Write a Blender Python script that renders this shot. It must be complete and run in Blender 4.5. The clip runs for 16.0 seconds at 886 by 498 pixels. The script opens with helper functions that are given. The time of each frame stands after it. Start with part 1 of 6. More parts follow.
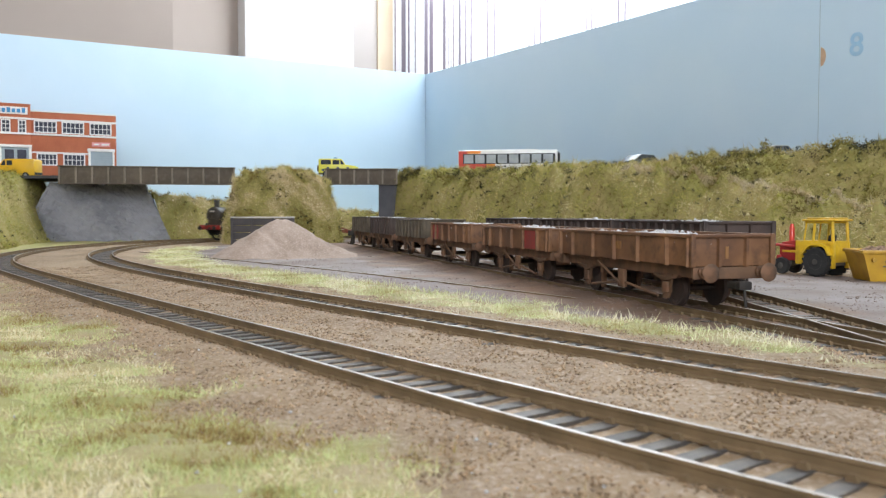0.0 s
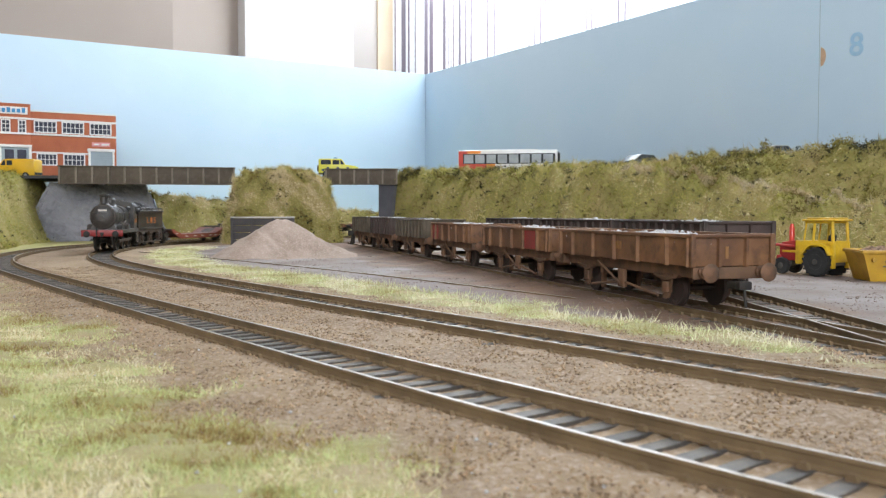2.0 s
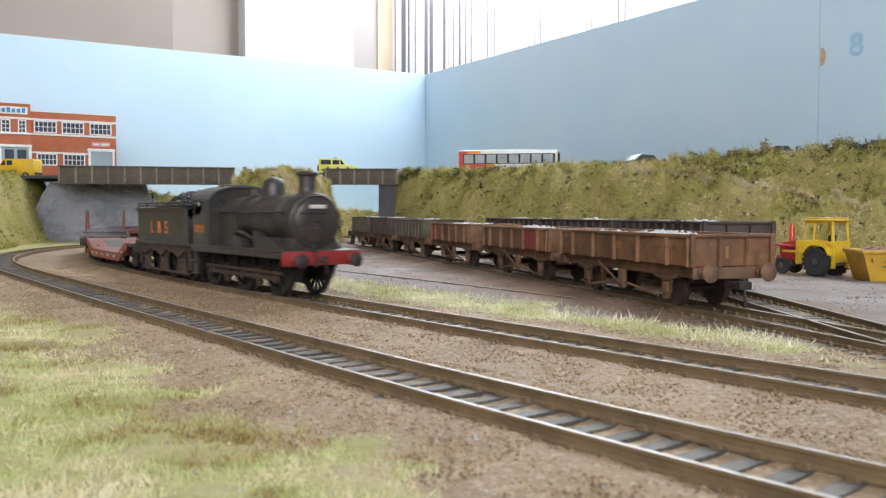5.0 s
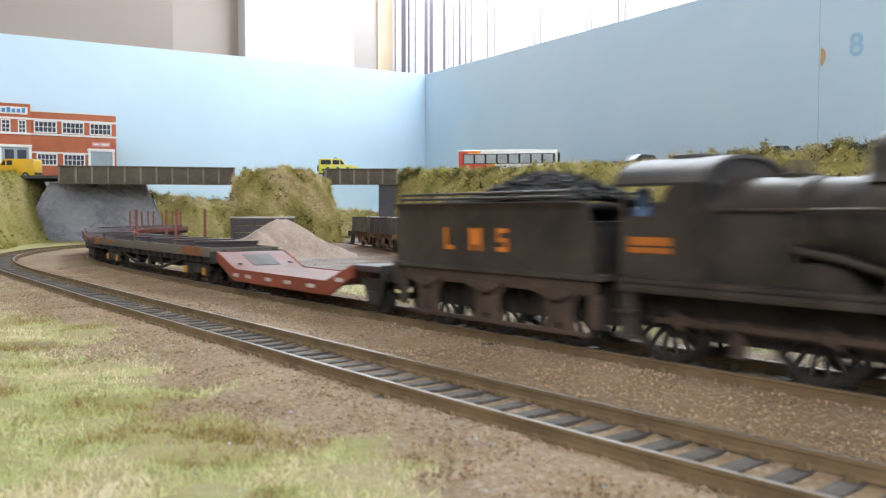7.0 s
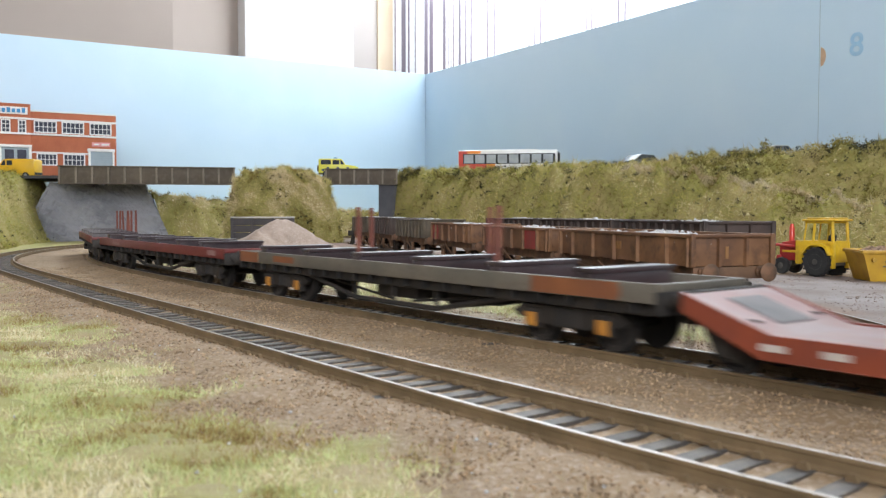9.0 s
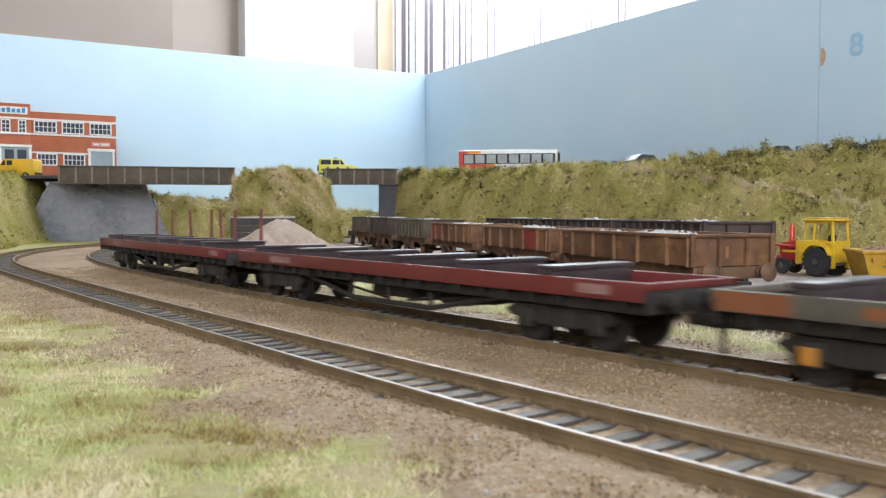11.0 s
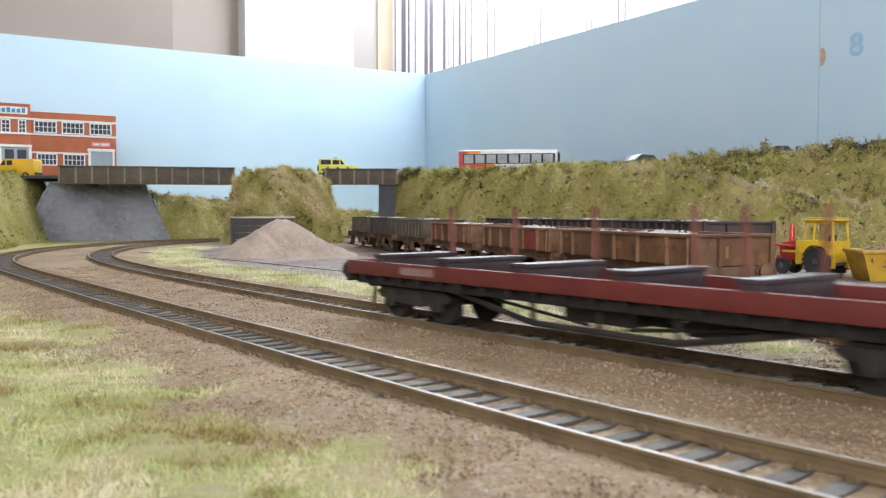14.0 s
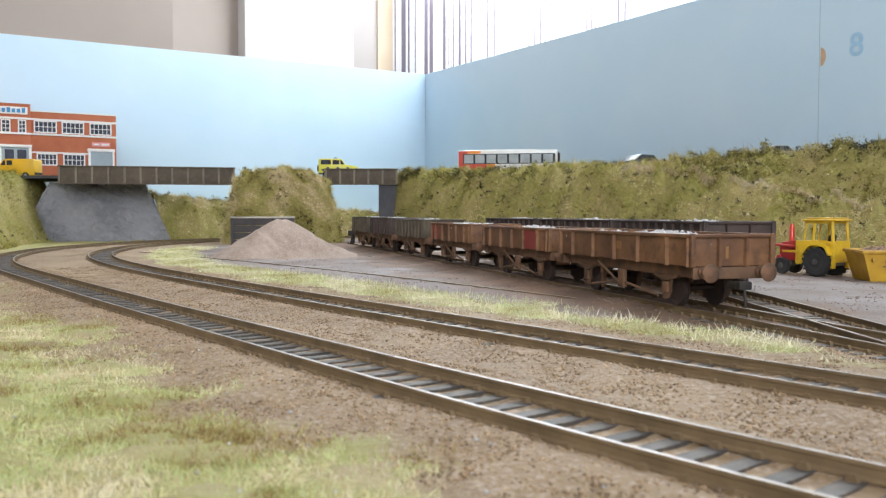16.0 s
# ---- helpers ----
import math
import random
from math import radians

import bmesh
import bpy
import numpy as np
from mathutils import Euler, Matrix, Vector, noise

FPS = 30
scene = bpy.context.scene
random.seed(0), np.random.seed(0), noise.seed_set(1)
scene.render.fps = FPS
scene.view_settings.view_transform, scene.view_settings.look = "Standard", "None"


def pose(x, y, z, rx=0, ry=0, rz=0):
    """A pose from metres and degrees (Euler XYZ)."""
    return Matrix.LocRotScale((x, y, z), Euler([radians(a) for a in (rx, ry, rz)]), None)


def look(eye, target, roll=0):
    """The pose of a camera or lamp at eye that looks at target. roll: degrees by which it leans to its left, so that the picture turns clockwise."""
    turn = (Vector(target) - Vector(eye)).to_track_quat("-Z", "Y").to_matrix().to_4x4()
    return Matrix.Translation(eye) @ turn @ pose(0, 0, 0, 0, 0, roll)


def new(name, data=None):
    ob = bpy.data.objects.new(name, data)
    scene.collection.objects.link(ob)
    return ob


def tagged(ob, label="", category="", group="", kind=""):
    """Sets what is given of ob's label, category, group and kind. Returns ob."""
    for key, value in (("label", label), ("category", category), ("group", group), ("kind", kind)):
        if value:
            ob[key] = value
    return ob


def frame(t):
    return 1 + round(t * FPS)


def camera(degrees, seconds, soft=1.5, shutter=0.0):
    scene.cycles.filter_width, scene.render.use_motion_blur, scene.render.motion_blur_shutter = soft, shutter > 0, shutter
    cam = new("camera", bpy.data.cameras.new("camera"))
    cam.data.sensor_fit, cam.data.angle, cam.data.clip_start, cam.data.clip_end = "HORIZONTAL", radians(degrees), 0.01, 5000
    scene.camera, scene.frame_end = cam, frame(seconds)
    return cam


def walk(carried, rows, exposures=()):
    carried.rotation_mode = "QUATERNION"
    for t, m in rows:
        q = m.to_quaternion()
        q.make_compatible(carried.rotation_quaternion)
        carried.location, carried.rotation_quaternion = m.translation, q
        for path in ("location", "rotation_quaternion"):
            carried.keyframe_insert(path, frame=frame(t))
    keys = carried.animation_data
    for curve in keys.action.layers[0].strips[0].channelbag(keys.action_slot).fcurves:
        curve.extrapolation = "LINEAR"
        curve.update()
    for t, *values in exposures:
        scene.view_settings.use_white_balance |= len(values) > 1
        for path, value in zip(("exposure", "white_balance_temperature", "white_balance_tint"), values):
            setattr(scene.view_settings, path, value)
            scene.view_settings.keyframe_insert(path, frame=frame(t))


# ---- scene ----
import functools

# ---------------------------------------------------------------- camera
# A 1:76 model railway on a table. Lengths below are in millimetres and go through MM.
MM = 0.001
RAIL = 3.6      # height of the rail heads over the baseboard
EYE = 35.6
cam = camera(54.27, 16.0, soft=1.2, shutter=0.8)
cam.data.dof.use_dof, cam.data.dof.focus_distance, cam.data.dof.aperture_fstop = True, 0.45, 64
here = look((0, 0, EYE * MM), (0, 1.0, EYE * MM - 0.04118))
walk(cam, [(0.0, here), (16.0, here)])

# ---------------------------------------------------------------- light
world = bpy.data.worlds.new("world")
scene.world = world
world.use_nodes = True
wn = world.node_tree
sky = wn.nodes.new("ShaderNodeTexSky")
sky.sky_type, sky.sun_disc = "NISHITA", False
sky.sun_elevation, sky.sun_rotation = radians(50), radians(60)
wn.links.new(sky.outputs[0], wn.nodes["Background"].inputs[0])
wn.nodes["Background"].inputs[1].default_value = 0.10
scene.view_settings.exposure = 0.0

# plan of the two painted backdrop boards: they meet at CORNER
CORNER = Vector((-34, 1650))
ALONG_LEFT = Vector((-0.854, -0.520))    # from the corner along the far board
ALONG_RIGHT = Vector((0.520, -0.854))    # from the corner along the side board
BOARD_TOP = 299


def plan(p, q):
    """A point p along the far board and q along the side board from the corner."""
    v = CORNER + ALONG_LEFT * p + ALONG_RIGHT * q
    return v.x, v.y


def area_lamp(name, at, towards, sx, sy, watts, colour):
    d = bpy.data.lights.new(name, "AREA")
    d.shape, d.size, d.size_y, d.energy, d.color = "RECTANGLE", sx, sy, watts, colour
    ob = new(name, d)
    ob.matrix_world = look(at, towards)
    return ob


_x, _y = plan(-235, 250)
_tx, _ty = plan(700, 420)
area_lamp("window_daylight", (_x * MM, _y * MM, 0.80), (_tx * MM, _ty * MM, -0.15), 1.5, 0.8, 28, (0.84, 0.93, 1.0))
# unseen fill lamp added behind the camera, in an invented near-wall opening
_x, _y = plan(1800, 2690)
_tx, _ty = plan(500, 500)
area_lamp("fill_light_behind", (_x * MM, _y * MM, 0.88), (_tx * MM, _ty * MM, 0.1), 2.0, 1.1, 56, (0.93, 0.965, 1.0))


# ---------------------------------------------------------------- materials
def mat(name, a, b=None, scale=60, rough=0.6, metal=0.0, bump=0.0, bump_scale=None, detail=6.0, fine=None, fine_scale=900, fine_amount=0.3,
        island=0.0, spread=(0.35, 0.65), object_random=0.0, coat=0.0):
    """Two colours mixed by a noise of that scale (per metre), a second fine noise, optional change from piece to piece, and relief."""
    m = bpy.data.materials.new(name)
    m.use_nodes = True
    nt = m.node_tree
    bs = nt.nodes["Principled BSDF"]
    bs.inputs["Roughness"].default_value, bs.inputs["Metallic"].default_value = rough, metal
    bs.inputs["Coat Weight"].default_value = coat
    tc = nt.nodes.new("ShaderNodeTexCoord")
    n1 = nt.nodes.new("ShaderNodeTexNoise")
    n1.inputs["Scale"].default_value, n1.inputs["Detail"].default_value = scale, detail
    nt.links.new(tc.outputs["Object"], n1.inputs["Vector"])
    r1 = nt.nodes.new("ShaderNodeValToRGB")
    r1.color_ramp.elements[0].position, r1.color_ramp.elements[1].position = spread
    r1.color_ramp.elements[0].color, r1.color_ramp.elements[1].color = (*a, 1), (*(b or a), 1)
    nt.links.new(n1.outputs["Fac"], r1.inputs[0])
    out = r1.outputs[0]
    n2 = nt.nodes.new("ShaderNodeTexNoise")
    n2.inputs["Scale"].default_value, n2.inputs["Detail"].default_value = fine_scale, 3
    nt.links.new(tc.outputs["Object"], n2.inputs["Vector"])
    if fine:
        r2 = nt.nodes.new("ShaderNodeValToRGB")
        r2.color_ramp.elements[0].position, r2.color_ramp.elements[1].position = 0.5, 0.68
        r2.color_ramp.elements[0].color, r2.color_ramp.elements[1].color = (0, 0, 0, 1), (1, 1, 1, 1)
        nt.links.new(n2.outputs["Fac"], r2.inputs[0])
        am = nt.nodes.new("ShaderNodeMath")
        am.operation = "MULTIPLY"
        am.inputs[1].default_value = fine_amount
        nt.links.new(r2.outputs[0], am.inputs[0])
        mx = nt.nodes.new("ShaderNodeMix")
        mx.data_type = "RGBA"
        nt.links.new(am.outputs[0], mx.inputs[0])
        nt.links.new(out, mx.inputs[6])
        mx.inputs[7].default_value = (*fine, 1)
        out = mx.outputs[2]
    for amount, node, socket in ((island, "ShaderNodeNewGeometry", "Random Per Island"), (object_random, "ShaderNodeObjectInfo", "Random")):
        if amount:
            g = nt.nodes.new(node)
            mr = nt.nodes.new("ShaderNodeMapRange")
            mr.inputs[3].default_value, mr.inputs[4].default_value = 1 - amount, 1 + amount
            nt.links.new(g.outputs[socket], mr.inputs[0])
            hs = nt.nodes.new("ShaderNodeHueSaturation")
            nt.links.new(mr.outputs[0], hs.inputs["Value"])
            nt.links.new(out, hs.inputs["Color"])
            out = hs.outputs[0]
    nt.links.new(out, bs.inputs["Base Color"])
    if bump:
        bp = nt.nodes.new("ShaderNodeBump")
        bp.inputs["Strength"].default_value, bp.inputs["Distance"].default_value = 1.0, bump * MM
        if bump_scale:
            n3 = nt.nodes.new("ShaderNodeTexNoise")
            n3.inputs["Scale"].default_value, n3.inputs["Detail"].default_value = bump_scale, 4
            nt.links.new(tc.outputs["Object"], n3.inputs["Vector"])
            nt.links.new(n3.outputs["Fac"], bp.inputs["Height"])
        else:
            nt.links.new(n2.outputs["Fac"], bp.inputs["Height"])
        nt.links.new(bp.outputs[0], bs.inputs["Normal"])
    return m


def glow(name, colour, strength):
    m = bpy.data.materials.new(name)
    m.use_nodes = True
    b = m.node_tree.nodes["Principled BSDF"]
    b.inputs["Base Color"].default_value = (*colour, 1)
    b.inputs["Emission Color"].default_value = (*colour, 1)
    b.inputs["Emission Strength"].default_value = strength
    return m


M_BALLAST = mat("ballast", (0.33, 0.232, 0.135), (0.205, 0.134, 0.070), 18, 0.72, bump=0.7, fine=(0.50, 0.40, 0.32), fine_scale=800, fine_amount=0.6)
M_STONE = mat("ballast_stone", (0.40, 0.285, 0.178), (0.275, 0.182, 0.10), 40, 0.58, island=0.42)
M_BOARD = mat("backdrop_paint", (0.52, 0.68, 0.82), (0.56, 0.71, 0.84), 6, 0.55, bump=0.12, bump_scale=160, fine=(0.58, 0.72, 0.84), fine_scale=12)
M_RAIL_SIDE = mat("rail_side", (0.125, 0.085, 0.042), (0.19, 0.128, 0.066), 120, 0.75, fine=(0.16, 0.10, 0.05))
M_RAIL_TOP = mat("rail_head", (0.44, 0.41, 0.38), (0.24, 0.20, 0.16), 60, 0.36, metal=1.0)
M_SLEEPER = mat("sleeper", (0.055, 0.050, 0.048), (0.10, 0.085, 0.07), 180, 0.6, object_random=0.3, fine=(0.2, 0.16, 0.12), fine_amount=0.35)
M_RUST = mat("rusty_steel", (0.115, 0.053, 0.026), (0.235, 0.115, 0.051), 48, 0.7, fine=(0.07, 0.035, 0.022), fine_scale=230, fine_amount=0.6, bump=0.06)
M_RUST_DARK = mat("dark_rusty_steel", (0.075, 0.046, 0.030), (0.185, 0.10, 0.054), 80, 0.75, fine=(0.22, 0.105, 0.055), fine_scale=240, fine_amount=0.6)
M_OLIVE = mat("weathered_olive", (0.075, 0.060, 0.040), (0.11, 0.085, 0.055), 80, 0.7, fine=(0.045, 0.03, 0.02), fine_scale=260, fine_amount=0.5)
M_BROWNBLACK = mat("sooty_brown", (0.040, 0.028, 0.024), (0.065, 0.042, 0.034), 90, 0.7, fine=(0.10, 0.06, 0.04), fine_scale=300)
M_BLACK = mat("loco_black", (0.018, 0.016, 0.0155), (0.052, 0.042, 0.036), 45, 0.40, fine=(0.085, 0.062, 0.046), fine_scale=200, fine_amount=0.4)
M_UNDER = mat("underframe_black", (0.012, 0.011, 0.011), (0.030, 0.024, 0.020), 120, 0.7)
M_CRIMSON = mat("wagon_crimson", (0.115, 0.018, 0.017), (0.155, 0.027, 0.022), 60, 0.5, fine=(0.08, 0.02, 0.018), fine_scale=240)
M_BEAMRED = mat("buffer_beam_red", (0.27, 0.016, 0.014), (0.20, 0.016, 0.013), 90, 0.45)
M_BOGGREY = mat("wagon_grey", (0.10, 0.092, 0.075), (0.14, 0.12, 0.095), 70, 0.6, fine=(0.06, 0.045, 0.035))
M_CONCRETE = mat("abutment_grey", (0.19, 0.19, 0.215), (0.30, 0.295, 0.32), 22, 0.85, bump=1.6, bump_scale=90, fine=(0.34, 0.35, 0.37), fine_scale=160, fine_amount=0.3)
M_GIRDER = mat("girder_umber", (0.085, 0.066, 0.048), (0.12, 0.095, 0.068), 60, 0.75, fine=(0.17, 0.14, 0.11), fine_scale=200)
M_BEIGE = mat("beige_wall", (0.36, 0.295, 0.26), (0.39, 0.325, 0.285), 3, 0.85, bump=0.2, bump_scale=300)
M_WHITE = mat("white_paint", (0.74, 0.73, 0.72), (0.78, 0.77, 0.76), 5, 0.7)
M_GRASSBASE = mat("bank_turf", (0.24, 0.22, 0.06), (0.36, 0.29, 0.12), 30, 0.95, bump=2.0, bump_scale=260, fine=(0.36, 0.34, 0.10), fine_scale=180, fine_amount=0.6)


# ---------------------------------------------------------------- mesh tools
class Shape:
    """Gathers rounded boxes, rods, plates and the like in millimetres."""

    def __init__(self):
        self.bm = bmesh.new()
        self.slot = 0

    def _faces(self, verts):
        fs = {f for v in verts for f in v.link_faces}
        for f in fs:
            f.material_index = self.slot
        return fs

    def box(self, x0, x1, y0, y1, z0, z1, bevel=0.0, turn=None):
        r = bmesh.ops.create_cube(self.bm, size=1.0)
        m = Matrix.Translation(((x0 + x1) / 2, (y0 + y1) / 2, (z0 + z1) / 2)) @ Matrix.Diagonal((x1 - x0, y1 - y0, z1 - z0, 1))
        bmesh.ops.transform(self.bm, matrix=(turn @ m) if turn else m, verts=r["verts"])
        self._faces(r["verts"])
        if bevel:
            es = list({e for v in r["verts"] for e in v.link_edges})
            g = bmesh.ops.bevel(self.bm, geom=es, offset=bevel, segments=2, affect="EDGES", profile=0.5)
            for f in g["faces"]:
                f.material_index = self.slot
        return self

    def rod(self, a, b, r, r2=None, seg=12, caps=True):
        a, b = Vector(a), Vector(b)
        d = b - a
        g = bmesh.ops.create_cone(self.bm, cap_ends=caps, segments=seg, radius1=r, radius2=r if r2 is None else r2, depth=d.length)
        m = Matrix.Translation((a + b) / 2) @ d.to_track_quat("Z", "Y").to_matrix().to_4x4()
        bmesh.ops.transform(self.bm, matrix=m, verts=g["verts"])
        self._faces(g["verts"])
        return self

    def prism(self, outline, y0, y1, axis="y"):
        """An outline of (u, v) pushed from y0 to y1: axis y gives (u, y, v), x gives (y, u, v), z gives (u, v, y)."""
        def at(u, v, w):
            return {"y": (u, w, v), "x": (w, u, v), "z": (u, v, w)}[axis]
        lo = [self.bm.verts.new(at(u, v, y0)) for u, v in outline]
        hi = [self.bm.verts.new(at(u, v, y1)) for u, v in outline]
        n = len(outline)
        fs = [self.bm.faces.new(lo), self.bm.faces.new(hi[::-1])]
        for i in range(n):
            fs.append(self.bm.faces.new((lo[i], hi[i], hi[(i + 1) % n], lo[(i + 1) % n])))
        bmesh.ops.recalc_face_normals(self.bm, faces=fs)
        for f in fs:
            f.material_index = self.slot
        return self

    def spin(self, profile, centre, axis="z", seg=24, caps=True):
        """A turned body: profile of (radius, height) about an axis through centre."""
        rings = []
        for r, h in profile:
            ring = []
            for i in range(seg):
                a = 2 * math.pi * i / seg
                p = (r * math.cos(a), r * math.sin(a), h)
                p = {"z": p, "x": (p[2], p[0], p[1]), "y": (p[0], p[2], p[1])}[axis]
                ring.append(self.bm.verts.new(Vector(p) + Vector(centre)))
            rings.append(ring)
        fs = []
        for a, b in zip(rings, rings[1:]):
            for i in range(seg):
                fs.append(self.bm.faces.new((a[i], a[(i + 1) % seg], b[(i + 1) % seg], b[i])))
        if caps:
            fs.append(self.bm.faces.new(rings[0][::-1]))
            fs.append(self.bm.faces.new(rings[-1]))
        bmesh.ops.recalc_face_normals(self.bm, faces=fs)
        for f in fs:
            f.material_index = self.slot
        return self

    def mesh(self, name, materials, smooth=False):
        bmesh.ops.scale(self.bm, vec=(MM, MM, MM), verts=self.bm.verts)
        me = bpy.data.meshes.new(name)
        self.bm.to_mesh(me)
        self.bm.free()
        for m in materials if isinstance(materials, (list, tuple)) else (materials,):
            me.materials.append(m)
        if smooth:
            me.shade_smooth()
            me.set_sharp_from_angle(angle=radians(38))
        return me


def part(name, shape, material, parent, label="", smooth=True):
    ob = new(name, shape.mesh(name, material, smooth) if isinstance(shape, Shape) else shape)
    ob.parent = parent
    if label:
        tagged(ob, label)
    return ob


def thing(name, label, category, at=None, group="", kind="", shape=None, material=None):
    ob = new(name, shape.mesh(name, material, True) if shape else None)
    if at is not None:
        ob.matrix_basis = at
    return tagged(ob, label, category, group, kind)


def put(x, y, z=0.0, rz=0.0):
    """A pose from millimetres on the plan and a turn in degrees."""
    return pose(x * MM, y * MM, z * MM, 0, 0, rz)


def from_arrays(name, verts, faces, material, smooth=False):
    me = bpy.data.meshes.new(name)
    me.from_pydata([tuple(v) for v in np.asarray(verts) * MM], [], faces)
    me.materials.append(material)
    if smooth:
        me.shade_smooth()
    return me


# ---------------------------------------------------------------- lines of the tracks
class Line:
    """A track's centre line, from its start and heading and its bend (per metre) at distances along it."""

    def __init__(self, x, y, heading, bends, lo, hi, step=2.0):
        self.lo, self.step = lo, step
        ss = np.arange(lo, hi + step, step)
        ks = np.interp(ss, [b[0] for b in bends], [b[1] for b in bends]) / 1000
        h = np.concatenate([[0], np.cumsum((ks[1:] + ks[:-1]) / 2 * step)])
        i0 = int(round(-lo / step))
        h += heading - h[i0]
        hm = (h[1:] + h[:-1]) / 2
        xs = np.concatenate([[0], np.cumsum(np.cos(hm) * step)])
        ys = np.concatenate([[0], np.cumsum(np.sin(hm) * step)])
        self.s, self.h = ss, h
        self.x, self.y = xs - xs[i0] + x, ys - ys[i0] + y

    def at(self, s, off=0.0):
        """Place at s, off to the left of the heading, and the heading."""
        x, y, h = np.interp(s, self.s, self.x), np.interp(s, self.s, self.y), np.interp(s, self.s, self.h)
        return x - np.sin(h) * off, y + np.cos(h) * off, h

    def side(self, px, py):
        """For many points: signed distance to the line, left of the heading positive, and the distance along it."""
        X, Y, S, Hh = self.x[::4], self.y[::4], self.s[::4], self.h[::4]
        px, py = np.atleast_1d(px), np.atleast_1d(py)
        d = np.empty(len(px)); sa = np.empty(len(px))
        for i in range(0, len(px), 4000):
            a, b = px[i:i + 4000, None], py[i:i + 4000, None]
            q = (a - X) ** 2 + (b - Y) ** 2
            k = q.argmin(1)
            d[i:i + 4000] = -(a[:, 0] - X[k]) * np.sin(Hh[k]) + (b[:, 0] - Y[k]) * np.cos(Hh[k])
            d[i:i + 4000] = np.sign(d[i:i + 4000]) * np.sqrt(q.min(1))
            sa[i:i + 4000] = S[k]
        return d, sa


NEAR = Line(52.38, 99.82, 2.2815, [(-120, 0.0), (0, -0.866), (140, -0.024), (280, -0.164), (420, 0.077), (560, -1.255), (700, -1.854), (840, -1.899),
                                   (980, -1.938), (1120, -2.139), (1260, -2.323), (1400, -2.6), (1700, -3.4)], -500, 1700)
MAIN = Line(80.25, 159.77, 2.2291, [(-100, 0.0), (0, 0.055), (156, -0.207), (312, -0.070), (468, -0.734), (624, -1.593), (780, -1.966), (936, -2.565),
                                    (1092, -2.760), (1248, -2.6), (1404, -3.5), (2100, -3.5)], -1200, 2060)
# the two straight sidings
SIDE_DIR = Vector((-0.274, 0.962))
SIDING = Line(120.5, 206.0, math.atan2(0.962, -0.274), [(0, 0)], -300, 860)
LOOP = Line(121.0, 236.0, math.radians(90.0), [(-20, 0.0), (90, 0.0), (100, 2.2), (220, 2.2), (230, 0.0), (900, 0.0)], -60, 620)


# ---------------------------------------------------------------- room and baseboard
def wall_between(name, a, b, z0, z1, thick, material, label, category="wall", bevel=0.0):
    """An upright board from plan point a to b; its face is on the line and its thickness goes to the left of a to b."""
    a, b = Vector(a), Vector(b)
    d = b - a
    s = Shape()
    s.box(0, d.length, 0, thick, z0, z1, bevel)
    return thing(name, label, category, put(a.x, a.y, 0, math.degrees(math.atan2(d.y, d.x))), kind="structure", shape=s, material=material)


wall_between("backdrop_far", plan(-9, 0), plan(1250, 0), -12, BOARD_TOP, -9, M_BOARD, "pale sky-blue painted plywood backdrop board", "backdrop", 0.6)
wall_between("backdrop_side", plan(0, 1750), plan(0, 0.5), -12, BOARD_TOP, -9, M_BOARD, "pale sky-blue painted plywood backdrop board with chipped paint", "backdrop", 0.6)

s = Shape()
s.prism([plan(2360, -480), plan(-310, -480), plan(-310, 2760), plan(2360, 2760)], -900, -880, "z")
thing("floor", "brown carpeted room floor", "floor", kind="structure", shape=s, material=mat("carpet", (0.16, 0.11, 0.08), (0.2, 0.14, 0.1), 20, 0.95, bump=1.0))

# room shell, in line with the boards: far wall with a bright reveal, window wall behind the side board
ROOM_FAR, ROOM_SIDE = -420, -250


def room_wall(name, p0, q0, p1, q1, z0, z1, material, label):
    return wall_between(name, plan(p0, q0), plan(p1, q1), z0, z1, 60, material, label)


room_wall("wall_far", 2300, ROOM_FAR, 364, ROOM_FAR, -880, 1500, M_BEIGE, "plain beige plastered room wall")
# darker stretch of the wall, shaded by a made-up turn backwards
room_wall("wall_far_return", 364, ROOM_FAR, 193, ROOM_FAR - 50, -880, 1500, M_BEIGE, "plain beige plastered wall angled back to look darker")
# unseen filler added to stop outside light leaking in behind the turn
room_wall("wall_gap_filler", 193, ROOM_FAR - 50, 210, ROOM_FAR + 3, -880, 1500, M_WHITE, "white filler strip closing the gap between the walls")
room_wall("wall_reveal", 210, ROOM_FAR + 3, -50, ROOM_FAR + 3, -880, 1500, M_WHITE, "bright white painted chimney breast wall")
# shading of the white wall towards the corner, put in as beige paint
room_wall("wall_corner_shade", -50, ROOM_FAR, -112, ROOM_FAR, -880, 1500, mat("corner_shade_plaster", (0.46, 0.41, 0.38), (0.50, 0.45, 0.42), 4, 0.8), "plain beige plastered room wall")
room_wall("window_frame_post", -112, ROOM_FAR + 5, -152, ROOM_FAR + 5, -880, 1500, mat("cream_wood", (0.62, 0.48, 0.33), (0.66, 0.52, 0.37), 20, 0.6), "cream painted window frame post")
room_wall("wall_corner_end", -152, ROOM_FAR, -310, ROOM_FAR, -880, 1500, M_WHITE, "white painted wall in the window corner")
room_wall("wall_window_below", ROOM_SIDE, ROOM_FAR, ROOM_SIDE, 2700, -880, 120, M_WHITE, "white wall below the window")
room_wall("wall_window_above", ROOM_SIDE, ROOM_FAR, ROOM_SIDE, 2700, 1300, 1500, M_WHITE, "white wall above the window")
room_wall("wall_window_end", ROOM_SIDE, 1500, ROOM_SIDE, 2700, 120, 1300, M_BEIGE, "beige wall beside the window")
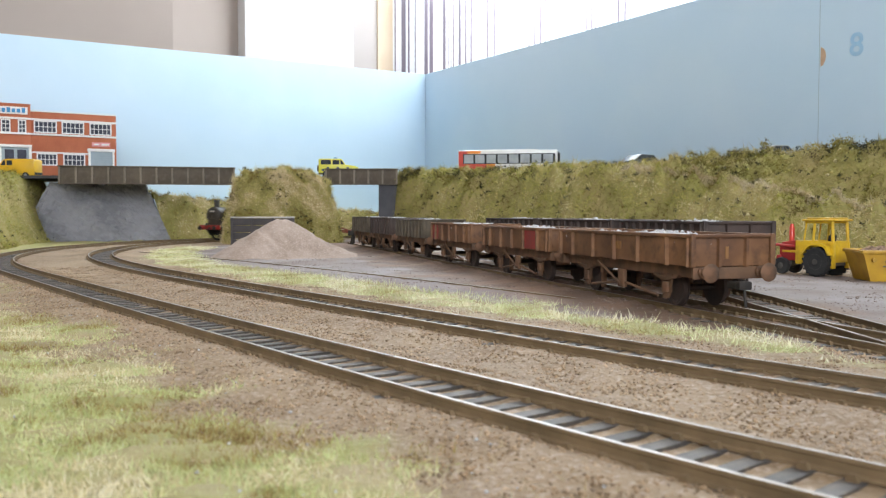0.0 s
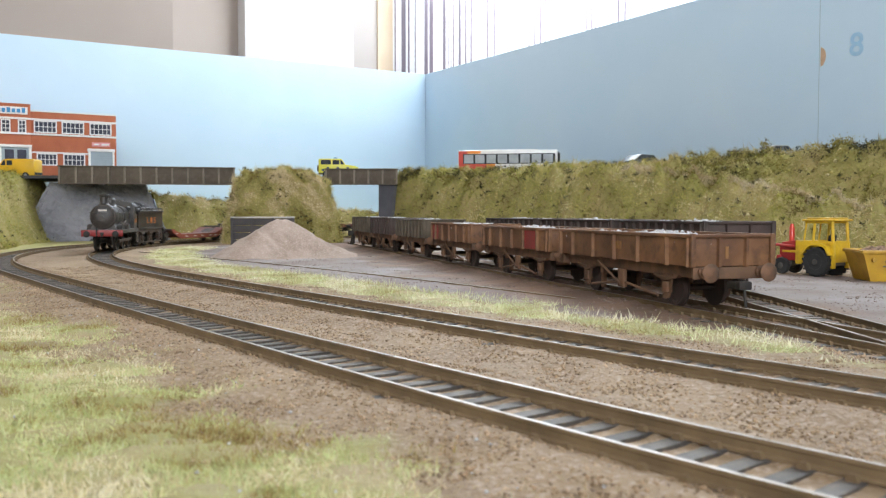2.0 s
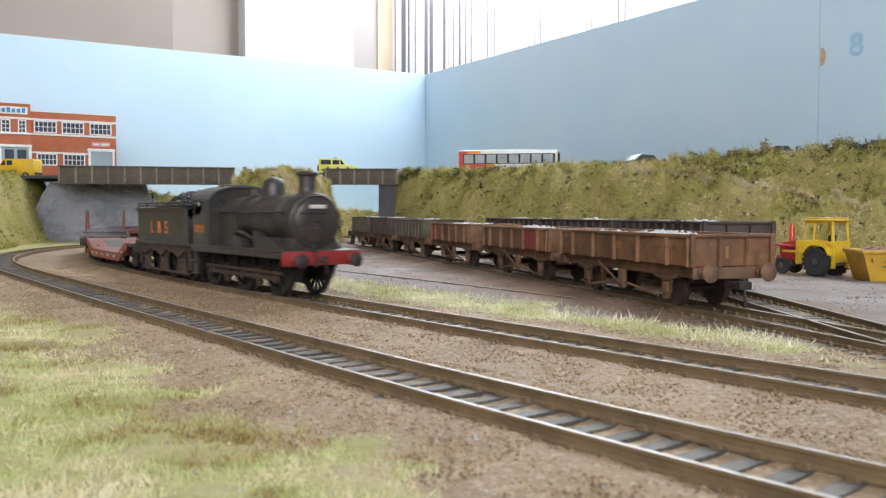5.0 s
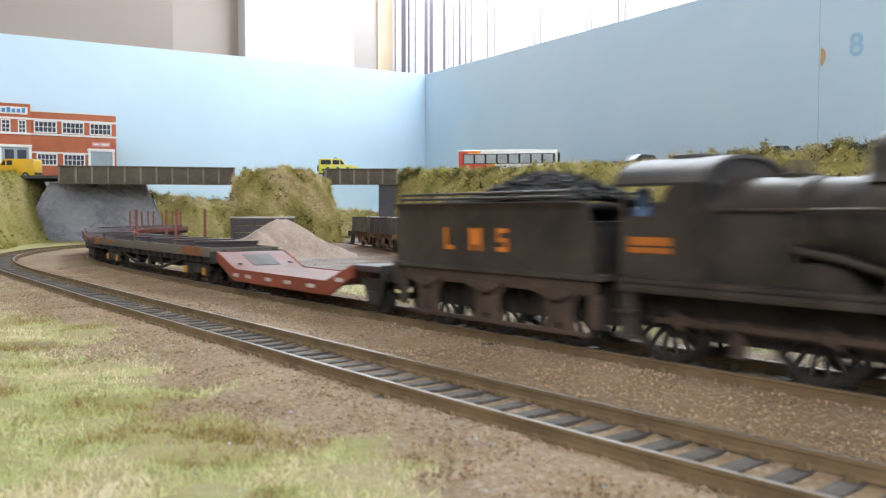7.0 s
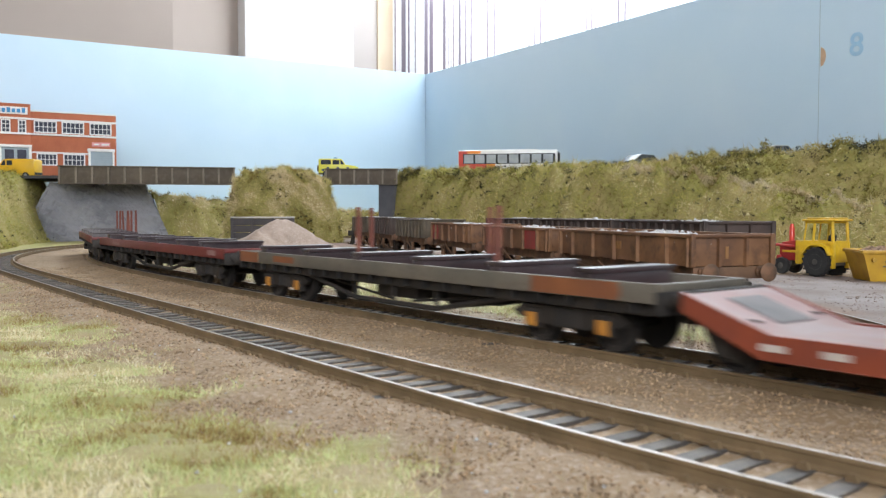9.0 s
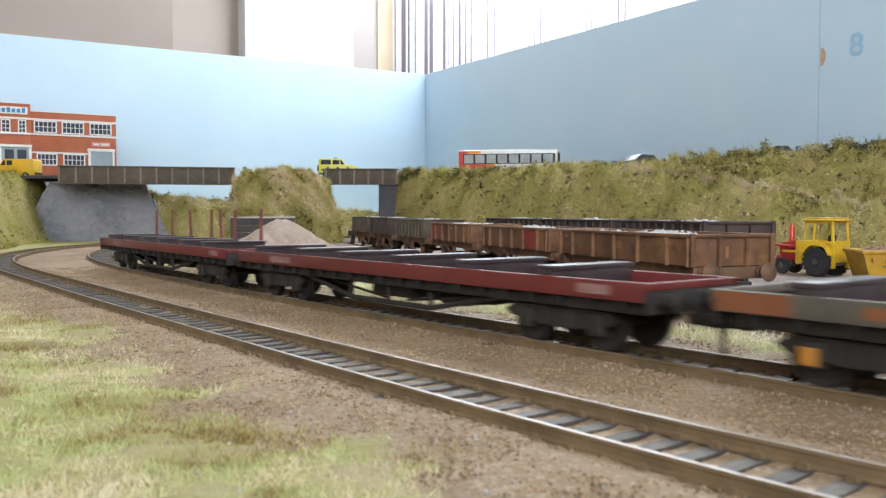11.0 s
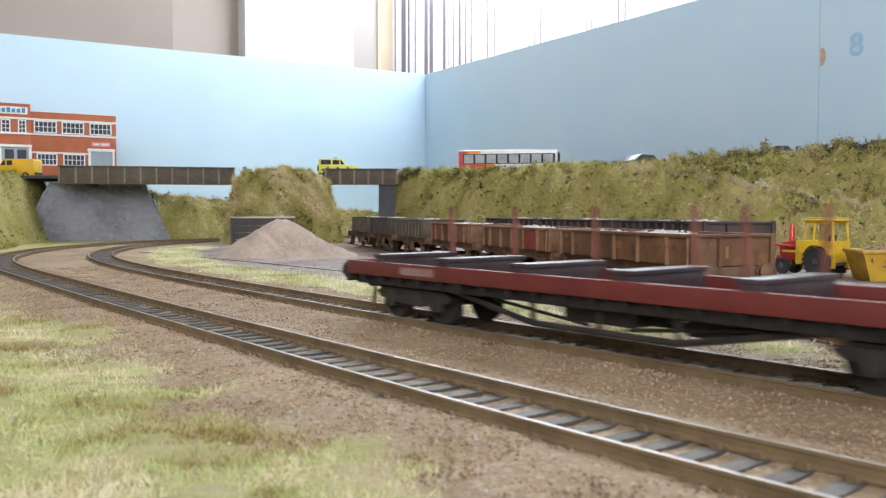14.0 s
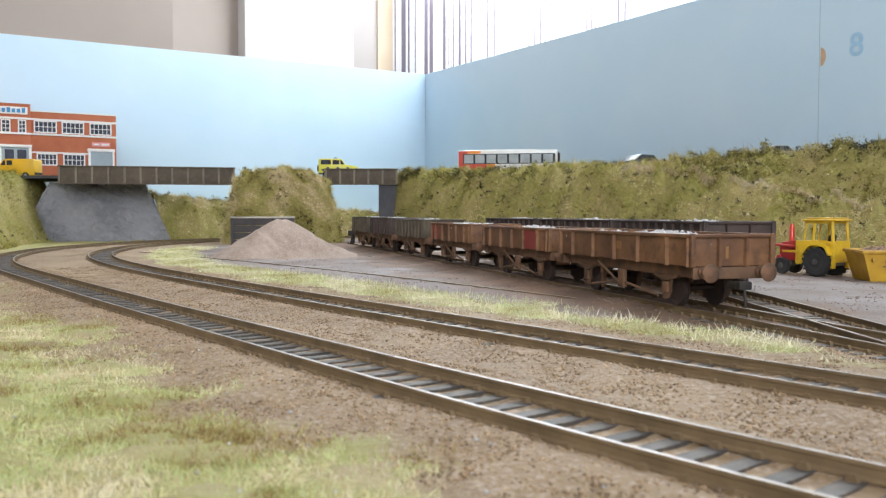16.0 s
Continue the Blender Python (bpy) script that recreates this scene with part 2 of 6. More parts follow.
# near wall, with an opening made up for the fill lamp
room_wall("wall_side_near", ROOM_SIDE - 60, 2700, 2300, 2700, -880, 300, M_BEIGE, "beige wall below the added opening behind the camera")
room_wall("wall_side_near_top", ROOM_SIDE - 60, 2700, 2300, 2700, 1450, 1500, M_BEIGE, "beige wall above the added opening behind the camera")
room_wall("wall_left", 2300, 2700, 2300, ROOM_FAR, -880, 1500, M_BEIGE, "plain beige plastered room wall")
_c = [plan(2360, ROOM_FAR - 60), plan(ROOM_SIDE - 60, ROOM_FAR - 60), plan(ROOM_SIDE - 60, 2760), plan(2360, 2760)]
s = Shape()
s.prism(_c, 1500, 1540, "z")
thing("ceiling", "white painted ceiling", "ceiling", kind="structure", shape=s, material=M_WHITE)
# overcast daylight outside the window
s = Shape()
s.prism([plan(ROOM_SIDE - 700, ROOM_FAR - 2600), plan(ROOM_SIDE - 710, ROOM_FAR - 2600), plan(ROOM_SIDE - 710, 2200), plan(ROOM_SIDE - 700, 2200)], -900, 2600, "z")
thing("backdrop_sky", "overcast white daylight outside the window", "sky", kind="structure", shape=s, material=glow("overcast", (0.95, 0.97, 1.0), 1.3))


# ---------------------------------------------------------------- ground
def smooth(lo, hi, v):
    t = np.clip((v - lo) / (hi - lo), 0, 1)
    return t * t * (3 - 2 * t)


RNG = np.random.default_rng(5)


def cloud(x, y, size, octaves=3):
    """A soft random field between about 0 and 1 for many points."""
    out = np.zeros(len(x))
    gen = np.random.default_rng(int(size * 13) + 7)
    amp, tot = 1.0, 0.0
    for o in range(octaves):
        for _ in range(5):
            a, ph = gen.uniform(0, 2 * np.pi), gen.uniform(0, 2 * np.pi)
            k = 2 * np.pi / (size / 2 ** o) * gen.uniform(0.6, 1.4)
            out += amp * np.sin(k * (np.cos(a) * x + np.sin(a) * y) + ph)
        tot += amp * 2.4
        amp *= 0.55
    return 0.5 + 0.5 * out / tot * 1.25


def zones(x, y):
    """Shares of turf, pale yard dust and brown earth, and the ballast's height, at many places of the ground."""
    dn, sn = NEAR.side(x, y)
    dm, sm = MAIN.side(x, y)
    ds, ss = SIDING.side(x, y)
    c1, c2 = cloud(x, y, 60), cloud(x, y, 160)
    front = smooth(27, 58, dn + 26 * (c1 - 0.5) + 14 * (c2 - 0.5) + 16 * (cloud(x, y, 19) - 0.5))            # turf in front of the near track
    inner = -dm
    strip = smooth(30, 44, inner + 14 * (c1 - 0.5)) * (1 - smooth(-24, -14, -ds + 10 * (c1 - 0.5) - 0)) * (ds > 0)
    strip *= (y < 900) * (1 - smooth(60, 82, inner + 10 * (c2 - 0.5)))
    strip *= 1 - 0.75 * smooth(0.5, 0.8, c1) * smooth(420, 300, y)
    outer = (dn > 0) * smooth(640, 760, y) * smooth(20, 30, dn + 12 * (c1 - 0.5))
    turf = np.clip(front + strip + outer, 0, 1)
    yard = (inner > 60) * (1 - turf)
    earth = yard * (1 - smooth(34, 66, np.abs(ds) + 26 * (c1 - 0.5)))
    bed = np.maximum.reduce([(1 - smooth(17, 26, np.abs(dn))), (1 - smooth(17, 26, np.abs(dm)))])
    between = np.maximum((np.abs(dn) < 8.2) * 0.55, (np.abs(dm) < 8.2) * 0.42)
    shoulder = np.maximum(smooth(9.8, 12, np.abs(dn)) * (1 - smooth(19, 27, np.abs(dn))), smooth(9.8, 12, np.abs(dm)) * (1 - smooth(19, 27, np.abs(dm))))
    sunk = (1 - smooth(13, 30, np.abs(ds))) * (1 - smooth(7.2, 8.2, np.abs(ds)) * (1 - smooth(9.2, 10.2, np.abs(ds)))) * smooth(95, 130, ss) * (1 - smooth(790, 830, ss))
    z = 0.35 + 0.75 * bed - between + 0.5 * shoulder * (0.4 + 0.9 * c1) + 1.5 * sunk
    return turf, yard, earth, z


def ground_sheet():
    xs = np.concatenate([np.arange(-900, -420, 30), np.arange(-420, 380, 3.5), np.arange(380, 1001, 30)])
    ys = np.concatenate([np.arange(-400, 60, 30), np.arange(60, 560, 3.0), np.arange(560, 1300, 9), np.arange(1300, 1661, 40)])
    gx, gy = np.meshgrid(xs, ys)
    x, y = gx.ravel(), gy.ravel()
    rel = np.stack([x, y], 1) - np.array(CORNER)
    p = np.maximum(rel @ np.array(ALONG_LEFT), 2)
    q = np.maximum(rel @ np.array(ALONG_RIGHT), 2)
    pl = np.array(CORNER) + p[:, None] * np.array(ALONG_LEFT) + q[:, None] * np.array(ALONG_RIGHT)
    x, y = pl[:, 0], pl[:, 1]
    turf, yard, earth, z = zones(x, y)
    z = z + (cloud(x, y, 17) - 0.5) * (0.5 + 1.6 * turf) + RNG.uniform(-0.12, 0.12, len(x))
    nx, ny = len(xs), len(ys)
    i = np.arange(nx * ny).reshape(ny, nx)
    quads = np.stack([i[:-1, :-1], i[:-1, 1:], i[1:, 1:], i[1:, :-1]], -1).reshape(-1, 4)
    me = fast_mesh("ground", np.stack([x, y, z], 1), quads, M_GROUND, True)
    col = me.color_attributes.new("zone", "FLOAT_COLOR", "POINT")
    col.data.foreach_set("color", np.stack([turf, yard, earth, np.ones(len(x))], 1).astype(np.float32).ravel())
    return me


def fast_mesh(name, verts, faces, material, smooth_shade=False):
    """A mesh from arrays of places (mm) and of faces that all have the same number of corners."""
    faces = np.asarray(faces)
    n = faces.shape[1]
    me = bpy.data.meshes.new(name)
    me.vertices.add(len(verts))
    me.vertices.foreach_set("co", (np.asarray(verts) * MM).astype(np.float32).ravel())
    me.loops.add(faces.size)
    me.loops.foreach_set("vertex_index", faces.astype(np.int32).ravel())
    me.polygons.add(len(faces))
    me.polygons.foreach_set("loop_start", (np.arange(len(faces)) * n).astype(np.int32))
    me.polygons.foreach_set("loop_total", np.full(len(faces), n, dtype=np.int32))
    me.update(calc_edges=True)
    me.validate()
    me.materials.append(material)
    if smooth_shade:
        me.shade_smooth()
    return me


def ground_material():
    m = M_BALLAST.copy()
    m.name = "layout_ground"
    nt = m.node_tree
    bs = nt.nodes["Principled BSDF"]
    out = bs.inputs["Base Color"].links[0].from_socket
    at = nt.nodes.new("ShaderNodeAttribute")
    at.attribute_name = "zone"
    sp = nt.nodes.new("ShaderNodeSeparateColor")
    nt.links.new(at.outputs["Color"], sp.inputs[0])
    tc = nt.nodes.new("ShaderNodeTexCoord")
    for k, (a, b, sc) in enumerate((((0.31, 0.31, 0.10), (0.40, 0.33, 0.17), 60), ((0.29, 0.25, 0.24), (0.19, 0.145, 0.128), 16), ((0.235, 0.145, 0.095), (0.15, 0.095, 0.065), 40))):
        n = nt.nodes.new("ShaderNodeTexNoise")
        n.inputs["Scale"].default_value, n.inputs["Detail"].default_value = sc, 8
        nt.links.new(tc.outputs["Object"], n.inputs["Vector"])
        r = nt.nodes.new("ShaderNodeValToRGB")
        r.color_ramp.elements[0].position, r.color_ramp.elements[1].position = 0.38, 0.62
        r.color_ramp.elements[0].color, r.color_ramp.elements[1].color = (*a, 1), (*b, 1)
        nt.links.new(n.outputs["Fac"], r.inputs[0])
        mx = nt.nodes.new("ShaderNodeMix")
        mx.data_type = "RGBA"
        nt.links.new(sp.outputs[k], mx.inputs[0])
        nt.links.new(out, mx.inputs[6])
        nt.links.new(r.outputs[0], mx.inputs[7])
        out = mx.outputs[2]
    nt.links.new(out, bs.inputs["Base Color"])
    return m


M_GROUND = ground_material()
ground = tagged(new("ground", ground_sheet()), "brown scenic ground of the layout with fine ballast and turf", "ground", kind="structure")
s = Shape()
s.prism([plan(1250, 0), plan(0, 0), plan(0, 1750), plan(1250, 1750)], -40, -6, "z")
thing("baseboard", "plywood layout baseboard", "table", kind="structure", shape=s, material=mat("plywood", (0.35, 0.24, 0.14), (0.4, 0.28, 0.17), 20, 0.7))


M_LEG = mat("softwood_leg", (0.48, 0.34, 0.20), (0.40, 0.27, 0.15), 20, 0.7)
for p_, q_ in ((60, 60), (1190, 60), (60, 900), (1190, 900), (60, 1690), (1190, 1690)):
    s = Shape()
    s.box(-22, 22, -22, 22, -880, -40, 2.0)
    x_, y_ = plan(p_, q_)
    thing("table_leg", "square softwood leg under the baseboard", "table leg", put(x_, y_), kind="structure", shape=s, material=M_LEG)


# ---------------------------------------------------------------- tracks
def rail_mesh(name, line, off, s0, s1, sink=0.0):
    prof = [(-1.0, 1.1), (-0.95, 1.5), (-0.3, 1.75), (-0.3, 2.8), (-0.48, 3.0), (-0.45, RAIL), (0.45, RAIL), (0.48, 3.0), (0.3, 2.8), (0.3, 1.75), (0.95, 1.5), (1.0, 1.1)]
    n = max(2, int((s1 - s0) / 6))
    verts, faces = [], []
    for k in range(n + 1):
        sk = s0 + (s1 - s0) * k / n
        for o, z in prof:
            x, y, _ = line.at(sk, off + o)
            verts.append((x, y, z - sink))
    c = len(prof)
    for k in range(n):
        for i in range(c - 1):
            a = k * c + i
            faces.append((a, a + 1, a + c + 1, a + c))
    faces += [tuple(range(c)), tuple(range(n * c, n * c + c))[::-1]]
    me = from_arrays(name, verts, faces, M_RAIL_SIDE)
    me.materials.append(M_RAIL_TOP)
    idx = np.zeros(len(faces), dtype=np.int32)
    for k in range(n):
        idx[k * (c - 1) + 5] = 1
    me.polygons.foreach_set("material_index", idx)
    me.update()
    return me


def sleeper_mesh():
    s = Shape()
    s.box(-1.55, 1.55, -14.5, 14.5, -0.4, 1.15, 0.12)
    s.slot = 1
    for r in (-8.7, 8.7):
        for d in (-1.5, 1.5):
            s.prism([(-0.9, 1.1), (0.9, 1.1), (0.5, 2.1), (-0.5, 2.1)], r + d - 0.5, r + d + 0.5)
    return s.mesh("sleeper", [M_SLEEPER, M_RAIL_SIDE])


SLEEPER = sleeper_mesh()


def track(name, label, line, s0, s1, sink=0.0, pitch=6.7, last=None):
    t = thing(name, label, "railway track", kind="structure")
    for off in (8.7, -8.7):
        part("rail", rail_mesh("rail", line, off, s0, s1, sink), None, t)
    k = s0
    while k < (s1 if last is None else last):
        x, y, h = line.at(k)
        ob = new("sleeper", SLEEPER)
        ob.parent = t
        ob.matrix_basis = put(x, y, -sink + random.uniform(-0.15, 0.05), math.degrees(h) + random.uniform(-1.5, 1.5))
        k += pitch
    return t


track("railway_track_near", "curved model railway track with dark sleepers and bright rail heads", NEAR, -180, 1250)
track("railway_track_main", "curved model railway track with half-buried sleepers", MAIN, -180, 1500)
track("siding_track", "straight siding track sunk in brown earth", SIDING, -120, 800, 0.6, last=118)
track("loop_track", "second siding track leading off the turnout", LOOP, -40, 520, 0.6)


# ---------------------------------------------------------------- open wagons in the sidings
def wheelset(parent, x, r, gauge=8.0, spokes=0, material=None, name="wheelset", z=None):
    s = Shape()
    for side in (-1, 1):
        y = side * gauge
        if spokes:
            s.spin([(r - 1.5, y - 1.1), (r, y - 1.1), (r, y + 1.1), (r - 1.5, y + 1.1), (r - 1.5, y - 1.1)], (0, 0, 0), "y", 28, False)
            f = y - side * 1.1
            s.spin([(r - 0.6, f - 0.2), (r + 0.7, f - 0.2), (r + 0.7, f + 0.2), (r - 0.6, f + 0.2), (r - 0.6, f - 0.2)], (0, 0, 0), "y", 28, False)
            for k in range(spokes):
                a = 2 * math.pi * k / spokes
                s.rod((0, y, 0), ((r - 1.2) * math.cos(a), y, (r - 1.2) * math.sin(a)), 0.65, 0.45, 6)
            s.spin([(2.0, y - 1.3), (2.0, y + 1.3)], (0, 0, 0), "y", 14)
        else:
            s.spin([(r, y - 1.0), (r, y + 1.0), (r * 0.8, y + 1.0), (r * 0.75, y + side * 0.5)] if side > 0 else
                   [(r * 0.75, y - 0.5), (r * 0.8, y - 1.0), (r, y - 1.0), (r, y + 1.0)], (0, 0, 0), "y", 24)
            s.spin([(r + 0.6, y - side * 0.9 - 0.2), (r + 0.6, y - side * 0.9 + 0.2)], (0, 0, 0), "y", 24)
    s.rod((0, -gauge, 0), (0, gauge, 0), 1.1, seg=10)
    ob = part(name, s, material or M_UNDER, parent)
    ob.matrix_basis = put(x, 0, r if z is None else z)
    return ob


def buffer(parent, x, y, z, way, material, head=3.2):
    s = Shape()
    s.spin([(1.9, 0), (1.9, 1.0), (1.35, 1.2), (1.35, 3.2), (0.8, 3.3), (0.8, 4.6), (head * 0.9, 4.8), (head, 5.1), (head * 0.8, 5.6), (0.3, 5.8)], (0, 0, 0), "x", 20)
    ob = part("buffer", s, material, parent)
    ob.matrix_basis = put(x, y, z, 0 if way > 0 else 180)
    return ob


def coupling(parent, x, z, way):
    s = Shape()
    s.box(0, 7, -1.6, 1.6, -1.2, 1.2, 0.3).box(5.5, 8.5, -2.4, 2.4, -1.3, 1.5, 0.5).rod((7.5, 0, -1), (8.5, 0, -7), 0.5, seg=8).rod((3, 2, 1.5), (8, 2, 1.0), 0.45, seg=8)
    ob = part("coupling", s, M_UNDER, parent)
    ob.matrix_basis = put(x, 0, z, 0 if way > 0 else 180)
    return ob


def stone_load(parent, x0, x1, y0, y1, z, rise, seed, n=420):
    """A heap of pale grey stone chippings."""
    rnd = random.Random(seed)
    verts, faces = [], []
    gx, gy = 24, 10
    for j in range(gy + 1):
        for i in range(gx + 1):
            u, v = i / gx, j / gy
            h = rise * (math.sin(math.pi * v) ** 0.7) * (0.45 + 0.55 * math.sin(math.pi * u * 2 + seed) ** 2) * math.sin(math.pi * u) ** 0.4
            verts.append((x0 + (x1 - x0) * u, y0 + (y1 - y0) * v, z - 2.5 + h))
    for j in range(gy):
        for i in range(gx):
            a = j * (gx + 1) + i
            faces.append((a, a + 1, a + gx + 2, a + gx + 1))
    base = list(verts)
    for _ in range(n):
        k = rnd.randrange(len(base))
        c = Vector(base[k]) + Vector((rnd.uniform(-1.5, 1.5), rnd.uniform(-1, 1), rnd.uniform(-0.2, 0.5)))
        add_rock(verts, faces, c, rnd.uniform(0.5, 1.15), rnd)
    ob = part("load", from_arrays("load", verts, faces, M_CHIPS), None, parent, "heap of pale grey stone chippings")
    return ob


def add_rock(verts, faces, c, r, rnd):
    b = len(verts)
    for d in ((1, 0, 0), (-1, 0, 0), (0, 1, 0), (0, -1, 0), (0, 0, 0.8), (0, 0, -0.8)):
        verts.append((c[0] + r * (d[0] * rnd.uniform(0.6, 1.1) + rnd.uniform(-.25, .25)), c[1] + r * (d[1] * rnd.uniform(0.6, 1.1) + rnd.uniform(-.25, .25)),
                      c[2] + r * (d[2] * rnd.uniform(0.6, 1.1) + rnd.uniform(-.2, .2))))
    for f in ((0, 2, 4), (2, 1, 4), (1, 3, 4), (3, 0, 4), (2, 0, 5), (1, 2, 5), (3, 1, 5), (0, 3, 5)):
        faces.append(tuple(b + i for i in f))


M_CHIPS = mat("chippings", (0.42, 0.42, 0.43), (0.58, 0.58, 0.58), 90, 0.9, island=0.35)
M_SIDERED = mat("red_panel", (0.30, 0.025, 0.022), (0.22, 0.03, 0.025), 80, 0.6, fine=(0.12, 0.03, 0.025))
M_SCUFF = mat("yellow_mark", (0.27, 0.135, 0.045), (0.2, 0.10, 0.04), 200, 0.7)


def open_wagon(label, body_mat, length, z0, z1, ribs, wheelbase, panel=None, panel_mat=None, load=True, seed=1, marks=False):
    """A low-sided steel wagon: origin under its middle at rail height, x along it."""
    w = thing("open_wagon", label, "wagon", group="wagons in the sidings")
    L2, W2 = length / 2, 15.5
    s = Shape()
    t = 0.9
    s.box(-L2, L2, -W2, -W2 + t, z0, z1, 0.15).box(-L2, L2, W2 - t, W2, z0, z1, 0.15)
    s.box(-L2, -L2 + t, -W2 + t, W2 - t, z0, z1, 0.15).box(L2 - t, L2, -W2 + t, W2 - t, z0, z1, 0.15)
    s.box(-L2 + t, L2 - t, -W2 + t, W2 - t, z0, z0 + 0.8)
    part("body", s, body_mat, w)
    for sg in (-1, 1):
        s = Shape()
        s.box(-L2 - 0.4, L2 + 0.4, sg * W2 - 0.9, sg * W2 + 0.9, z1 - 0.5, z1 + 0.7, 0.25)
        part("side_capping", s, body_mat, w)
        s = Shape()
        s.box(sg * L2 - 0.9, sg * L2 + 0.9, -W2 + 0.9, W2 - 0.9, z1 - 0.45, z1 + 0.66, 0.25)
        part("end_capping", s, body_mat, w)
        for k in range(ribs):
            u = (0.0, 0.13, 0.33, 0.51, 0.69, 0.88, 1.0)[k] if ribs == 7 else k / (ribs - 1)
            x = L2 - 1.2 - (length - 2.4) * u
            s = Shape()
            s.prism([(x - 0.8, sg * W2), (x + 0.8, sg * W2), (x + 0.45, sg * (W2 + 1.3)), (x - 0.45, sg * (W2 + 1.3))], z0 - 0.2, z1 - 0.5, "z")
            part("rib", s, body_mat, w)
        for y in (-5.2, 5.2):
            s = Shape()
            s.prism([(y - 0.8, sg * L2), (y + 0.8, sg * L2), (y + 0.5, sg * (L2 + 1.3)), (y - 0.5, sg * (L2 + 1.3))], z0 - 0.2, z1 - 0.5, "z")
            for v in s.bm.verts:
                v.co = Vector((v.co.y, v.co.x, v.co.z))
            bmesh.ops.recalc_face_normals(s.bm, faces=s.bm.faces)
            part("end_rib", s, body_mat, w)
        for y in (-15.2, 15.2):
            s = Shape()
            s.box(sg * (L2 + 0.3) - 0.9, sg * (L2 + 0.3) + 0.9, y - 0.9, y + 0.9, z0 - 0.2, z1 + 0.9, 0.25)
            part("corner_post", s, body_mat, w)
        # sole bar and headstock
        s = Shape()
        s.box(-L2 + 1, L2 - 1, sg * 11.5 - 0.6, sg * 11.5 + 0.6, z0 - 4.2, z0, 0.2)
        part("solebar", s, M_RUST_DARK, w)
        s = Shape()
        s.box(sg * (L2 - 1) - 0.7, sg * (L2 - 1) + 0.7, -14.5, 14.5, z0 - 4.4, z0 - 0.25, 0.25)
        part("headstock", s, M_RUST_DARK, w)
        for y in (-11, 11):
            buffer(w, sg * (L2 - 0.4), y, 13.0, sg, M_RUST_DARK)
        coupling(w, sg * (L2 - 0.5), 8.8, sg)
        for ax in (-1, 1):
            x = ax * wheelbase / 2
            s = Shape()
            yy = sg * 12.0
            s.prism([(x - 4.2, z0 - 3.6), (x + 4.2, z0 - 3.6), (x + 1.9, 3.2), (x + 1.2, 2.6), (x - 1.2, 2.6), (x - 1.9, 3.2)], yy - 0.35, yy + 0.35)
            s.box(x - 1.9, x + 1.9, yy - 1.2, yy + 1.2, 4.6, 8.6, 0.4)
            part("axle_guard", s, M_RUST_DARK, w)
            s = Shape()
            s.prism([(x - 9, z0 - 3.7), (x - 8, z0 - 4.6), (x, z0 - 6.1), (x + 8, z0 - 4.6), (x + 9, z0 - 3.7), (x, z0 - 4.4)], yy - 0.9, yy + 0.9)
            part("leaf_spring", s, M_RUST_DARK, w)
        # brake gear
        s = Shape()
        yy = sg * 12.6
        s.box(-2.4, 2.4, yy - 1.0, yy + 0.6, 4.0, z0 - 4.0, 0.3)
        s.rod((2, yy, 6.0), (wheelbase / 2 - 5, yy, 3.2), 0.55, seg=8).rod((-2, yy, 6.0), (-wheelbase / 2 + 5, yy, 3.2), 0.55, seg=8)
        s.rod((0, yy + sg * 0.9, 5.2), (sg * 19, yy + sg * 1.2, z0 - 1.8), 0.5, seg=8)
        s.box(sg * 19 - 0.6, sg * 19 + 0.6, yy, yy + 1.2, z0 - 6.5, z0, 0.2)
        for ax in (-1, 1):
            s.box(ax * (wheelbase / 2 - 6.6) - 0.9, ax * (wheelbase / 2 - 6.6) + 0.9, sg * 8 - 1, sg * 8 + 1, 1.6, 8.2, 0.4)
        part("brake_gear", s, M_RUST_DARK, w)
    for ax in (-1, 1):
        wheelset(w, ax * wheelbase / 2, 6.2, material=M_BROWNBLACK)
    if panel:
        for sg in (-1, 1):
            s = Shape()
            s.box(panel[0], panel[1], sg * (W2 + 0.02) - 0.12, sg * (W2 + 0.02) + 0.12, z0 + 0.4, z1 - 0.8)
            part("side_panel", s, panel_mat, w, "repainted red side panel")
    if marks:
        for sg in (-1, 1):
            s = Shape()
            for k in range(3):
                x = -4 + k * 3.0
                s.box(x, x + 2.1, sg * (W2 + 0.05) - 0.1, sg * (W2 + 0.05) + 0.1, z0 + 4.0, z0 + 7.0)
            part("lettering", s, M_SCUFF, w, "faded yellow lettering drawn as plain bars")
        s = Shape()
        s.box(L2 - 0.1, L2 + 0.12, -2.6, -1.4, z0 + 2.5, z0 + 6.5)
        part("number_mark", s, M_SCUFF, w)
    if load:
        stone_load(w, -L2 + 2, L2 - 2, -W2 + 1.5, W2 - 1.5, z1, 3.3, seed, 620)
    return w


def on_line(line, s, z=RAIL, back=False):
    x, y, h = line.at(s)
    return put(x, y, z, math.degrees(h) + (180 if back else 0))


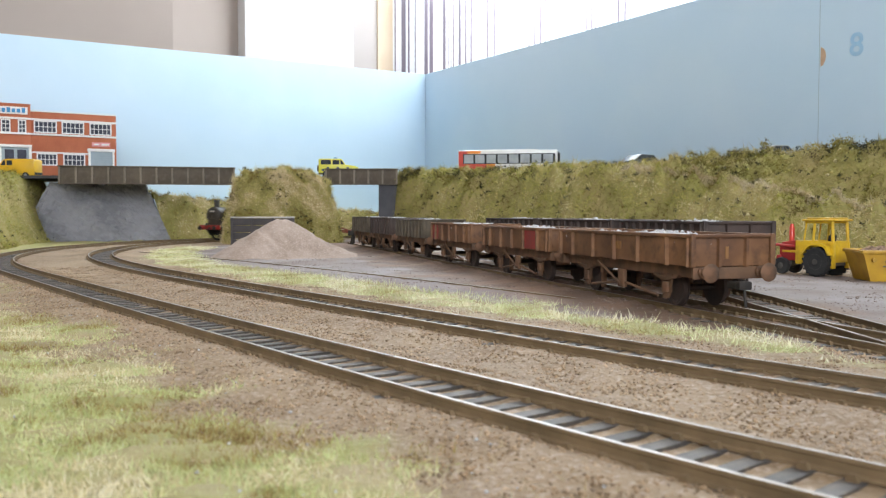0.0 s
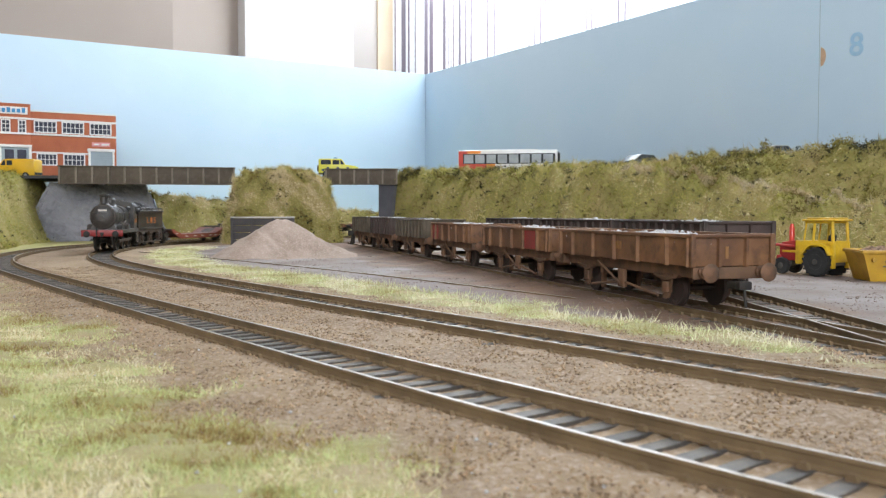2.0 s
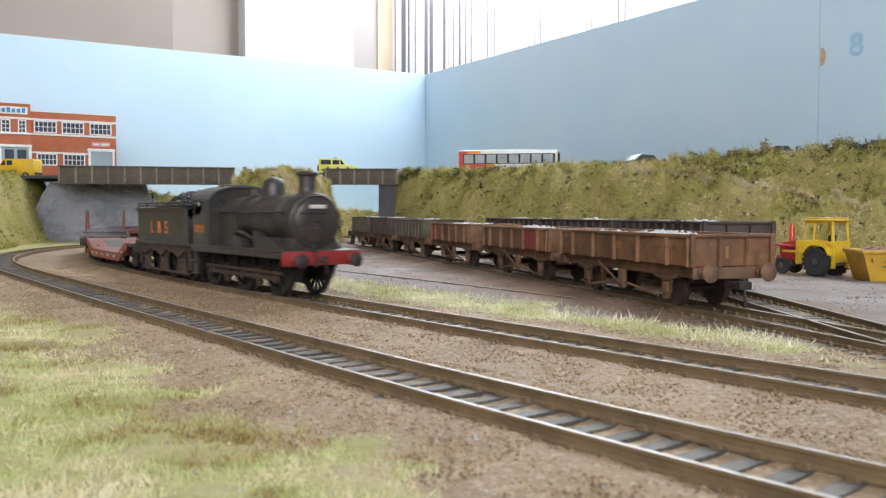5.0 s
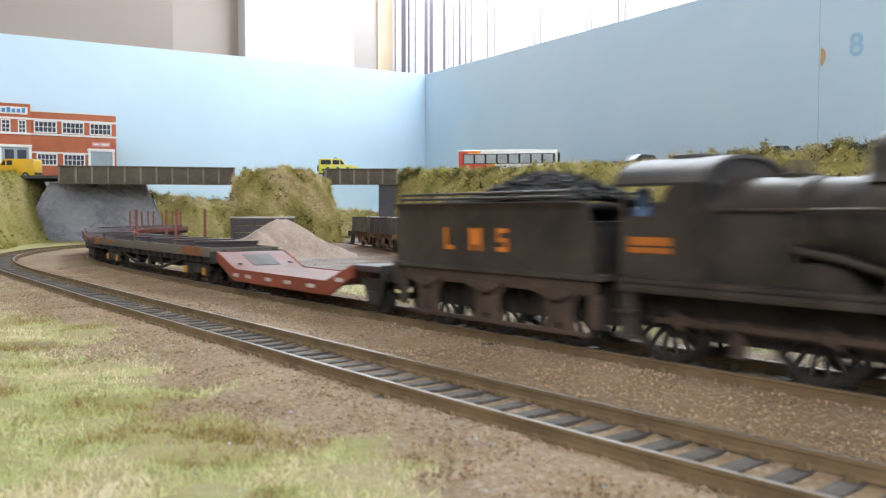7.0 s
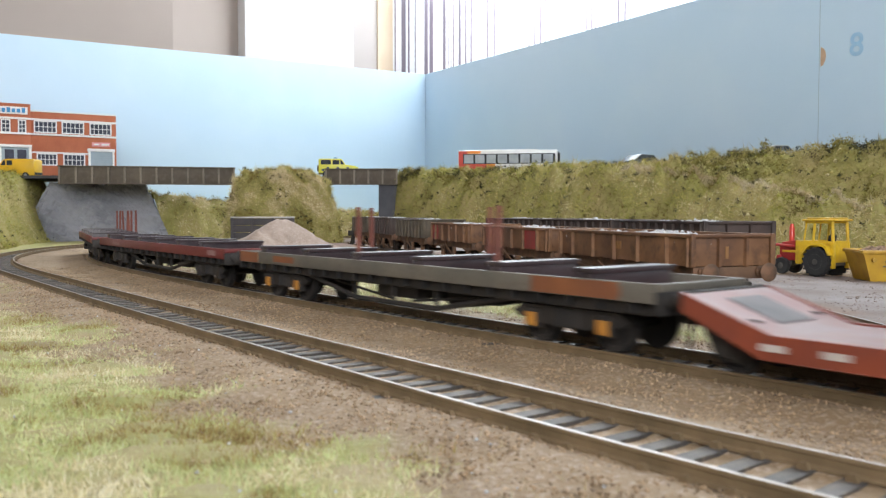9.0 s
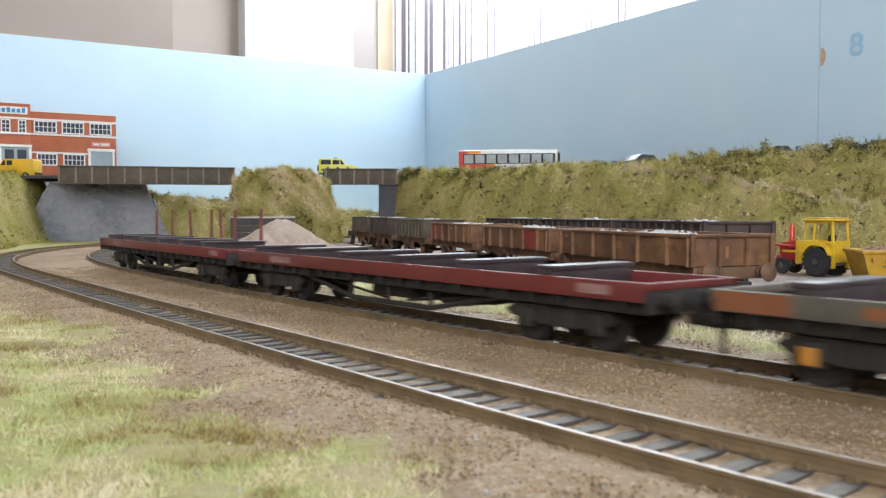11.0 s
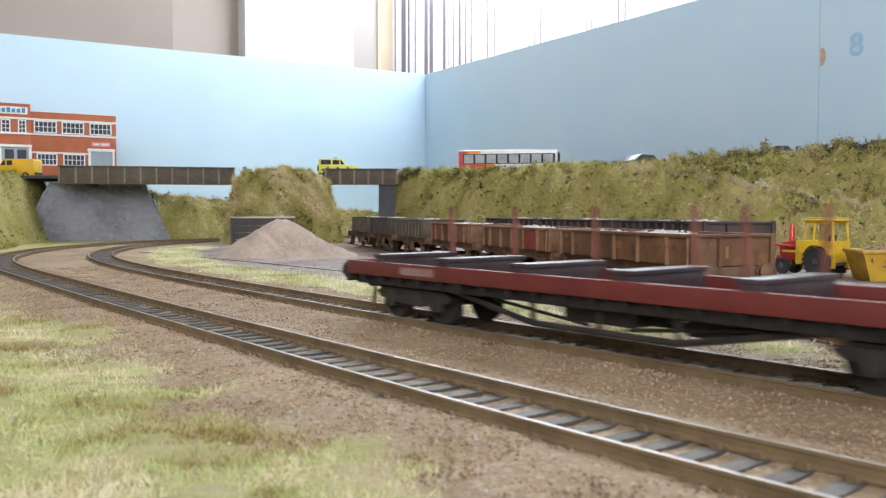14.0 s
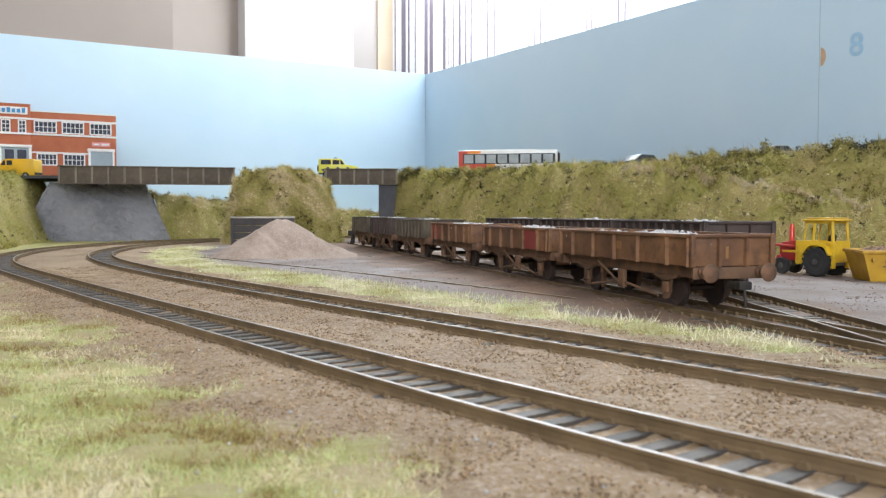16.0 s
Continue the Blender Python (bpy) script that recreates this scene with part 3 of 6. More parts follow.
# front row along the siding; each stands with its x axis towards the camera
KINDS = [
    (86.5, "rust-brown low-sided steel wagon with a stone load", M_RUST, 106, 15.0, 25.0, 7, 64, None, None, True, 1, True),
    (206.5, "rust-brown low-sided steel wagon with one red panel", M_RUST, 94, 15.0, 25.0, 7, 58, (15, 31), M_SIDERED, True, 2, False),
    (325, "rust-brown low-sided steel wagon with a bright red end panel", M_RUST, 88, 15.0, 25.6, 7, 56, (-42, -28), M_BEAMRED, True, 3, False),
    (437, "weathered olive ribbed steel wagon with a stone load", M_OLIVE, 86, 14.8, 27.6, 9, 54, None, None, True, 4, False),
    (547, "sooty brown ribbed steel wagon with a stone load", M_BROWNBLACK, 84, 14.8, 28.2, 9, 54, None, None, True, 5, False),
    (643, "weathered brown ribbed steel wagon", M_OLIVE, 84, 14.8, 28.6, 9, 54, None, None, True, 6, False),
]
for kd in KINDS:
    w = open_wagon(*kd[1:])
    w.matrix_basis = on_line(SIDING, kd[0] + kd[3] / 2, RAIL - 0.6, True)
for k in range(3):
    w = open_wagon("dark sooty ribbed steel wagon with a stone load", M_BROWNBLACK, 94, 14.8, 28.6, 11, 56, None, None, True, 7 + k)
    w.matrix_basis = on_line(LOOP, 122 + 102 * k + 47, RAIL - 0.6, True)


# ---------------------------------------------------------------- the train: x forward, z over the rail heads
M_ORANGEDULL = mat("orange_panel", (0.42, 0.13, 0.015), (0.34, 0.10, 0.015), 200, 0.55)
M_ORANGE = mat("orange_lettering", (0.62, 0.19, 0.02), (0.5, 0.14, 0.02), 300, 0.5)
M_BRASS = mat("dull_pipe", (0.10, 0.085, 0.07), (0.06, 0.05, 0.04), 200, 0.4, metal=0.6)
M_CABGLASS = mat("cab_glass", (0.02, 0.022, 0.025), (0.03, 0.03, 0.03), 20, 0.1)
M_COAL = mat("coal", (0.012, 0.012, 0.013), (0.03, 0.03, 0.032), 300, 0.45, island=0.5)
M_TENDERFRAME = mat("tender_frame_brown", (0.040, 0.027, 0.020), (0.072, 0.046, 0.032), 90, 0.7, fine=(0.15, 0.09, 0.06))
M_ROOF = mat("cab_roof_grey", (0.045, 0.042, 0.042), (0.085, 0.08, 0.08), 60, 0.45)
M_FIGURE = mat("blue_figure", (0.05, 0.09, 0.16), (0.07, 0.12, 0.2), 200, 0.7)
M_DECK = mat("worn_deck", (0.20, 0.062, 0.048), (0.21, 0.125, 0.12), 60, 0.46, fine=(0.25, 0.12, 0.1), fine_scale=150)
M_WELLRED = mat("well_wagon_red", (0.26, 0.056, 0.026), (0.19, 0.042, 0.023), 60, 0.5, fine=(0.16, 0.04, 0.03), fine_scale=180)
M_DECKPLATE = mat("deck_plate_grey", (0.09, 0.08, 0.082), (0.13, 0.11, 0.11), 150, 0.6)
M_BOLSTER = mat("bolster_dark", (0.034, 0.024, 0.026), (0.062, 0.044, 0.047), 90, 0.33)
M_PATCH = mat("orange_rust_patch", (0.24, 0.085, 0.03), (0.17, 0.06, 0.028), 70, 0.65)
M_FADED = mat("faded_marking", (0.30, 0.20, 0.185), (0.22, 0.10, 0.09), 160, 0.7)
M_POST = mat("stanchion_rust", (0.15, 0.045, 0.034), (0.21, 0.07, 0.048), 150, 0.7)
M_PALE = mat("pale_marking", (0.55, 0.5, 0.46), (0.45, 0.38, 0.34), 200, 0.7)


def build_loco():
    e = thing("steam_locomotive", "weathered black model steam locomotive with red buffer beam", "locomotive")

    def X(b):
        return 48.0 - b
    s = Shape()
    s.box(X(96), X(2.2), -16.6, 16.6, 17.0, 18.2, 0.2)
    part("running_plate", s, M_BLACK, e)
    for y in (-16, 16):
        s = Shape()
        s.box(X(96), X(3.4), y - 0.4, y + 0.4, 15.2, 17.0, 0.15)
        part("valance", s, M_BLACK, e)
    s = Shape()
    s.box(X(3.4), X(1.8), -16.6, 16.6, 12.6, 17.9, 0.3)
    bb = part("buffer_beam", s, M_BEAMRED, e, "bright red buffer beam")
    s = Shape()
    s.box(X(1.8), X(1.0), -1.4, 1.4, 13.2, 16.0, 0.2).rod((X(1.2), 0, 14.5), (X(-0.8), 0, 13.9), 0.7, 0.4, 8).rod((X(-0.6), 0, 14), (X(-0.4), 0, 9.5), 0.5, seg=8)
    part("coupling_hook", s, M_UNDER, bb)
    s = Shape()
    s.rod((X(1.4), -4.5, 17.8), (X(1.4), -4.5, 20.5), 0.5, seg=8).rod((X(1.4), -4.5, 20.5), (X(0.2), -4.3, 19.5), 0.55, seg=8).rod((X(0.2), -4.3, 19.5), (X(0.2), -4.0, 12), 0.55, seg=8)
    part("vacuum_pipe", s, M_UNDER, bb)
    for y in (-11.4, 11.4):
        bf = buffer(e, X(1.8), y, 14.6, 1, M_UNDER, 2.7)
        s = Shape()
        s.spin([(2.3, 0), (2.3, 0.8), (1.7, 1.0), (1.6, 2.9)], (X(1.8), y, 14.6), "x", 18)
        part("buffer_housing", s, M_BEAMRED, e)
    s = Shape()
    for y in (-6.6, 6.6):
        s.prism([(X(95), 17), (X(3.4), 17), (X(3.4), 12.8), (X(9), 6), (X(90), 5), (X(95), 10)], y - 0.5, y + 0.5)
    s.box(X(60), X(26), -6, 6, 7, 15)
    part("frames", s, M_UNDER, e)
    # boiler, smokebox, firebox
    s = Shape()
    s.spin([(10.6, X(22.4)), (10.75, X(22.2)), (10.75, X(8.6)), (10.4, X(8)), (9.4, X(7.6))], (0, 0, 29.1), "x", 40)
    s.prism([(-10.6, 18.2), (10.6, 18.2), (8.0, 24), (-8.0, 24)], X(21.8), X(8.4), "x")
    sb = part("smokebox", s, M_BLACK, e)
    s = Shape()
    s.spin([(9.1, X(7.8)), (8.9, X(7.3)), (7.5, X(6.5)), (4, X(6.0)), (0.6, X(5.9))], (0, 0, 29.1), "x", 36)
    s.box(X(6.6), X(5.7), -7.6, 4, 31.9, 32.6, 0.2).box(X(6.6), X(5.7), -7.6, 4, 25.8, 26.5, 0.2)
    s.rod((X(5.9), 0, 29.1), (X(4.6), 0, 29.1), 0.7, seg=10).rod((X(5), 0, 29.1), (X(5), 2.2, 26.6), 0.3, seg=6)
    door = part("smokebox_door", s, M_BLACK, sb)
    s = Shape()
    s.box(X(6.5), X(5.8), -3.4, 3.4, 33.8, 35.3, 0.15)
    part("number_plate", s, M_PALE, sb, "pale cast plate with characters as plain bars")
    s = Shape()
    for k in range(8):
        a = math.radians(200 - k * 31)
        b = math.radians(200 - (k + 1) * 31)
        s.rod((X(6.9), 9.9 * math.cos(a), 29.1 + 9.9 * math.sin(a)), (X(6.9), 9.9 * math.cos(b), 29.1 + 9.9 * math.sin(b)), 0.3, seg=6)
    part("handrail", s, M_BRASS, sb)
    s = Shape()
    s.spin([(9.9, X(58)), (9.9, X(22))], (0, 0, 29.1), "x", 40)
    bo = part("boiler", s, M_BLACK, e)
    for b in (22.9, 34, 46, 57):
        s = Shape()
        s.spin([(10.08, X(b + 0.5)), (10.08, X(b - 0.5))], (0, 0, 29.1), "x", 40)
        part("boiler_band", s, M_BLACK, bo)
    arch = [(-10.8, 18.2), (-11.0, 31)] + [(-11.0 * math.cos(a), 31 + 8.4 * math.sin(a) ** 0.8) for a in np.linspace(0.15, math.pi - 0.15, 15)] + [(11.0, 31), (10.8, 18.2)]
    s = Shape()
    s.prism(arch, X(76), X(57.5), "x")
    part("firebox", s, M_BLACK, e)
    s = Shape()
    s.spin([(5.2, 38.2), (4.4, 39.2), (3.6, 40.0), (3.25, 42.0), (3.4, 46.2), (4.35, 46.8), (4.4, 47.6), (3.8, 48.1), (2.6, 48.1), (2.4, 44)], (X(14.6), 0, 0), "z", 28)
    part("chimney", s, M_BLACK, e)
    s = Shape()
    s.spin([(6.4, 37.6), (5.4, 38.8), (4.7, 40.0), (4.6, 43.4), (4.2, 45.0), (3.0, 46.2), (1.4, 46.9), (0.2, 47.0)], (X(44.5), 0, 0), "z", 28)
    part("dome", s, M_BLACK, e)
    s = Shape()
    s.box(X(66.5), X(60.5), -2.6, 2.6, 39.0, 40.0, 0.2).rod((X(62), 0, 40), (X(62), 0, 42.6), 1.0, 0.8).rod((X(65), 0, 40), (X(65), 0, 42.6), 1.0, 0.8)
    part("safety_valve", s, M_BRASS, e)
    for y in (-1, 1):
        s = Shape()
        s.rod((X(12), y * 11.6, 32.6), (X(74), y * 11.6, 32.6), 0.36, seg=8)
        for b in (14, 30, 46, 60, 72):
            s.rod((X(b), y * 9.4, 32.2), (X(b), y * 11.6, 32.6), 0.3, seg=6)
        part("boiler_handrail", s, M_BRASS, e)
        for b in (22, 54):
            s = Shape()
            pts = [(X(b) + 12.6 * math.cos(a), 10.3 + 12.6 * math.sin(a)) for a in np.linspace(0.66, math.pi - 0.66, 15)]
            s.prism(pts, y * 9.6 if y > 0 else -14.2, 14.2 if y > 0 else -9.6)
            part("splasher", s, M_BLACK, e)
        s = Shape()
        s.prism([(X(40), 18.2), (X(26), 18.2), (X(26), 19), (X(33), 24), (X(40), 25)], y * 10.2 - 1.2, y * 10.2 + 1.2)
        part("sandbox", s, M_BLACK, e)
        s = Shape()
        s.rod((X(58), y * 11.0, 25.0), (X(48), y * 11.0, 23.6), 0.9, seg=10).rod((X(48), y * 11.0, 23.6), (X(38), y * 10.8, 20.8), 0.7, seg=8)
        part("injector_pipe", s, M_BRASS, e)
        # brake rigging and steps
        s = Shape()
        s.box(X(90), X(14), y * 11.4 - 0.35, y * 11.4 + 0.35, 8.6, 9.8, 0.15)
        for b in (37, 70):
            s.box(X(b) - 1.2, X(b) + 1.2, y * 9.8 - 1.2, y * 9.8 + 1.2, 3, 10.5, 0.3)
        part("brake_rigging", s, M_TENDERFRAME, e)
        s = Shape()
        s.box(X(96), X(92), y * 15 - 0.4, y * 15 + 0.4, 5, 17).box(X(96.4), X(91.6), y * 15 - 1.6, y * 15 + 1.2, 5, 5.7, 0.15).box(X(96.4), X(91.6), y * 15 - 1.6, y * 15 + 1.2, 10.5, 11.2, 0.15)
        part("cab_step", s, M_BLACK, e)
        # cab side with the cut-out behind
        s = Shape()
        s.prism([(X(95.5), 18.2), (X(76), 18.2), (X(76), 38.6), (X(81), 38.6), (X(84), 36.8), (X(85.5), 33.4), (X(88), 31.4), (X(95.5), 31.4)], y * 15.2 - 0.4, y * 15.2 + 0.4)
        sd = part("cab_side", s, M_BLACK, e)
        s = Shape()
        s.box(X(93.5), X(82.5), y * 15.65 - 0.1, y * 15.65 + 0.1, 23.6, 24.8).box(X(93.5), X(82.5), y * 15.65 - 0.1, y * 15.65 + 0.1, 25.2, 27.0)
        part("number_panel", s, M_ORANGEDULL, sd, "orange painted characters as plain bars")
        s = Shape()
        s.rod((X(95.6), y * 15.4, 19), (X(95.6), y * 15.4, 31), 0.35, seg=8).rod((X(95.6), y * 15.2, 31), (X(95.6), y * 14.6, 39.6), 0.3, seg=6)
        part("handrail", s, M_BRASS, sd)
    arch2 = [(-15.2, 18.2), (-15.2, 38.2)] + [(-15.6 * math.cos(a), 38.2 + 5.2 * math.sin(a)) for a in np.linspace(0.12, math.pi - 0.12, 15)] + [(15.2, 38.2), (15.2, 18.2)]
    s = Shape()
    s.prism(arch2, X(76.6), X(75.6), "x")
    cf = part("cab_front", s, M_BLACK, e)
    for y in (-10.6, 10.6):
        s = Shape()
        s.spin([(2.4, X(75.7)), (2.4, X(75.3)), (2.0, X(75.2))], (0, y * 0.98, 36.6), "x", 20)
        part("spectacle_window", s, M_CABGLASS, cf, "round cab window")
    roof_o = [(-16.2 * math.cos(a), 38.0 + 6.3 * math.sin(a)) for a in np.linspace(0.05, math.pi - 0.05, 21)]
    roof_i = [(-15.6 * math.cos(a), 37.4 + 6.1 * math.sin(a)) for a in np.linspace(math.pi - 0.05, 0.05, 21)]
    s = Shape()
    s.prism(roof_o + roof_i, X(97.5), X(74.6), "x")
    rf = part("cab_roof", s, M_ROOF, e)
    s = Shape()
    s.box(X(90), X(82), -6, 6, 43.6, 44.8, 0.3)
    part("roof_ventilator", s, M_ROOF, rf)
    # a plain crew figure at the cab's rear
    s = Shape()
    s.spin([(2.2, 18.2), (2.6, 22), (2.4, 26), (3.0, 30), (2.6, 33), (1.2, 33.6), (1.7, 34.6), (1.8, 36.2), (1.2, 37.4), (0.2, 37.8)], (X(94.5), -9.5, 0), "z", 14)
    part("crew_figure", s, M_FIGURE, e, "small plain blue model figure")
    wheels = [wheelset(e, X(b), 10.3, 7.9, 16, M_UNDER, "driving_wheelset") for b in (22, 54, 88)]
    rods = []
    for y in (-1, 1):
        s = Shape()
        s.box(X(88) - 1, X(22) + 1, y * 11.0 - 0.5, y * 11.0 + 0.5, -0.9, 0.9, 0.2)
        for b in (22, 54, 88):
            s.spin([(1.7, y * 11 - 0.8), (1.7, y * 11 + 0.8)], (X(b), 0, 0), "y", 14)
        rods.append(part("coupling_rod", s, M_TENDERFRAME, e))
    return e, wheels, rods


def build_tender():
    e = thing("tender", "weathered black tender with orange letters and coal", "tender")

    def X(b):
        return 142.0 - b
    s = Shape()
    s.box(X(182), X(102), -15.6, 15.6, 16.6, 18.0, 0.2)
    part("footplate", s, M_BLACK, e)
    side = [(-15, 18), (-15, 32.4), (-15.4, 33.5), (-16.6, 34.6), (-16.2, 34.9), (-14.6, 33.7), (-14.2, 32.4), (-14.2, 18)]
    for sg in (-1, 1):
        s = Shape()
        s.prism([(u * -sg, v) for u, v in side], X(181.5), X(107), "x")
        s.prism([(X(107), 18), (X(107), 34), (X(105.6), 31), (X(104.6), 26), (X(104.2), 18)], sg * 14.6 - 0.4, sg * 14.6 + 0.4)
        sd = part("tank_side", s, M_BLACK, e)
        s = Shape()
        y = sg * 15.15
        # letters as plain shapes
        def bar(x0, x1, z0, z1):
            s.box(min(x0, x1), max(x0, x1), y - 0.1, y + 0.1, z0, z1)
        d = 1 if sg < 0 else -1
        c = X(159) if sg < 0 else X(131)
        for k, strokes in enumerate(([(0, 1.2, 0, 6), (0, 3.8, 0, 1.2)], [(0, 1.2, 0, 6), (1.2, 3.4, 1.6, 5.6), (3.4, 4.6, 0, 6)],
                                     [(0, 4, 0, 1.2), (2.9, 4, 1.2, 3), (0, 4, 2.5, 3.5), (0, 1.1, 3, 5), (0, 4, 4.9, 6)])):
            for a0, a1, z0, z1 in strokes:
                bar(c + d * (k * 11 + a0), c + d * (k * 11 + a1), 22.2 + z0, 22.2 + z1)
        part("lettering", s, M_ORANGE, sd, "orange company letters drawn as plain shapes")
        s = Shape()
        for z in (35.9, 37.2):
            s.rod((X(180), sg * 15.2, z), (X(112), sg * 15.2, z), 0.4, seg=6)
        for b in (113, 130, 147, 164, 179):
            s.rod((X(b), sg * 15.6, 34.2), (X(b), sg * 15.2, 37.3), 0.35, seg=6)
        part("coal_rail", s, M_BLACK, e)
        # outside frame with openings
        y = sg * 14.0
        s = Shape()
        s.box(X(181), X(104), y - 0.5, y + 0.5, 13.2, 16.7, 0.15)
        for b in (116, 142, 168):
            for g in (-1, 1):
                s.prism([(X(b) + g * 1.2, 13.3), (X(b) + g * 7.0, 13.3), (X(b) + g * 5.0, 11.2), (X(b) + g * 4.2, 8.6), (X(b) + g * 5.0, 5.6), (X(b) + g * 6.0, 4.5), (X(b) + g * 1.2, 4.5)], y - 0.45, y + 0.45)
        s.box(X(178), X(106), y - 0.4, y + 0.4, 3.4, 4.5, 0.15)
        for b in (104.5, 180):
            s.box(X(b) - 1.8, X(b) + 1.8, y - 0.4, y + 0.4, 5.6, 13.4, 0.15)
        part("side_frame", s, M_TENDERFRAME, e, "brown weathered outside frame")
        for b in (116, 142, 168):
            s = Shape()
            s.box(X(b) - 2.4, X(b) + 2.4, y - 0.5, y + sg * 0.4 + 1.4, 6.0, 10.6, 0.5)
            s.prism([(X(b) - 7.5, 14.4), (X(b) + 7.5, 14.4), (X(b) + 6.5, 13.2), (X(b), 11.4), (X(b) - 6.5, 13.2)], y + sg * 0.5, y + sg * 1.9)
            part("axle_box", s, M_TENDERFRAME, e)
        buffer(e, X(182.6), sg * 11.4, 14.0, -1, M_UNDER, 3.0)
    s = Shape()
    s.box(X(182), X(180.8), -15, 15, 18, 34.4, 0.3).box(X(108), X(107), -14, 14, 18, 30, 0.3).box(X(181), X(107), -14.2, 14.2, 29, 30)
    part("tank", s, M_BLACK, e)
    s = Shape()
    s.box(X(182.8), X(181.6), -16.2, 16.2, 11, 18, 0.3)
    part("rear_beam", s, M_UNDER, e)
    coupling(e, X(183), 8.8, -1)
    rnd = random.Random(8)
    verts, faces = [], []
    for _ in range(900):
        u, v = rnd.uniform(0, 1), rnd.uniform(-1, 1)
        top = 31 + (8.6 * math.exp(-((u - 0.68) / 0.33) ** 2) + 2.5) * (1 - 0.55 * v * v)
        add_rock(verts, faces, (X(180) + u * 68, v * 13.4, top + rnd.uniform(-1.2, 0.6)), rnd.uniform(0.8, 2.0), rnd)
    gx, gy = 14, 6
    b0 = len(verts)
    for j in range(gy + 1):
        for i in range(gx + 1):
            u, v = i / gx, -1 + 2 * j / gy
            verts.append((X(180) + u * 68, v * 13.6, 30.6 + (8.6 * math.exp(-((u - 0.68) / 0.33) ** 2) + 2.3) * (1 - 0.55 * v * v)))
    for j in range(gy):
        for i in range(gx):
            a = b0 + j * (gx + 1) + i
            faces.append((a, a + 1, a + gx + 2, a + gx + 1))
    part("coal", from_arrays("coal", verts, faces, M_COAL), None, e, "heap of broken black coal")
    s = Shape()
    s.box(X(180), X(104), -8, 8, 6, 16.5)
    part("inner_frame", s, M_UNDER, e)
    wheels = [wheelset(e, X(b), 8.3, 7.9, 10, M_UNDER) for b in (116, 142, 168)]
    return e, wheels


def build_well():
    e = thing("well_wagon", "faded red low well wagon with worn deck and black ends", "wagon")

    def X(b):
        return 257.0 - b
    top = [(X(190), 15.6), (X(208), 15.6), (X(224), 9.6), (X(299), 9.6), (X(319), 16.2)]
    bot = [(X(319), 12.0), (X(301), 4.6), (X(222), 4.6), (X(206), 11.6), (X(190), 11.6)]
    for sg in (-1, 1):
        s = Shape()
        s.prism([(X(207), 15.4), (X(224), 9.4), (X(299), 9.4), (X(319), 16.0)] + bot[:3] + [(X(207), 11.4)], sg * 15.4 - 0.6, sg * 15.4 + 0.6)
        sd = part("side_girder", s, M_WELLRED, e)
        s = Shape()
        for b in (212, 232, 250, 266, 284, 296):
            zc = 6.4 if 224 < b < 297 else 9.6
            s.box(X(b + 5), X(b), sg * 16.08 - 0.1, sg * 16.08 + 0.1, zc, zc + 1.3)
        part("marking", s, M_PALE, sd, "pale markings as plain bars")
    s = Shape()
    s.prism([(X(208), 15.0), (X(224), 9.0), (X(299), 9.0), (X(318.6), 15.6), (X(318.6), 14.4), (X(299.5), 7.6), (X(223), 7.6), (X(208), 13.4)], -14.8, 14.8)
    part("deck", s, M_DECK, e, "worn pink-grey deck")
    s = Shape()
    s.prism([(X(303), 10.55), (X(315), 14.6), (X(315), 14.3), (X(303), 10.2)], -6, 6)
    part("deck_plate", s, M_DECKPLATE, e, "grey chequered plate")
    s = Shape()
    s.box(X(208), X(190), -14.5, 14.5, 13.6, 15.6, 0.3).box(X(208), X(192), -9, 9, 9, 13.6, 0.3)
    part("end_platform", s, M_BOLSTER, e, "black end platform")
    s = Shape()
    s.box(X(191), X(189.4), -15, 15, 11.0, 16.0, 0.3)
    part("headstock", s, M_UNDER, e)
    s = Shape()
    s.box(X(320.4), X(318.8), -15, 15, 11.0, 16.0, 0.3).box(X(319), X(305), -9, 9, 8.2, 11, 0.3)
    part("headstock", s, M_UNDER, e)
    wheels = []
    for b in (200, 311):
        wheels.append(wheelset(e, X(b), 5.2, 7.9))
        for sg in (-1, 1):
            s = Shape()
            s.prism([(X(b) - 7, 11.4), (X(b) + 7, 11.4), (X(b) + 2.4, 2.6), (X(b) - 2.4, 2.6)], sg * 11.4 - 0.5, sg * 11.4 + 0.5)
            s.box(X(b) - 2, X(b) + 2, sg * 12.2 - 1, sg * 12.2 + 1, 3.4, 7.4, 0.4)
            part("axle_guard", s, M_UNDER, e)
    for sg, x in ((1, X(189.4)), (-1, X(320.4))):
        for y in (-11.4, 11.4):
            buffer(e, x, y, 13.6, sg, M_UNDER, 2.9)
        coupling(e, x, 8.8, sg)
    return e, wheels


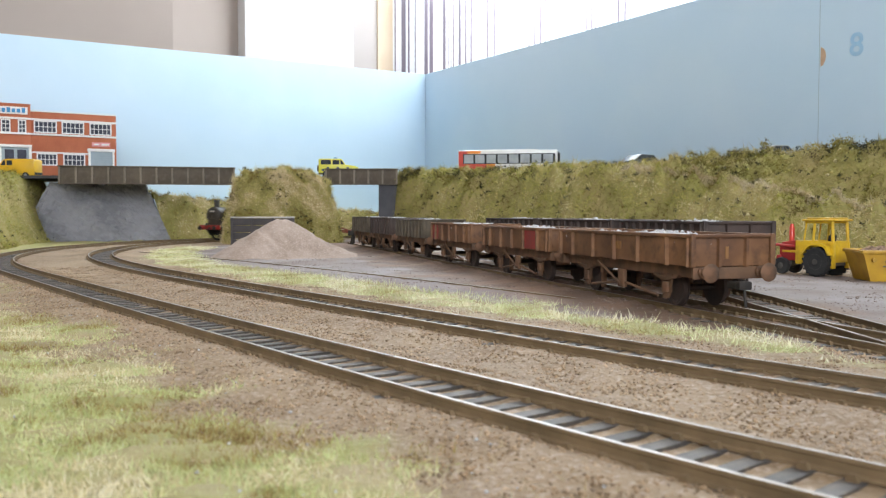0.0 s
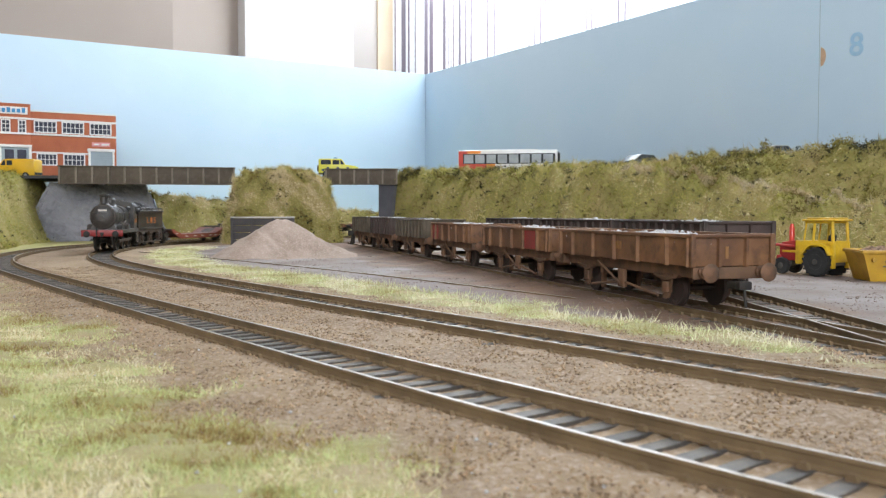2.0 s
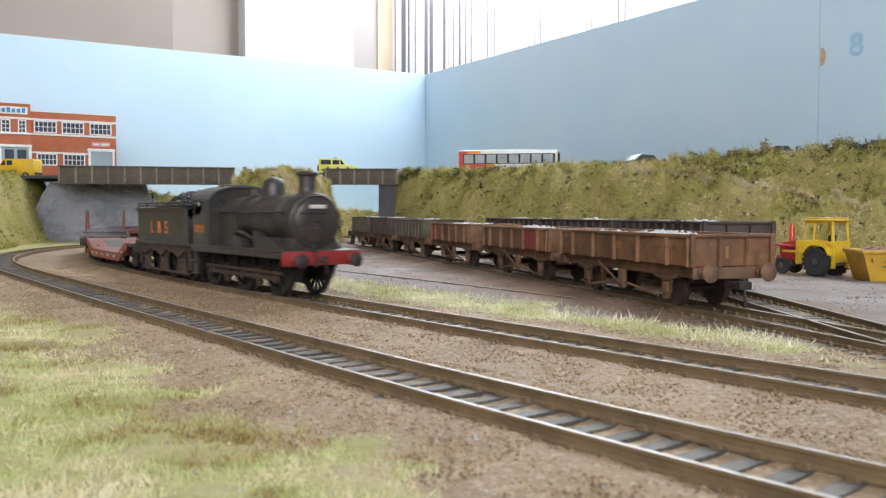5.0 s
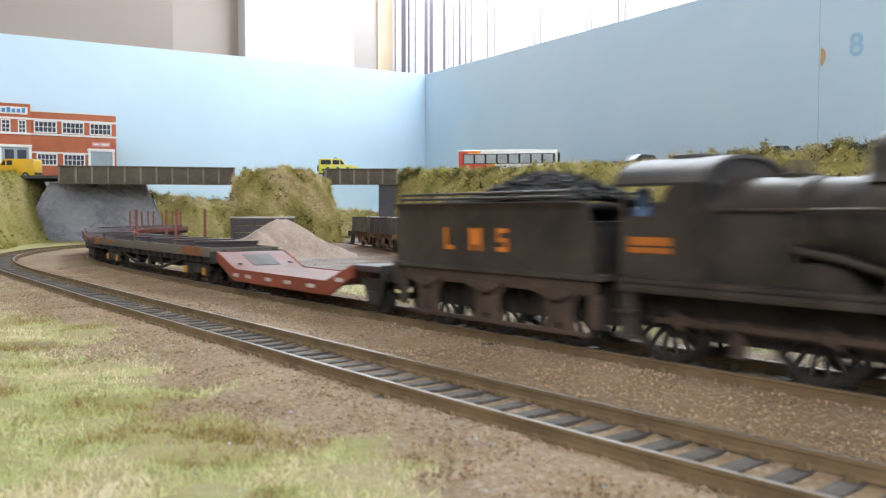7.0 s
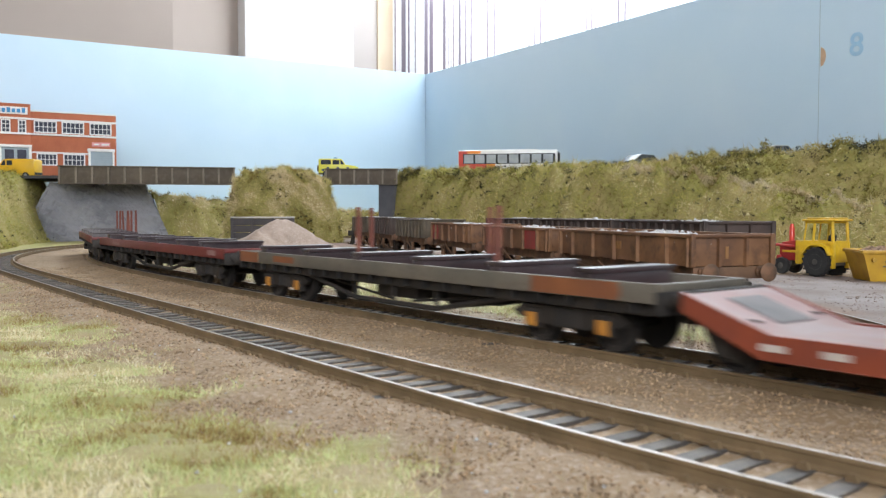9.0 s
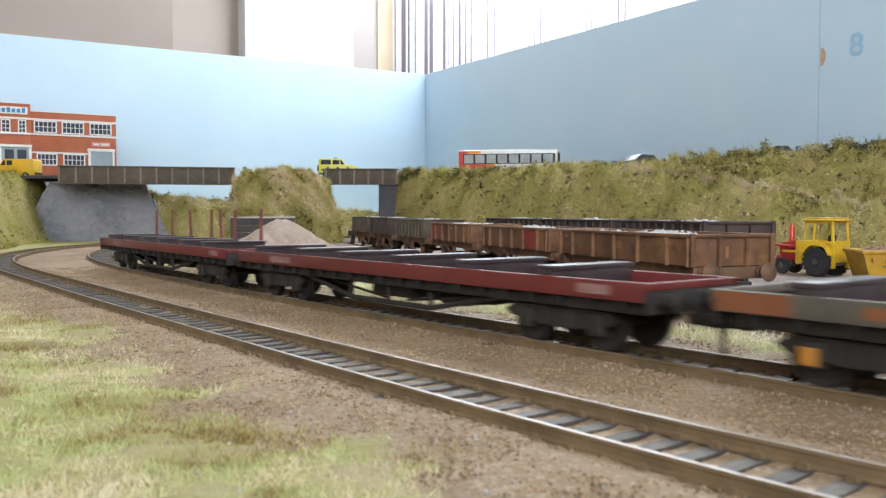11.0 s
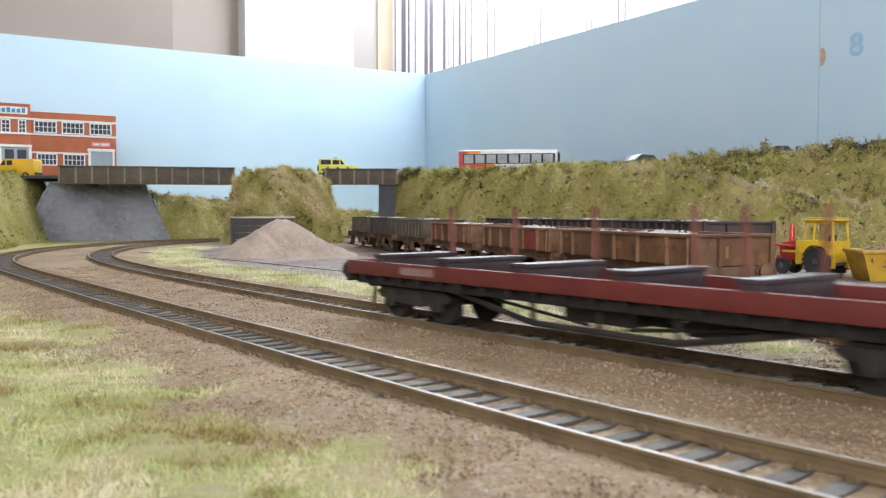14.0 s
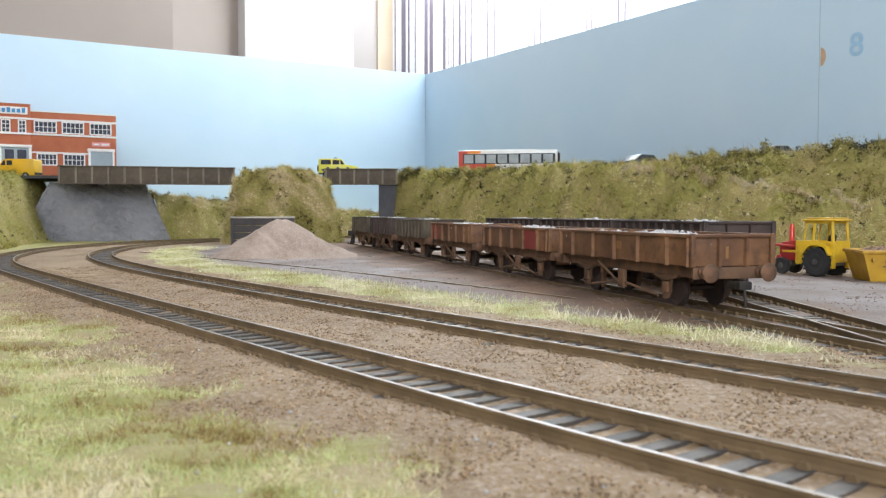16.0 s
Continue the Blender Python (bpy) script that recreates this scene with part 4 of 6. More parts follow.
def build_bolster(label, side_mat, posts, patch, seed):
    """A long bogie wagon with cross bolsters and upright stanchions."""
    e = thing("bogie_bolster_wagon", label, "wagon", group="bogie bolster wagons of the train")
    rnd = random.Random(seed)
    L2 = 103.5
    for sg in (-1, 1):
        s = Shape()
        s.box(-L2, L2, sg * 15.2 - 0.7, sg * 15.2 + 0.7, 12.9, 17.2, 0.25)
        sd = part("side_girder", s, side_mat, e)
        s = Shape()
        s.box(-0.8, 0.8, -0.8, 0.8, 10.6, 12.9)
        me = s.mesh("bracket", M_UNDER)
        for x in np.arange(-L2 + 8, L2 - 4, 9.6):
            part("bracket", me, None, sd).matrix_basis = put(x, sg * 14.6)
        s = Shape()
        s.box(-L2 + 2, L2 - 2, sg * 13.0 - 0.5, sg * 13.0 + 0.5, 10.0, 12.9, 0.15)
        part("solebar", s, M_UNDER, e)
        s = Shape()
        s.box(sg * (L2 + 0.4) - 0.6, sg * (L2 + 0.4) + 0.6, -15.8, 15.8, 10.4, 15.4, 0.25)
        part("headstock", s, M_UNDER, e)
        s = Shape()
        s.box(sg * (L2 + 0.2) - 0.8, sg * (L2 + 0.2) + 0.8, -15.8, 15.8, 15.45, 17.2, 0.25)
        part("end_plank", s, side_mat, e)
        for y in (-11.4, 11.4):
            buffer(e, sg * (L2 + 1), y, 13.6, sg, M_UNDER, 2.9)
        coupling(e, sg * (L2 + 0.5), 8.8, sg)
        # truss rods under the middle
        s = Shape()
        y = sg * 11.8
        s.rod((-54, y, 10.4), (-22, y, 4.6), 0.8, seg=8).rod((54, y, 10.4), (22, y, 4.6), 0.8, seg=8).rod((-22, y, 4.6), (22, y, 4.6), 0.8, seg=8)
        for x in (-22, 22, 0):
            s.rod((x, y, 10.4), (x, y, 4.6), 0.7, seg=8)
        s.rod((-40, y - sg * 3, 9), (-6, y - sg * 3, 5.5), 0.45, seg=6).rod((40, y - sg * 3, 9), (6, y - sg * 3, 5.5), 0.45, seg=6)
        part("truss", s, M_UNDER, e)
        for x, w in ((0.64, 16), (-0.86, 10)):
            s = Shape()
            s.box(L2 * x * sg - w / 2, L2 * x * sg + w / 2, -15.95 if sg < 0 else 15.85, -15.85 if sg < 0 else 15.95, 14.0, 16.2)
            part("marking", s, M_FADED if side_mat is M_CRIMSON else M_PATCH, sd, "faded panel of markings as plain bars")
    s = Shape()
    s.box(-L2 + 0.4, L2 - 0.4, -14.4, 14.4, 13.4, 14.4)
    part("deck", s, M_DECK, e)
    s = Shape()
    s.box(-14, 8, -9, 9, 6, 12.6, 0.5).box(20, 32, -7, 5, 5.5, 12.6, 0.8)
    s.rod((-40, 3, 8), (40, 3, 8), 0.6, seg=8)
    part("brake_gear", s, M_UNDER, e)
    xs = [-88, -56, -24, 8, 40, 72] if side_mat is M_CRIMSON else [-86, -52, -18, 16, 50, 82]
    for x in xs:
        s = Shape()
        s.box(x - 2.4, x + 2.4, -14.2, 14.2, 14.4, 18.6, 0.3)
        s.box(x - 3.0, x + 3.0, -14.4, 14.4, 18.3, 19.5, 0.25)
        part("bolster", s, M_BOLSTER, e, "dark steel cross bolster")
    for x, y in posts:
        s = Shape()
        lx, ly = rnd.uniform(-1.0, 1.0), rnd.uniform(-0.8, 0.8)
        s.rod((x, y, 18.0), (x + lx, y + ly, 34.0), 0.85, 0.75, 6)
        part("stanchion", s, M_POST, e, "thin upright rusty stanchion")
    if patch:
        for sg in (-1, 1):
            for x0, x1 in ((66, L2 - 10), (-L2, -L2 + 16)):
                s = Shape()
                s.box(x0, x1, sg * 15.98 - 0.1, sg * 15.98 + 0.1, 13.2, 17.0)
                part("rust_patch", s, M_PATCH, e, "orange rusty patch")
    bogies, wheels = [], []
    for sg in (-1, 1):
        s = Shape()
        for y in (-10.8, 10.8):
            s.prism([(-19, 7.6), (-16, 9.4), (16, 9.4), (19, 7.6), (17, 6.2), (5, 4.6), (-5, 4.6), (-17, 6.2)], y - 0.8, y + 0.8)
            for x in (-11.8, 11.8):
                s.box(x - 2.2, x + 2.2, y - 1.6, y + 1.6, 3.6, 8.6, 0.5)
            for x in (-3, 0, 3):
                s.rod((x, y * 1.04, 5), (x, y * 1.04, 9), 1.1, seg=8)
        s.box(-4, 4, -10, 10, 6, 10.6, 0.4)
        b = part("bogie", s, M_UNDER, e)
        b.matrix_basis = put(sg * 74, 0, 0)
        if patch:
            for x in (-11.8, 11.8):
                for y in (-12.6, 12.6):
                    s = Shape()
                    s.box(x - 1.7, x + 1.7, y - 0.3, y + 0.3, 4.2, 7.6, 0.2)
                    part("axle_box_cover", s, mat("axlebox_orange", (0.5, 0.22, 0.03), (0.4, 0.16, 0.03), 200, 0.6) if not bpy.data.materials.get("axlebox_orange") else bpy.data.materials["axlebox_orange"], b, "orange axle box cover")
        for x in (-11.8, 11.8):
            wheels.append(wheelset(b, x, 6.2, 7.9))
        bogies.append(b)
    return e, bogies, wheels


loco, loco_wheels, loco_rods = build_loco()
tender, tender_wheels = build_tender()
well, well_wheels = build_well()
FAR_POSTS = [(x, 13.2) for x in (-86, -56, -24, 8, 22, 40, 72)]
bol = [
    build_bolster("weathered grey bogie bolster wagon with orange rusty patches", M_BOGGREY, [(-52, 13.2), (-18, -13.2), (16, 13.2), (50, -13.2)], True, 1),
    build_bolster("dark red bogie bolster wagon with black underframe", M_CRIMSON, [], False, 2),
    build_bolster("dark red bogie bolster wagon at the train's end", M_CRIMSON, FAR_POSTS, False, 3),
]


# ---------------------------------------------------------------- turf, fibres and stones
def turf_material(name, colours, scale=25):
    """Fibres of several colours, in drifts."""
    m = bpy.data.materials.new(name)
    m.use_nodes = True
    nt = m.node_tree
    bs = nt.nodes["Principled BSDF"]
    bs.inputs["Roughness"].default_value = 0.85
    bs.inputs["Specular IOR Level"].default_value = 0.2
    g = nt.nodes.new("ShaderNodeNewGeometry")
    tc = nt.nodes.new("ShaderNodeTexCoord")
    n = nt.nodes.new("ShaderNodeTexNoise")
    n.inputs["Scale"].default_value, n.inputs["Detail"].default_value = scale, 4
    nt.links.new(tc.outputs["Object"], n.inputs["Vector"])
    mr = nt.nodes.new("ShaderNodeMapRange")
    mr.inputs[1].default_value, mr.inputs[2].default_value = 0.40, 0.60
    nt.links.new(n.outputs["Fac"], mr.inputs[0])
    mx = nt.nodes.new("ShaderNodeMath")
    mx.operation = "MULTIPLY_ADD"
    nt.links.new(g.outputs["Random Per Island"], mx.inputs[0])
    mx.inputs[1].default_value = 0.36
    hf = nt.nodes.new("ShaderNodeMath")
    hf.operation = "MULTIPLY"
    hf.inputs[1].default_value = 0.64
    nt.links.new(mr.outputs[0], hf.inputs[0])
    nt.links.new(hf.outputs[0], mx.inputs[2])
    r = nt.nodes.new("ShaderNodeValToRGB")
    el = r.color_ramp.elements
    el[0].color, el[1].color = (*colours[0], 1), (*colours[-1], 1)
    el[0].position, el[1].position = 0.12, 0.9
    for k, c in enumerate(colours[1:-1]):
        e = el.new(0.12 + 0.78 * (k + 1) / (len(colours) - 1))
        e.color = (*c, 1)
    nt.links.new(mx.outputs[0], r.inputs[0])
    nt.links.new(r.outputs[0], bs.inputs["Base Color"])
    return m


M_BANKTURF = turf_material("bank_fibres", [(0.15, 0.105, 0.03), (0.24, 0.225, 0.05), (0.42, 0.41, 0.10), (0.46, 0.36, 0.14), (0.66, 0.58, 0.34)], 22)
M_UPPERTURF = turf_material("upper_bank_fibres", [(0.10, 0.08, 0.02), (0.20, 0.165, 0.04), (0.29, 0.26, 0.065), (0.38, 0.31, 0.12), (0.46, 0.39, 0.19)], 15)
M_FRONTTURF = turf_material("front_fibres", [(0.28, 0.18, 0.07), (0.44, 0.37, 0.15), (0.50, 0.54, 0.23), (0.64, 0.68, 0.37), (0.64, 0.53, 0.30), (0.84, 0.78, 0.57)], 34)
M_STRIPTURF = turf_material("strip_fibres", [(0.38, 0.31, 0.14), (0.54, 0.54, 0.26), (0.72, 0.76, 0.46), (0.72, 0.66, 0.44), (0.84, 0.81, 0.64)], 30)
M_GOLDTURF = turf_material("golden_fibres", [(0.20, 0.13, 0.04), (0.34, 0.29, 0.08), (0.52, 0.47, 0.18), (0.58, 0.45, 0.24), (0.76, 0.66, 0.44)], 30)
M_STRAW = turf_material("straw_fibres", [(0.40, 0.30, 0.16), (0.50, 0.40, 0.24), (0.60, 0.50, 0.33), (0.66, 0.58, 0.42)], 30)
M_LEAF = turf_material("dark_leaf_scatter", [(0.022, 0.026, 0.014), (0.040, 0.042, 0.020), (0.075, 0.068, 0.026), (0.11, 0.08, 0.04)], 60)


def unit(v):
    return v / np.maximum(np.linalg.norm(v, axis=1, keepdims=True), 1e-9)


def fibres(places, ups, length, width, spread, seed):
    """Thin three-cornered blades: each from a place, along its up with a random lean."""
    g = np.random.default_rng(seed)
    n = len(places)
    d = unit(ups + g.normal(0, spread, (n, 3)))
    ln = g.uniform(*length, n)[:, None]
    side = unit(np.cross(d, g.normal(0, 1, (n, 3)))) * g.uniform(*width, n)[:, None]
    bend = g.normal(0, 0.25, (n, 3)) * ln
    v = np.stack([places - side, places + side, places + d * ln + bend], 1).reshape(-1, 3)
    return v, np.arange(3 * n).reshape(-1, 3)


def rocks(centres, sizes, seed):
    g = np.random.default_rng(seed)
    n = len(centres)
    t = np.array([(1, 0, 0), (-1, 0, 0), (0, 1, 0), (0, -1, 0), (0, 0, 0.8), (0, 0, -0.8)], float)
    v = t[None] * g.uniform(0.6, 1.15, (n, 6, 1)) + g.uniform(-0.28, 0.28, (n, 6, 3))
    v = v * sizes[:, None, None] + centres[:, None, :]
    f = np.array([(0, 2, 4), (2, 1, 4), (1, 3, 4), (3, 0, 4), (2, 0, 5), (1, 2, 5), (3, 1, 5), (0, 3, 5)])
    return v.reshape(-1, 3), (f[None] + (np.arange(n) * 6)[:, None, None]).reshape(-1, 3)


def stuff(name, label, category, arrays, material):
    vs, fs, k = [], [], 0
    for v, f in arrays:
        vs.append(v)
        fs.append(f + k)
        k += len(v)
    return tagged(new(name, fast_mesh(name, np.concatenate(vs), np.concatenate(fs), material)), label, category, kind="stuff")


def leaf_clumps(centres, ups, radius, per, seed, leaf=(0.5, 1.1), wide=(0.3, 0.6)):
    """Scattered small dark leaves around each centre."""
    g = np.random.default_rng(seed)
    n = len(centres)
    c = np.repeat(centres, per, 0) + g.normal(0, 1, (n * per, 3)) * np.repeat(g.uniform(*radius, n), per)[:, None] * np.array([1, 1, 0.7])
    return fibres(c, np.repeat(ups, per, 0), leaf, wide, 1.5, seed + 1)


UP = np.array([0.0, 0.0, 1.0])

# front turf and the strip between main line and yard
_n = 1000000
_x, _y = RNG.uniform(-310, 50, _n), RNG.uniform(78, 480, _n)
_keep = (np.abs(_x) < 0.56 * _y + 25) & (RNG.uniform(0, 1, _n) < np.clip(170 / _y, 0.25, 1) ** 1.2)
_x, _y = _x[_keep], _y[_keep]
_t, _, _, _z = zones(_x, _y)
_d, _ = NEAR.side(_x, _y)
_k = (RNG.uniform(0, 1, len(_x)) < _t) & (_d > 20)
_P = np.stack([_x[_k], _y[_k], _z[_k] - 0.2], 1)
stuff("front_grass", "short fuzzy yellow-green static grass beside the near track", "grass", [fibres(_P, np.tile(UP, (len(_P), 1)) * (0.35 + 0.9 * cloud(_P[:, 0], _P[:, 1], 13))[:, None], (0.6, 2.0), (0.08, 0.18), 0.9, 11)], M_FRONTTURF)

_n = 330000
_x, _y = RNG.uniform(-330, 130, _n), RNG.uniform(200, 900, _n)
_t, _, _, _z = zones(_x, _y)
_d, _ = MAIN.side(_x, _y)
_k = (RNG.uniform(0, 1, _n) < _t) & (_d < -24)
_P = np.stack([_x[_k], _y[_k], _z[_k] - 0.2], 1)
stuff("strip_grass", "pale yellow-green static grass strip beside the main line", "grass", [fibres(_P, np.tile(UP, (len(_P), 1)), (0.9, 3.2), (0.10, 0.22), 1.0, 12)], M_STRIPTURF)

# loose ballast stones around the two running lines
_n = 170000
_x, _y = RNG.uniform(-260, 300, _n), 75 + 485 * RNG.uniform(0, 1, _n) ** 1.25
_keep = np.abs(_x) < 0.56 * _y + 20
_x, _y = _x[_keep], _y[_keep]
_t, _yd, _e, _z = zones(_x, _y)
_dn, _ = NEAR.side(_x, _y)
_dm, _ = MAIN.side(_x, _y)
_onrail = (np.abs(np.abs(_dn) - 8.7) < 1.3) | (np.abs(np.abs(_dm) - 8.7) < 1.3)
_k = (_t < 0.6) & (_yd < 0.5) & ~_onrail
_sz = RNG.uniform(0.18, 0.5, _k.sum()) * (1 + 0.6 * (RNG.uniform(0, 1, _k.sum()) > 0.97))
_z = _z - 0.35 * ((np.abs(_dn) < 8) | (np.abs(_dm) < 8))
stuff("ballast_stones", "fine pinkish-brown loose ballast stones round the tracks", "ballast", [rocks(np.stack([_x[_k], _y[_k], _z[_k] + 0.05], 1), _sz, 21)], M_STONE)


# dry straw fibres, pale crumbs and dark specks thinly over the front ground, and grit on the yard
def ground_bits():
    n = 90000
    x, y = RNG.uniform(-300, 120, n), RNG.uniform(75, 420, n)
    dn, _ = NEAR.side(x, y)
    t, _, _, z = zones(x, y)
    near = np.exp(-((dn - 42) / 16) ** 2) + 0.22 * (t > 0.4)
    k = (RNG.uniform(0, 1, n) < near * np.clip(150 / y, 0.2, 1) ** 1.3) & (dn > 16)
    p = np.stack([x[k], y[k], z[k] - 0.1], 1)
    stuff("straw_scatter", "scattered dry straw-coloured fibres beside the near track", "grass", [fibres(p, np.tile(UP, (len(p), 1)), (0.6, 2.2), (0.07, 0.16), 2.2, 15)], M_STRAW)
    k = (RNG.uniform(0, 1, n) < 0.014) & (dn > 16)
    p = np.stack([x[k], y[k], z[k] + 0.3], 1)
    stuff("pale_crumbs", "tiny pale stone crumbs on the turf", "crumbs", [rocks(p, RNG.uniform(0.15, 0.42, len(p)), 16)], M_CHIPS)
    k = (RNG.uniform(0, 1, n) < 0.0016) & (dn > 30) & (t > 0.4)
    p = np.stack([x[k], y[k], z[k] + 0.4], 1)
    stuff("dark_weeds", "tiny dark olive weed clumps on the turf", "weeds", [leaf_clumps(p, np.tile(UP, (len(p), 1)), (0.4, 1.2), 16, 17, (0.3, 0.8))], M_UPPERTURF)
    n = 40000
    x, y = RNG.uniform(-120, 330, n), RNG.uniform(215, 760, n)
    t, yd, e, z = zones(x, y)
    k = (yd > 0.5) & (t < 0.4) & (RNG.uniform(0, 1, n) < np.clip(cloud(x, y, 50) * 1.6 - 0.5, 0.06, 1))
    p = np.stack([x[k], y[k], z[k]], 1)
    stuff("yard_grit", "loose grey-brown grit over the yard", "grit", [rocks(p, RNG.uniform(0.2, 0.6, len(p)), 18)], M_GRIT)


M_GRIT = mat("yard_grit", (0.30, 0.235, 0.20), (0.20, 0.145, 0.115), 30, 0.9, island=0.35)
ground_bits()


# ---------------------------------------------------------------- banks
BANK_O, BANK_E, BANK_N = np.array((-50.0, 1030.0)), np.array((0.608, -0.794)), np.array((0.794, 0.608))


def path_height(a):
    return np.interp(a, (-55, 10, 60, 300, 330, 400, 455, 501, 569, 700, 950), (83, 82, 77, 77, 75, 64, 55, 45, 33, 15, 4))


def right_bank(a, d):
    """Height of the long bank at a along its foot and d behind it: a rise, a sloping track on it, a second rise."""
    hp = path_height(a)
    x, y = (BANK_O[0] + a * BANK_E[0] + d * BANK_N[0]), (BANK_O[1] + a * BANK_E[1] + d * BANK_N[1])
    d0, d1 = np.interp(a, (-55, 0, 40), (22, -6, -14)), np.interp(a, (-55, 0, 40), (33, 35, 36))
    t = np.clip((d - d0) / (d1 - d0), 0, 1)
    h = hp * np.clip(t * t * (3 - 2 * t) * 1.12 - 0.12, 0, 1) + (np.interp(a, (-20, 60, 300, 360), (85, 79.5, 79.5, 85)) - hp) * smooth(66, 106, d)
    rough = ((cloud(x, y, 30) - 0.5) * 13 + (cloud(x, y, 12) - 0.5) * 9) * smooth(2, 14, d) * (1 - 0.8 * smooth(33, 40, d) * (1 - smooth(56, 64, d)) * (a > 330))
    return x, y, h + rough + (cloud(x, y, 110) - 0.5) * 8 * smooth(60, 90, d)


def surface(fn, us, vs):
    gu, gv = np.meshgrid(us, vs)
    x, y, z = fn(gu.ravel(), gv.ravel())
    nu, nv = len(us), len(vs)
    i = np.arange(nu * nv).reshape(nv, nu)
    q = np.stack([i[:-1, :-1], i[:-1, 1:], i[1:, 1:], i[1:, :-1]], -1).reshape(-1, 4)
    return np.stack([x, y, z], 1), q


def scatter(fn, u0, u1, v0, v1, n, seed, power=1.0):
    g = np.random.default_rng(seed)
    u, v = g.uniform(u0, u1, n), v0 + (v1 - v0) * g.uniform(0, 1, n) ** power
    e = 0.6
    p = np.stack(fn(u, v), 1)
    a = np.stack(fn(u + e, v), 1) - p
    b = np.stack(fn(u, v + e), 1) - p
    nn = unit(np.cross(a, b))
    nn[nn[:, 2] < 0] *= -1
    return p, nn, u, v


def bank(name, label, fn, us, vs, n, n_leaf, seed, hide=None, upper=None, fibre=None):
    v, f = surface(fn, us, vs)
    e = tagged(new(name, fast_mesh(name, v, f, M_GRASSBASE, True)), label, "embankment", kind="structure")
    p, nn, u, w = scatter(fn, us[0], us[-1], vs[0], vs[-1], n, seed)
    if hide is not None:
        k = ~hide(u, w)
        p, nn, u, w = p[k], nn[k], u[k], w[k]
    u0_, w0_ = u, w
    # felted fibres, tight against the slope, and foam crumbs among them
    g = np.random.default_rng(seed + 9)
    arrays = [fibres(p - nn * 0.4, unit(nn + UP * 0.5), (1.8, 7.5), (0.13, 0.30), 1.0, seed + 1)]
    q, qn, u, w = scatter(fn, us[0], us[-1], vs[0], vs[-1], n // 40, seed + 2)
    if hide is not None:
        k = ~hide(u, w)
        q = q[k]
    arrays.append(rocks(q, g.uniform(0.7, 2.0, len(q)), seed + 3))
    if upper is not None:
        hi = upper(u0_, w0_)
        stuff(name + "_upper_turf", "felted dark olive scenic turf on the upper bank", "grass", [fibres(p[hi] - nn[hi] * 0.4, unit(nn[hi] + UP * 0.5), (1.8, 7.5), (0.13, 0.30), 1.0, seed + 6)], M_UPPERTURF)
        arrays[0] = fibres(p[~hi] - nn[~hi] * 0.4, unit(nn[~hi] + UP * 0.5), (1.8, 7.5), (0.13, 0.30), 1.0, seed + 1)
    t = stuff(name + "_turf", "felted olive and straw-coloured scenic turf on the bank", "grass", arrays, fibre or M_BANKTURF)
    c, cn, u, w = scatter(fn, us[0], us[-1], vs[0], vs[-1], n_leaf, seed + 4)
    if hide is not None:
        k = ~hide(u, w)
        c, cn = c[k], cn[k]
    c, cn = c[cloud(c[:, 0], c[:, 1] + c[:, 2], 45) > 0.42], cn[cloud(c[:, 0], c[:, 1] + c[:, 2], 45) > 0.42]
    stuff(name + "_weeds", "small dark green leafy weeds on the bank", "weeds", [leaf_clumps(c + cn * 4.2, cn, (0.4, 1.7), 12, seed + 5, (0.9, 2.2), (0.3, 0.65))], M_LEAF)
    return e


_us = np.arange(-55, 951, 5.0)
_vs = np.concatenate([np.arange(-4, 110, 3.0), np.arange(110, 206, 12.0)])
bank("bank_side", "steep rough-grassed model embankment with a sloping track", right_bank, _us, _vs, 290000, 3000, 31, lambda u, v: (v > 39) & (v < 57) & (u > 345), lambda u, v: (v > 57) & (u > 300 - v))

# earth track on the bank
_v, _f = surface(lambda u, v: (lambda q: (q[0], q[1], q[2] + 0.7))(right_bank(u, v)), np.arange(335, 951, 5.0), np.arange(38, 59, 3.0))
tagged(new("bank_path", fast_mesh("bank_path", _v, _f, mat("path_earth", (0.34, 0.26, 0.17), (0.42, 0.33, 0.22), 40, 0.95, bump=0.6), True)), "sandy earth track running down the bank", "path", kind="structure")
_p, _nn, _, _ = scatter(right_bank, 310, 720, 34, 40, 24000, 77)
stuff("bank_path_edge", "tall pale grass along the edge of the bank track", "grass", [fibres(_p, np.tile(UP, (len(_p), 1)), (2.0, 6.0), (0.15, 0.35), 0.6, 78)], M_STRAW)


def mound(u, v):
    """The knoll between the bridges: u runs round it, v from its foot to its top."""
    U, V = 66.0, 38.0
    c, s_ = np.cos(u), np.sin(u)
    r = (np.abs(c / U) ** 2.8 + np.abs(s_ / V) ** 2.8) ** (-1 / 2.8)
    k = np.interp(v, (0, 0.25, 0.55, 0.8, 1.0), (1.10, 1.0, 0.86, 0.66, 0.0))
    h = 83 * np.interp(v, (0, 0.25, 0.55, 0.8, 1.0), (-0.02, 0.36, 0.86, 0.99, 1.03))
    a, b = r * c * k, r * s_ * k
    x, y = -192 + a * 0.85 - b * 0.53, 1040 + a * 0.53 + b * 0.85
    bump = (cloud(x + h * 0.7, y + h * 0.5, 26) - 0.5) * 15 * smooth(0.05, 0.2, v)
    return x + bump * c * 0.5, y + bump * s_ * 0.5, h + bump * 0.6


bank("bank_mound", "rough-grassed knoll carrying the road between the two bridges", mound, np.linspace(0, 2 * np.pi, 90), np.linspace(0, 1, 26), 70000, 420, 41, fibre=M_GOLDTURF)


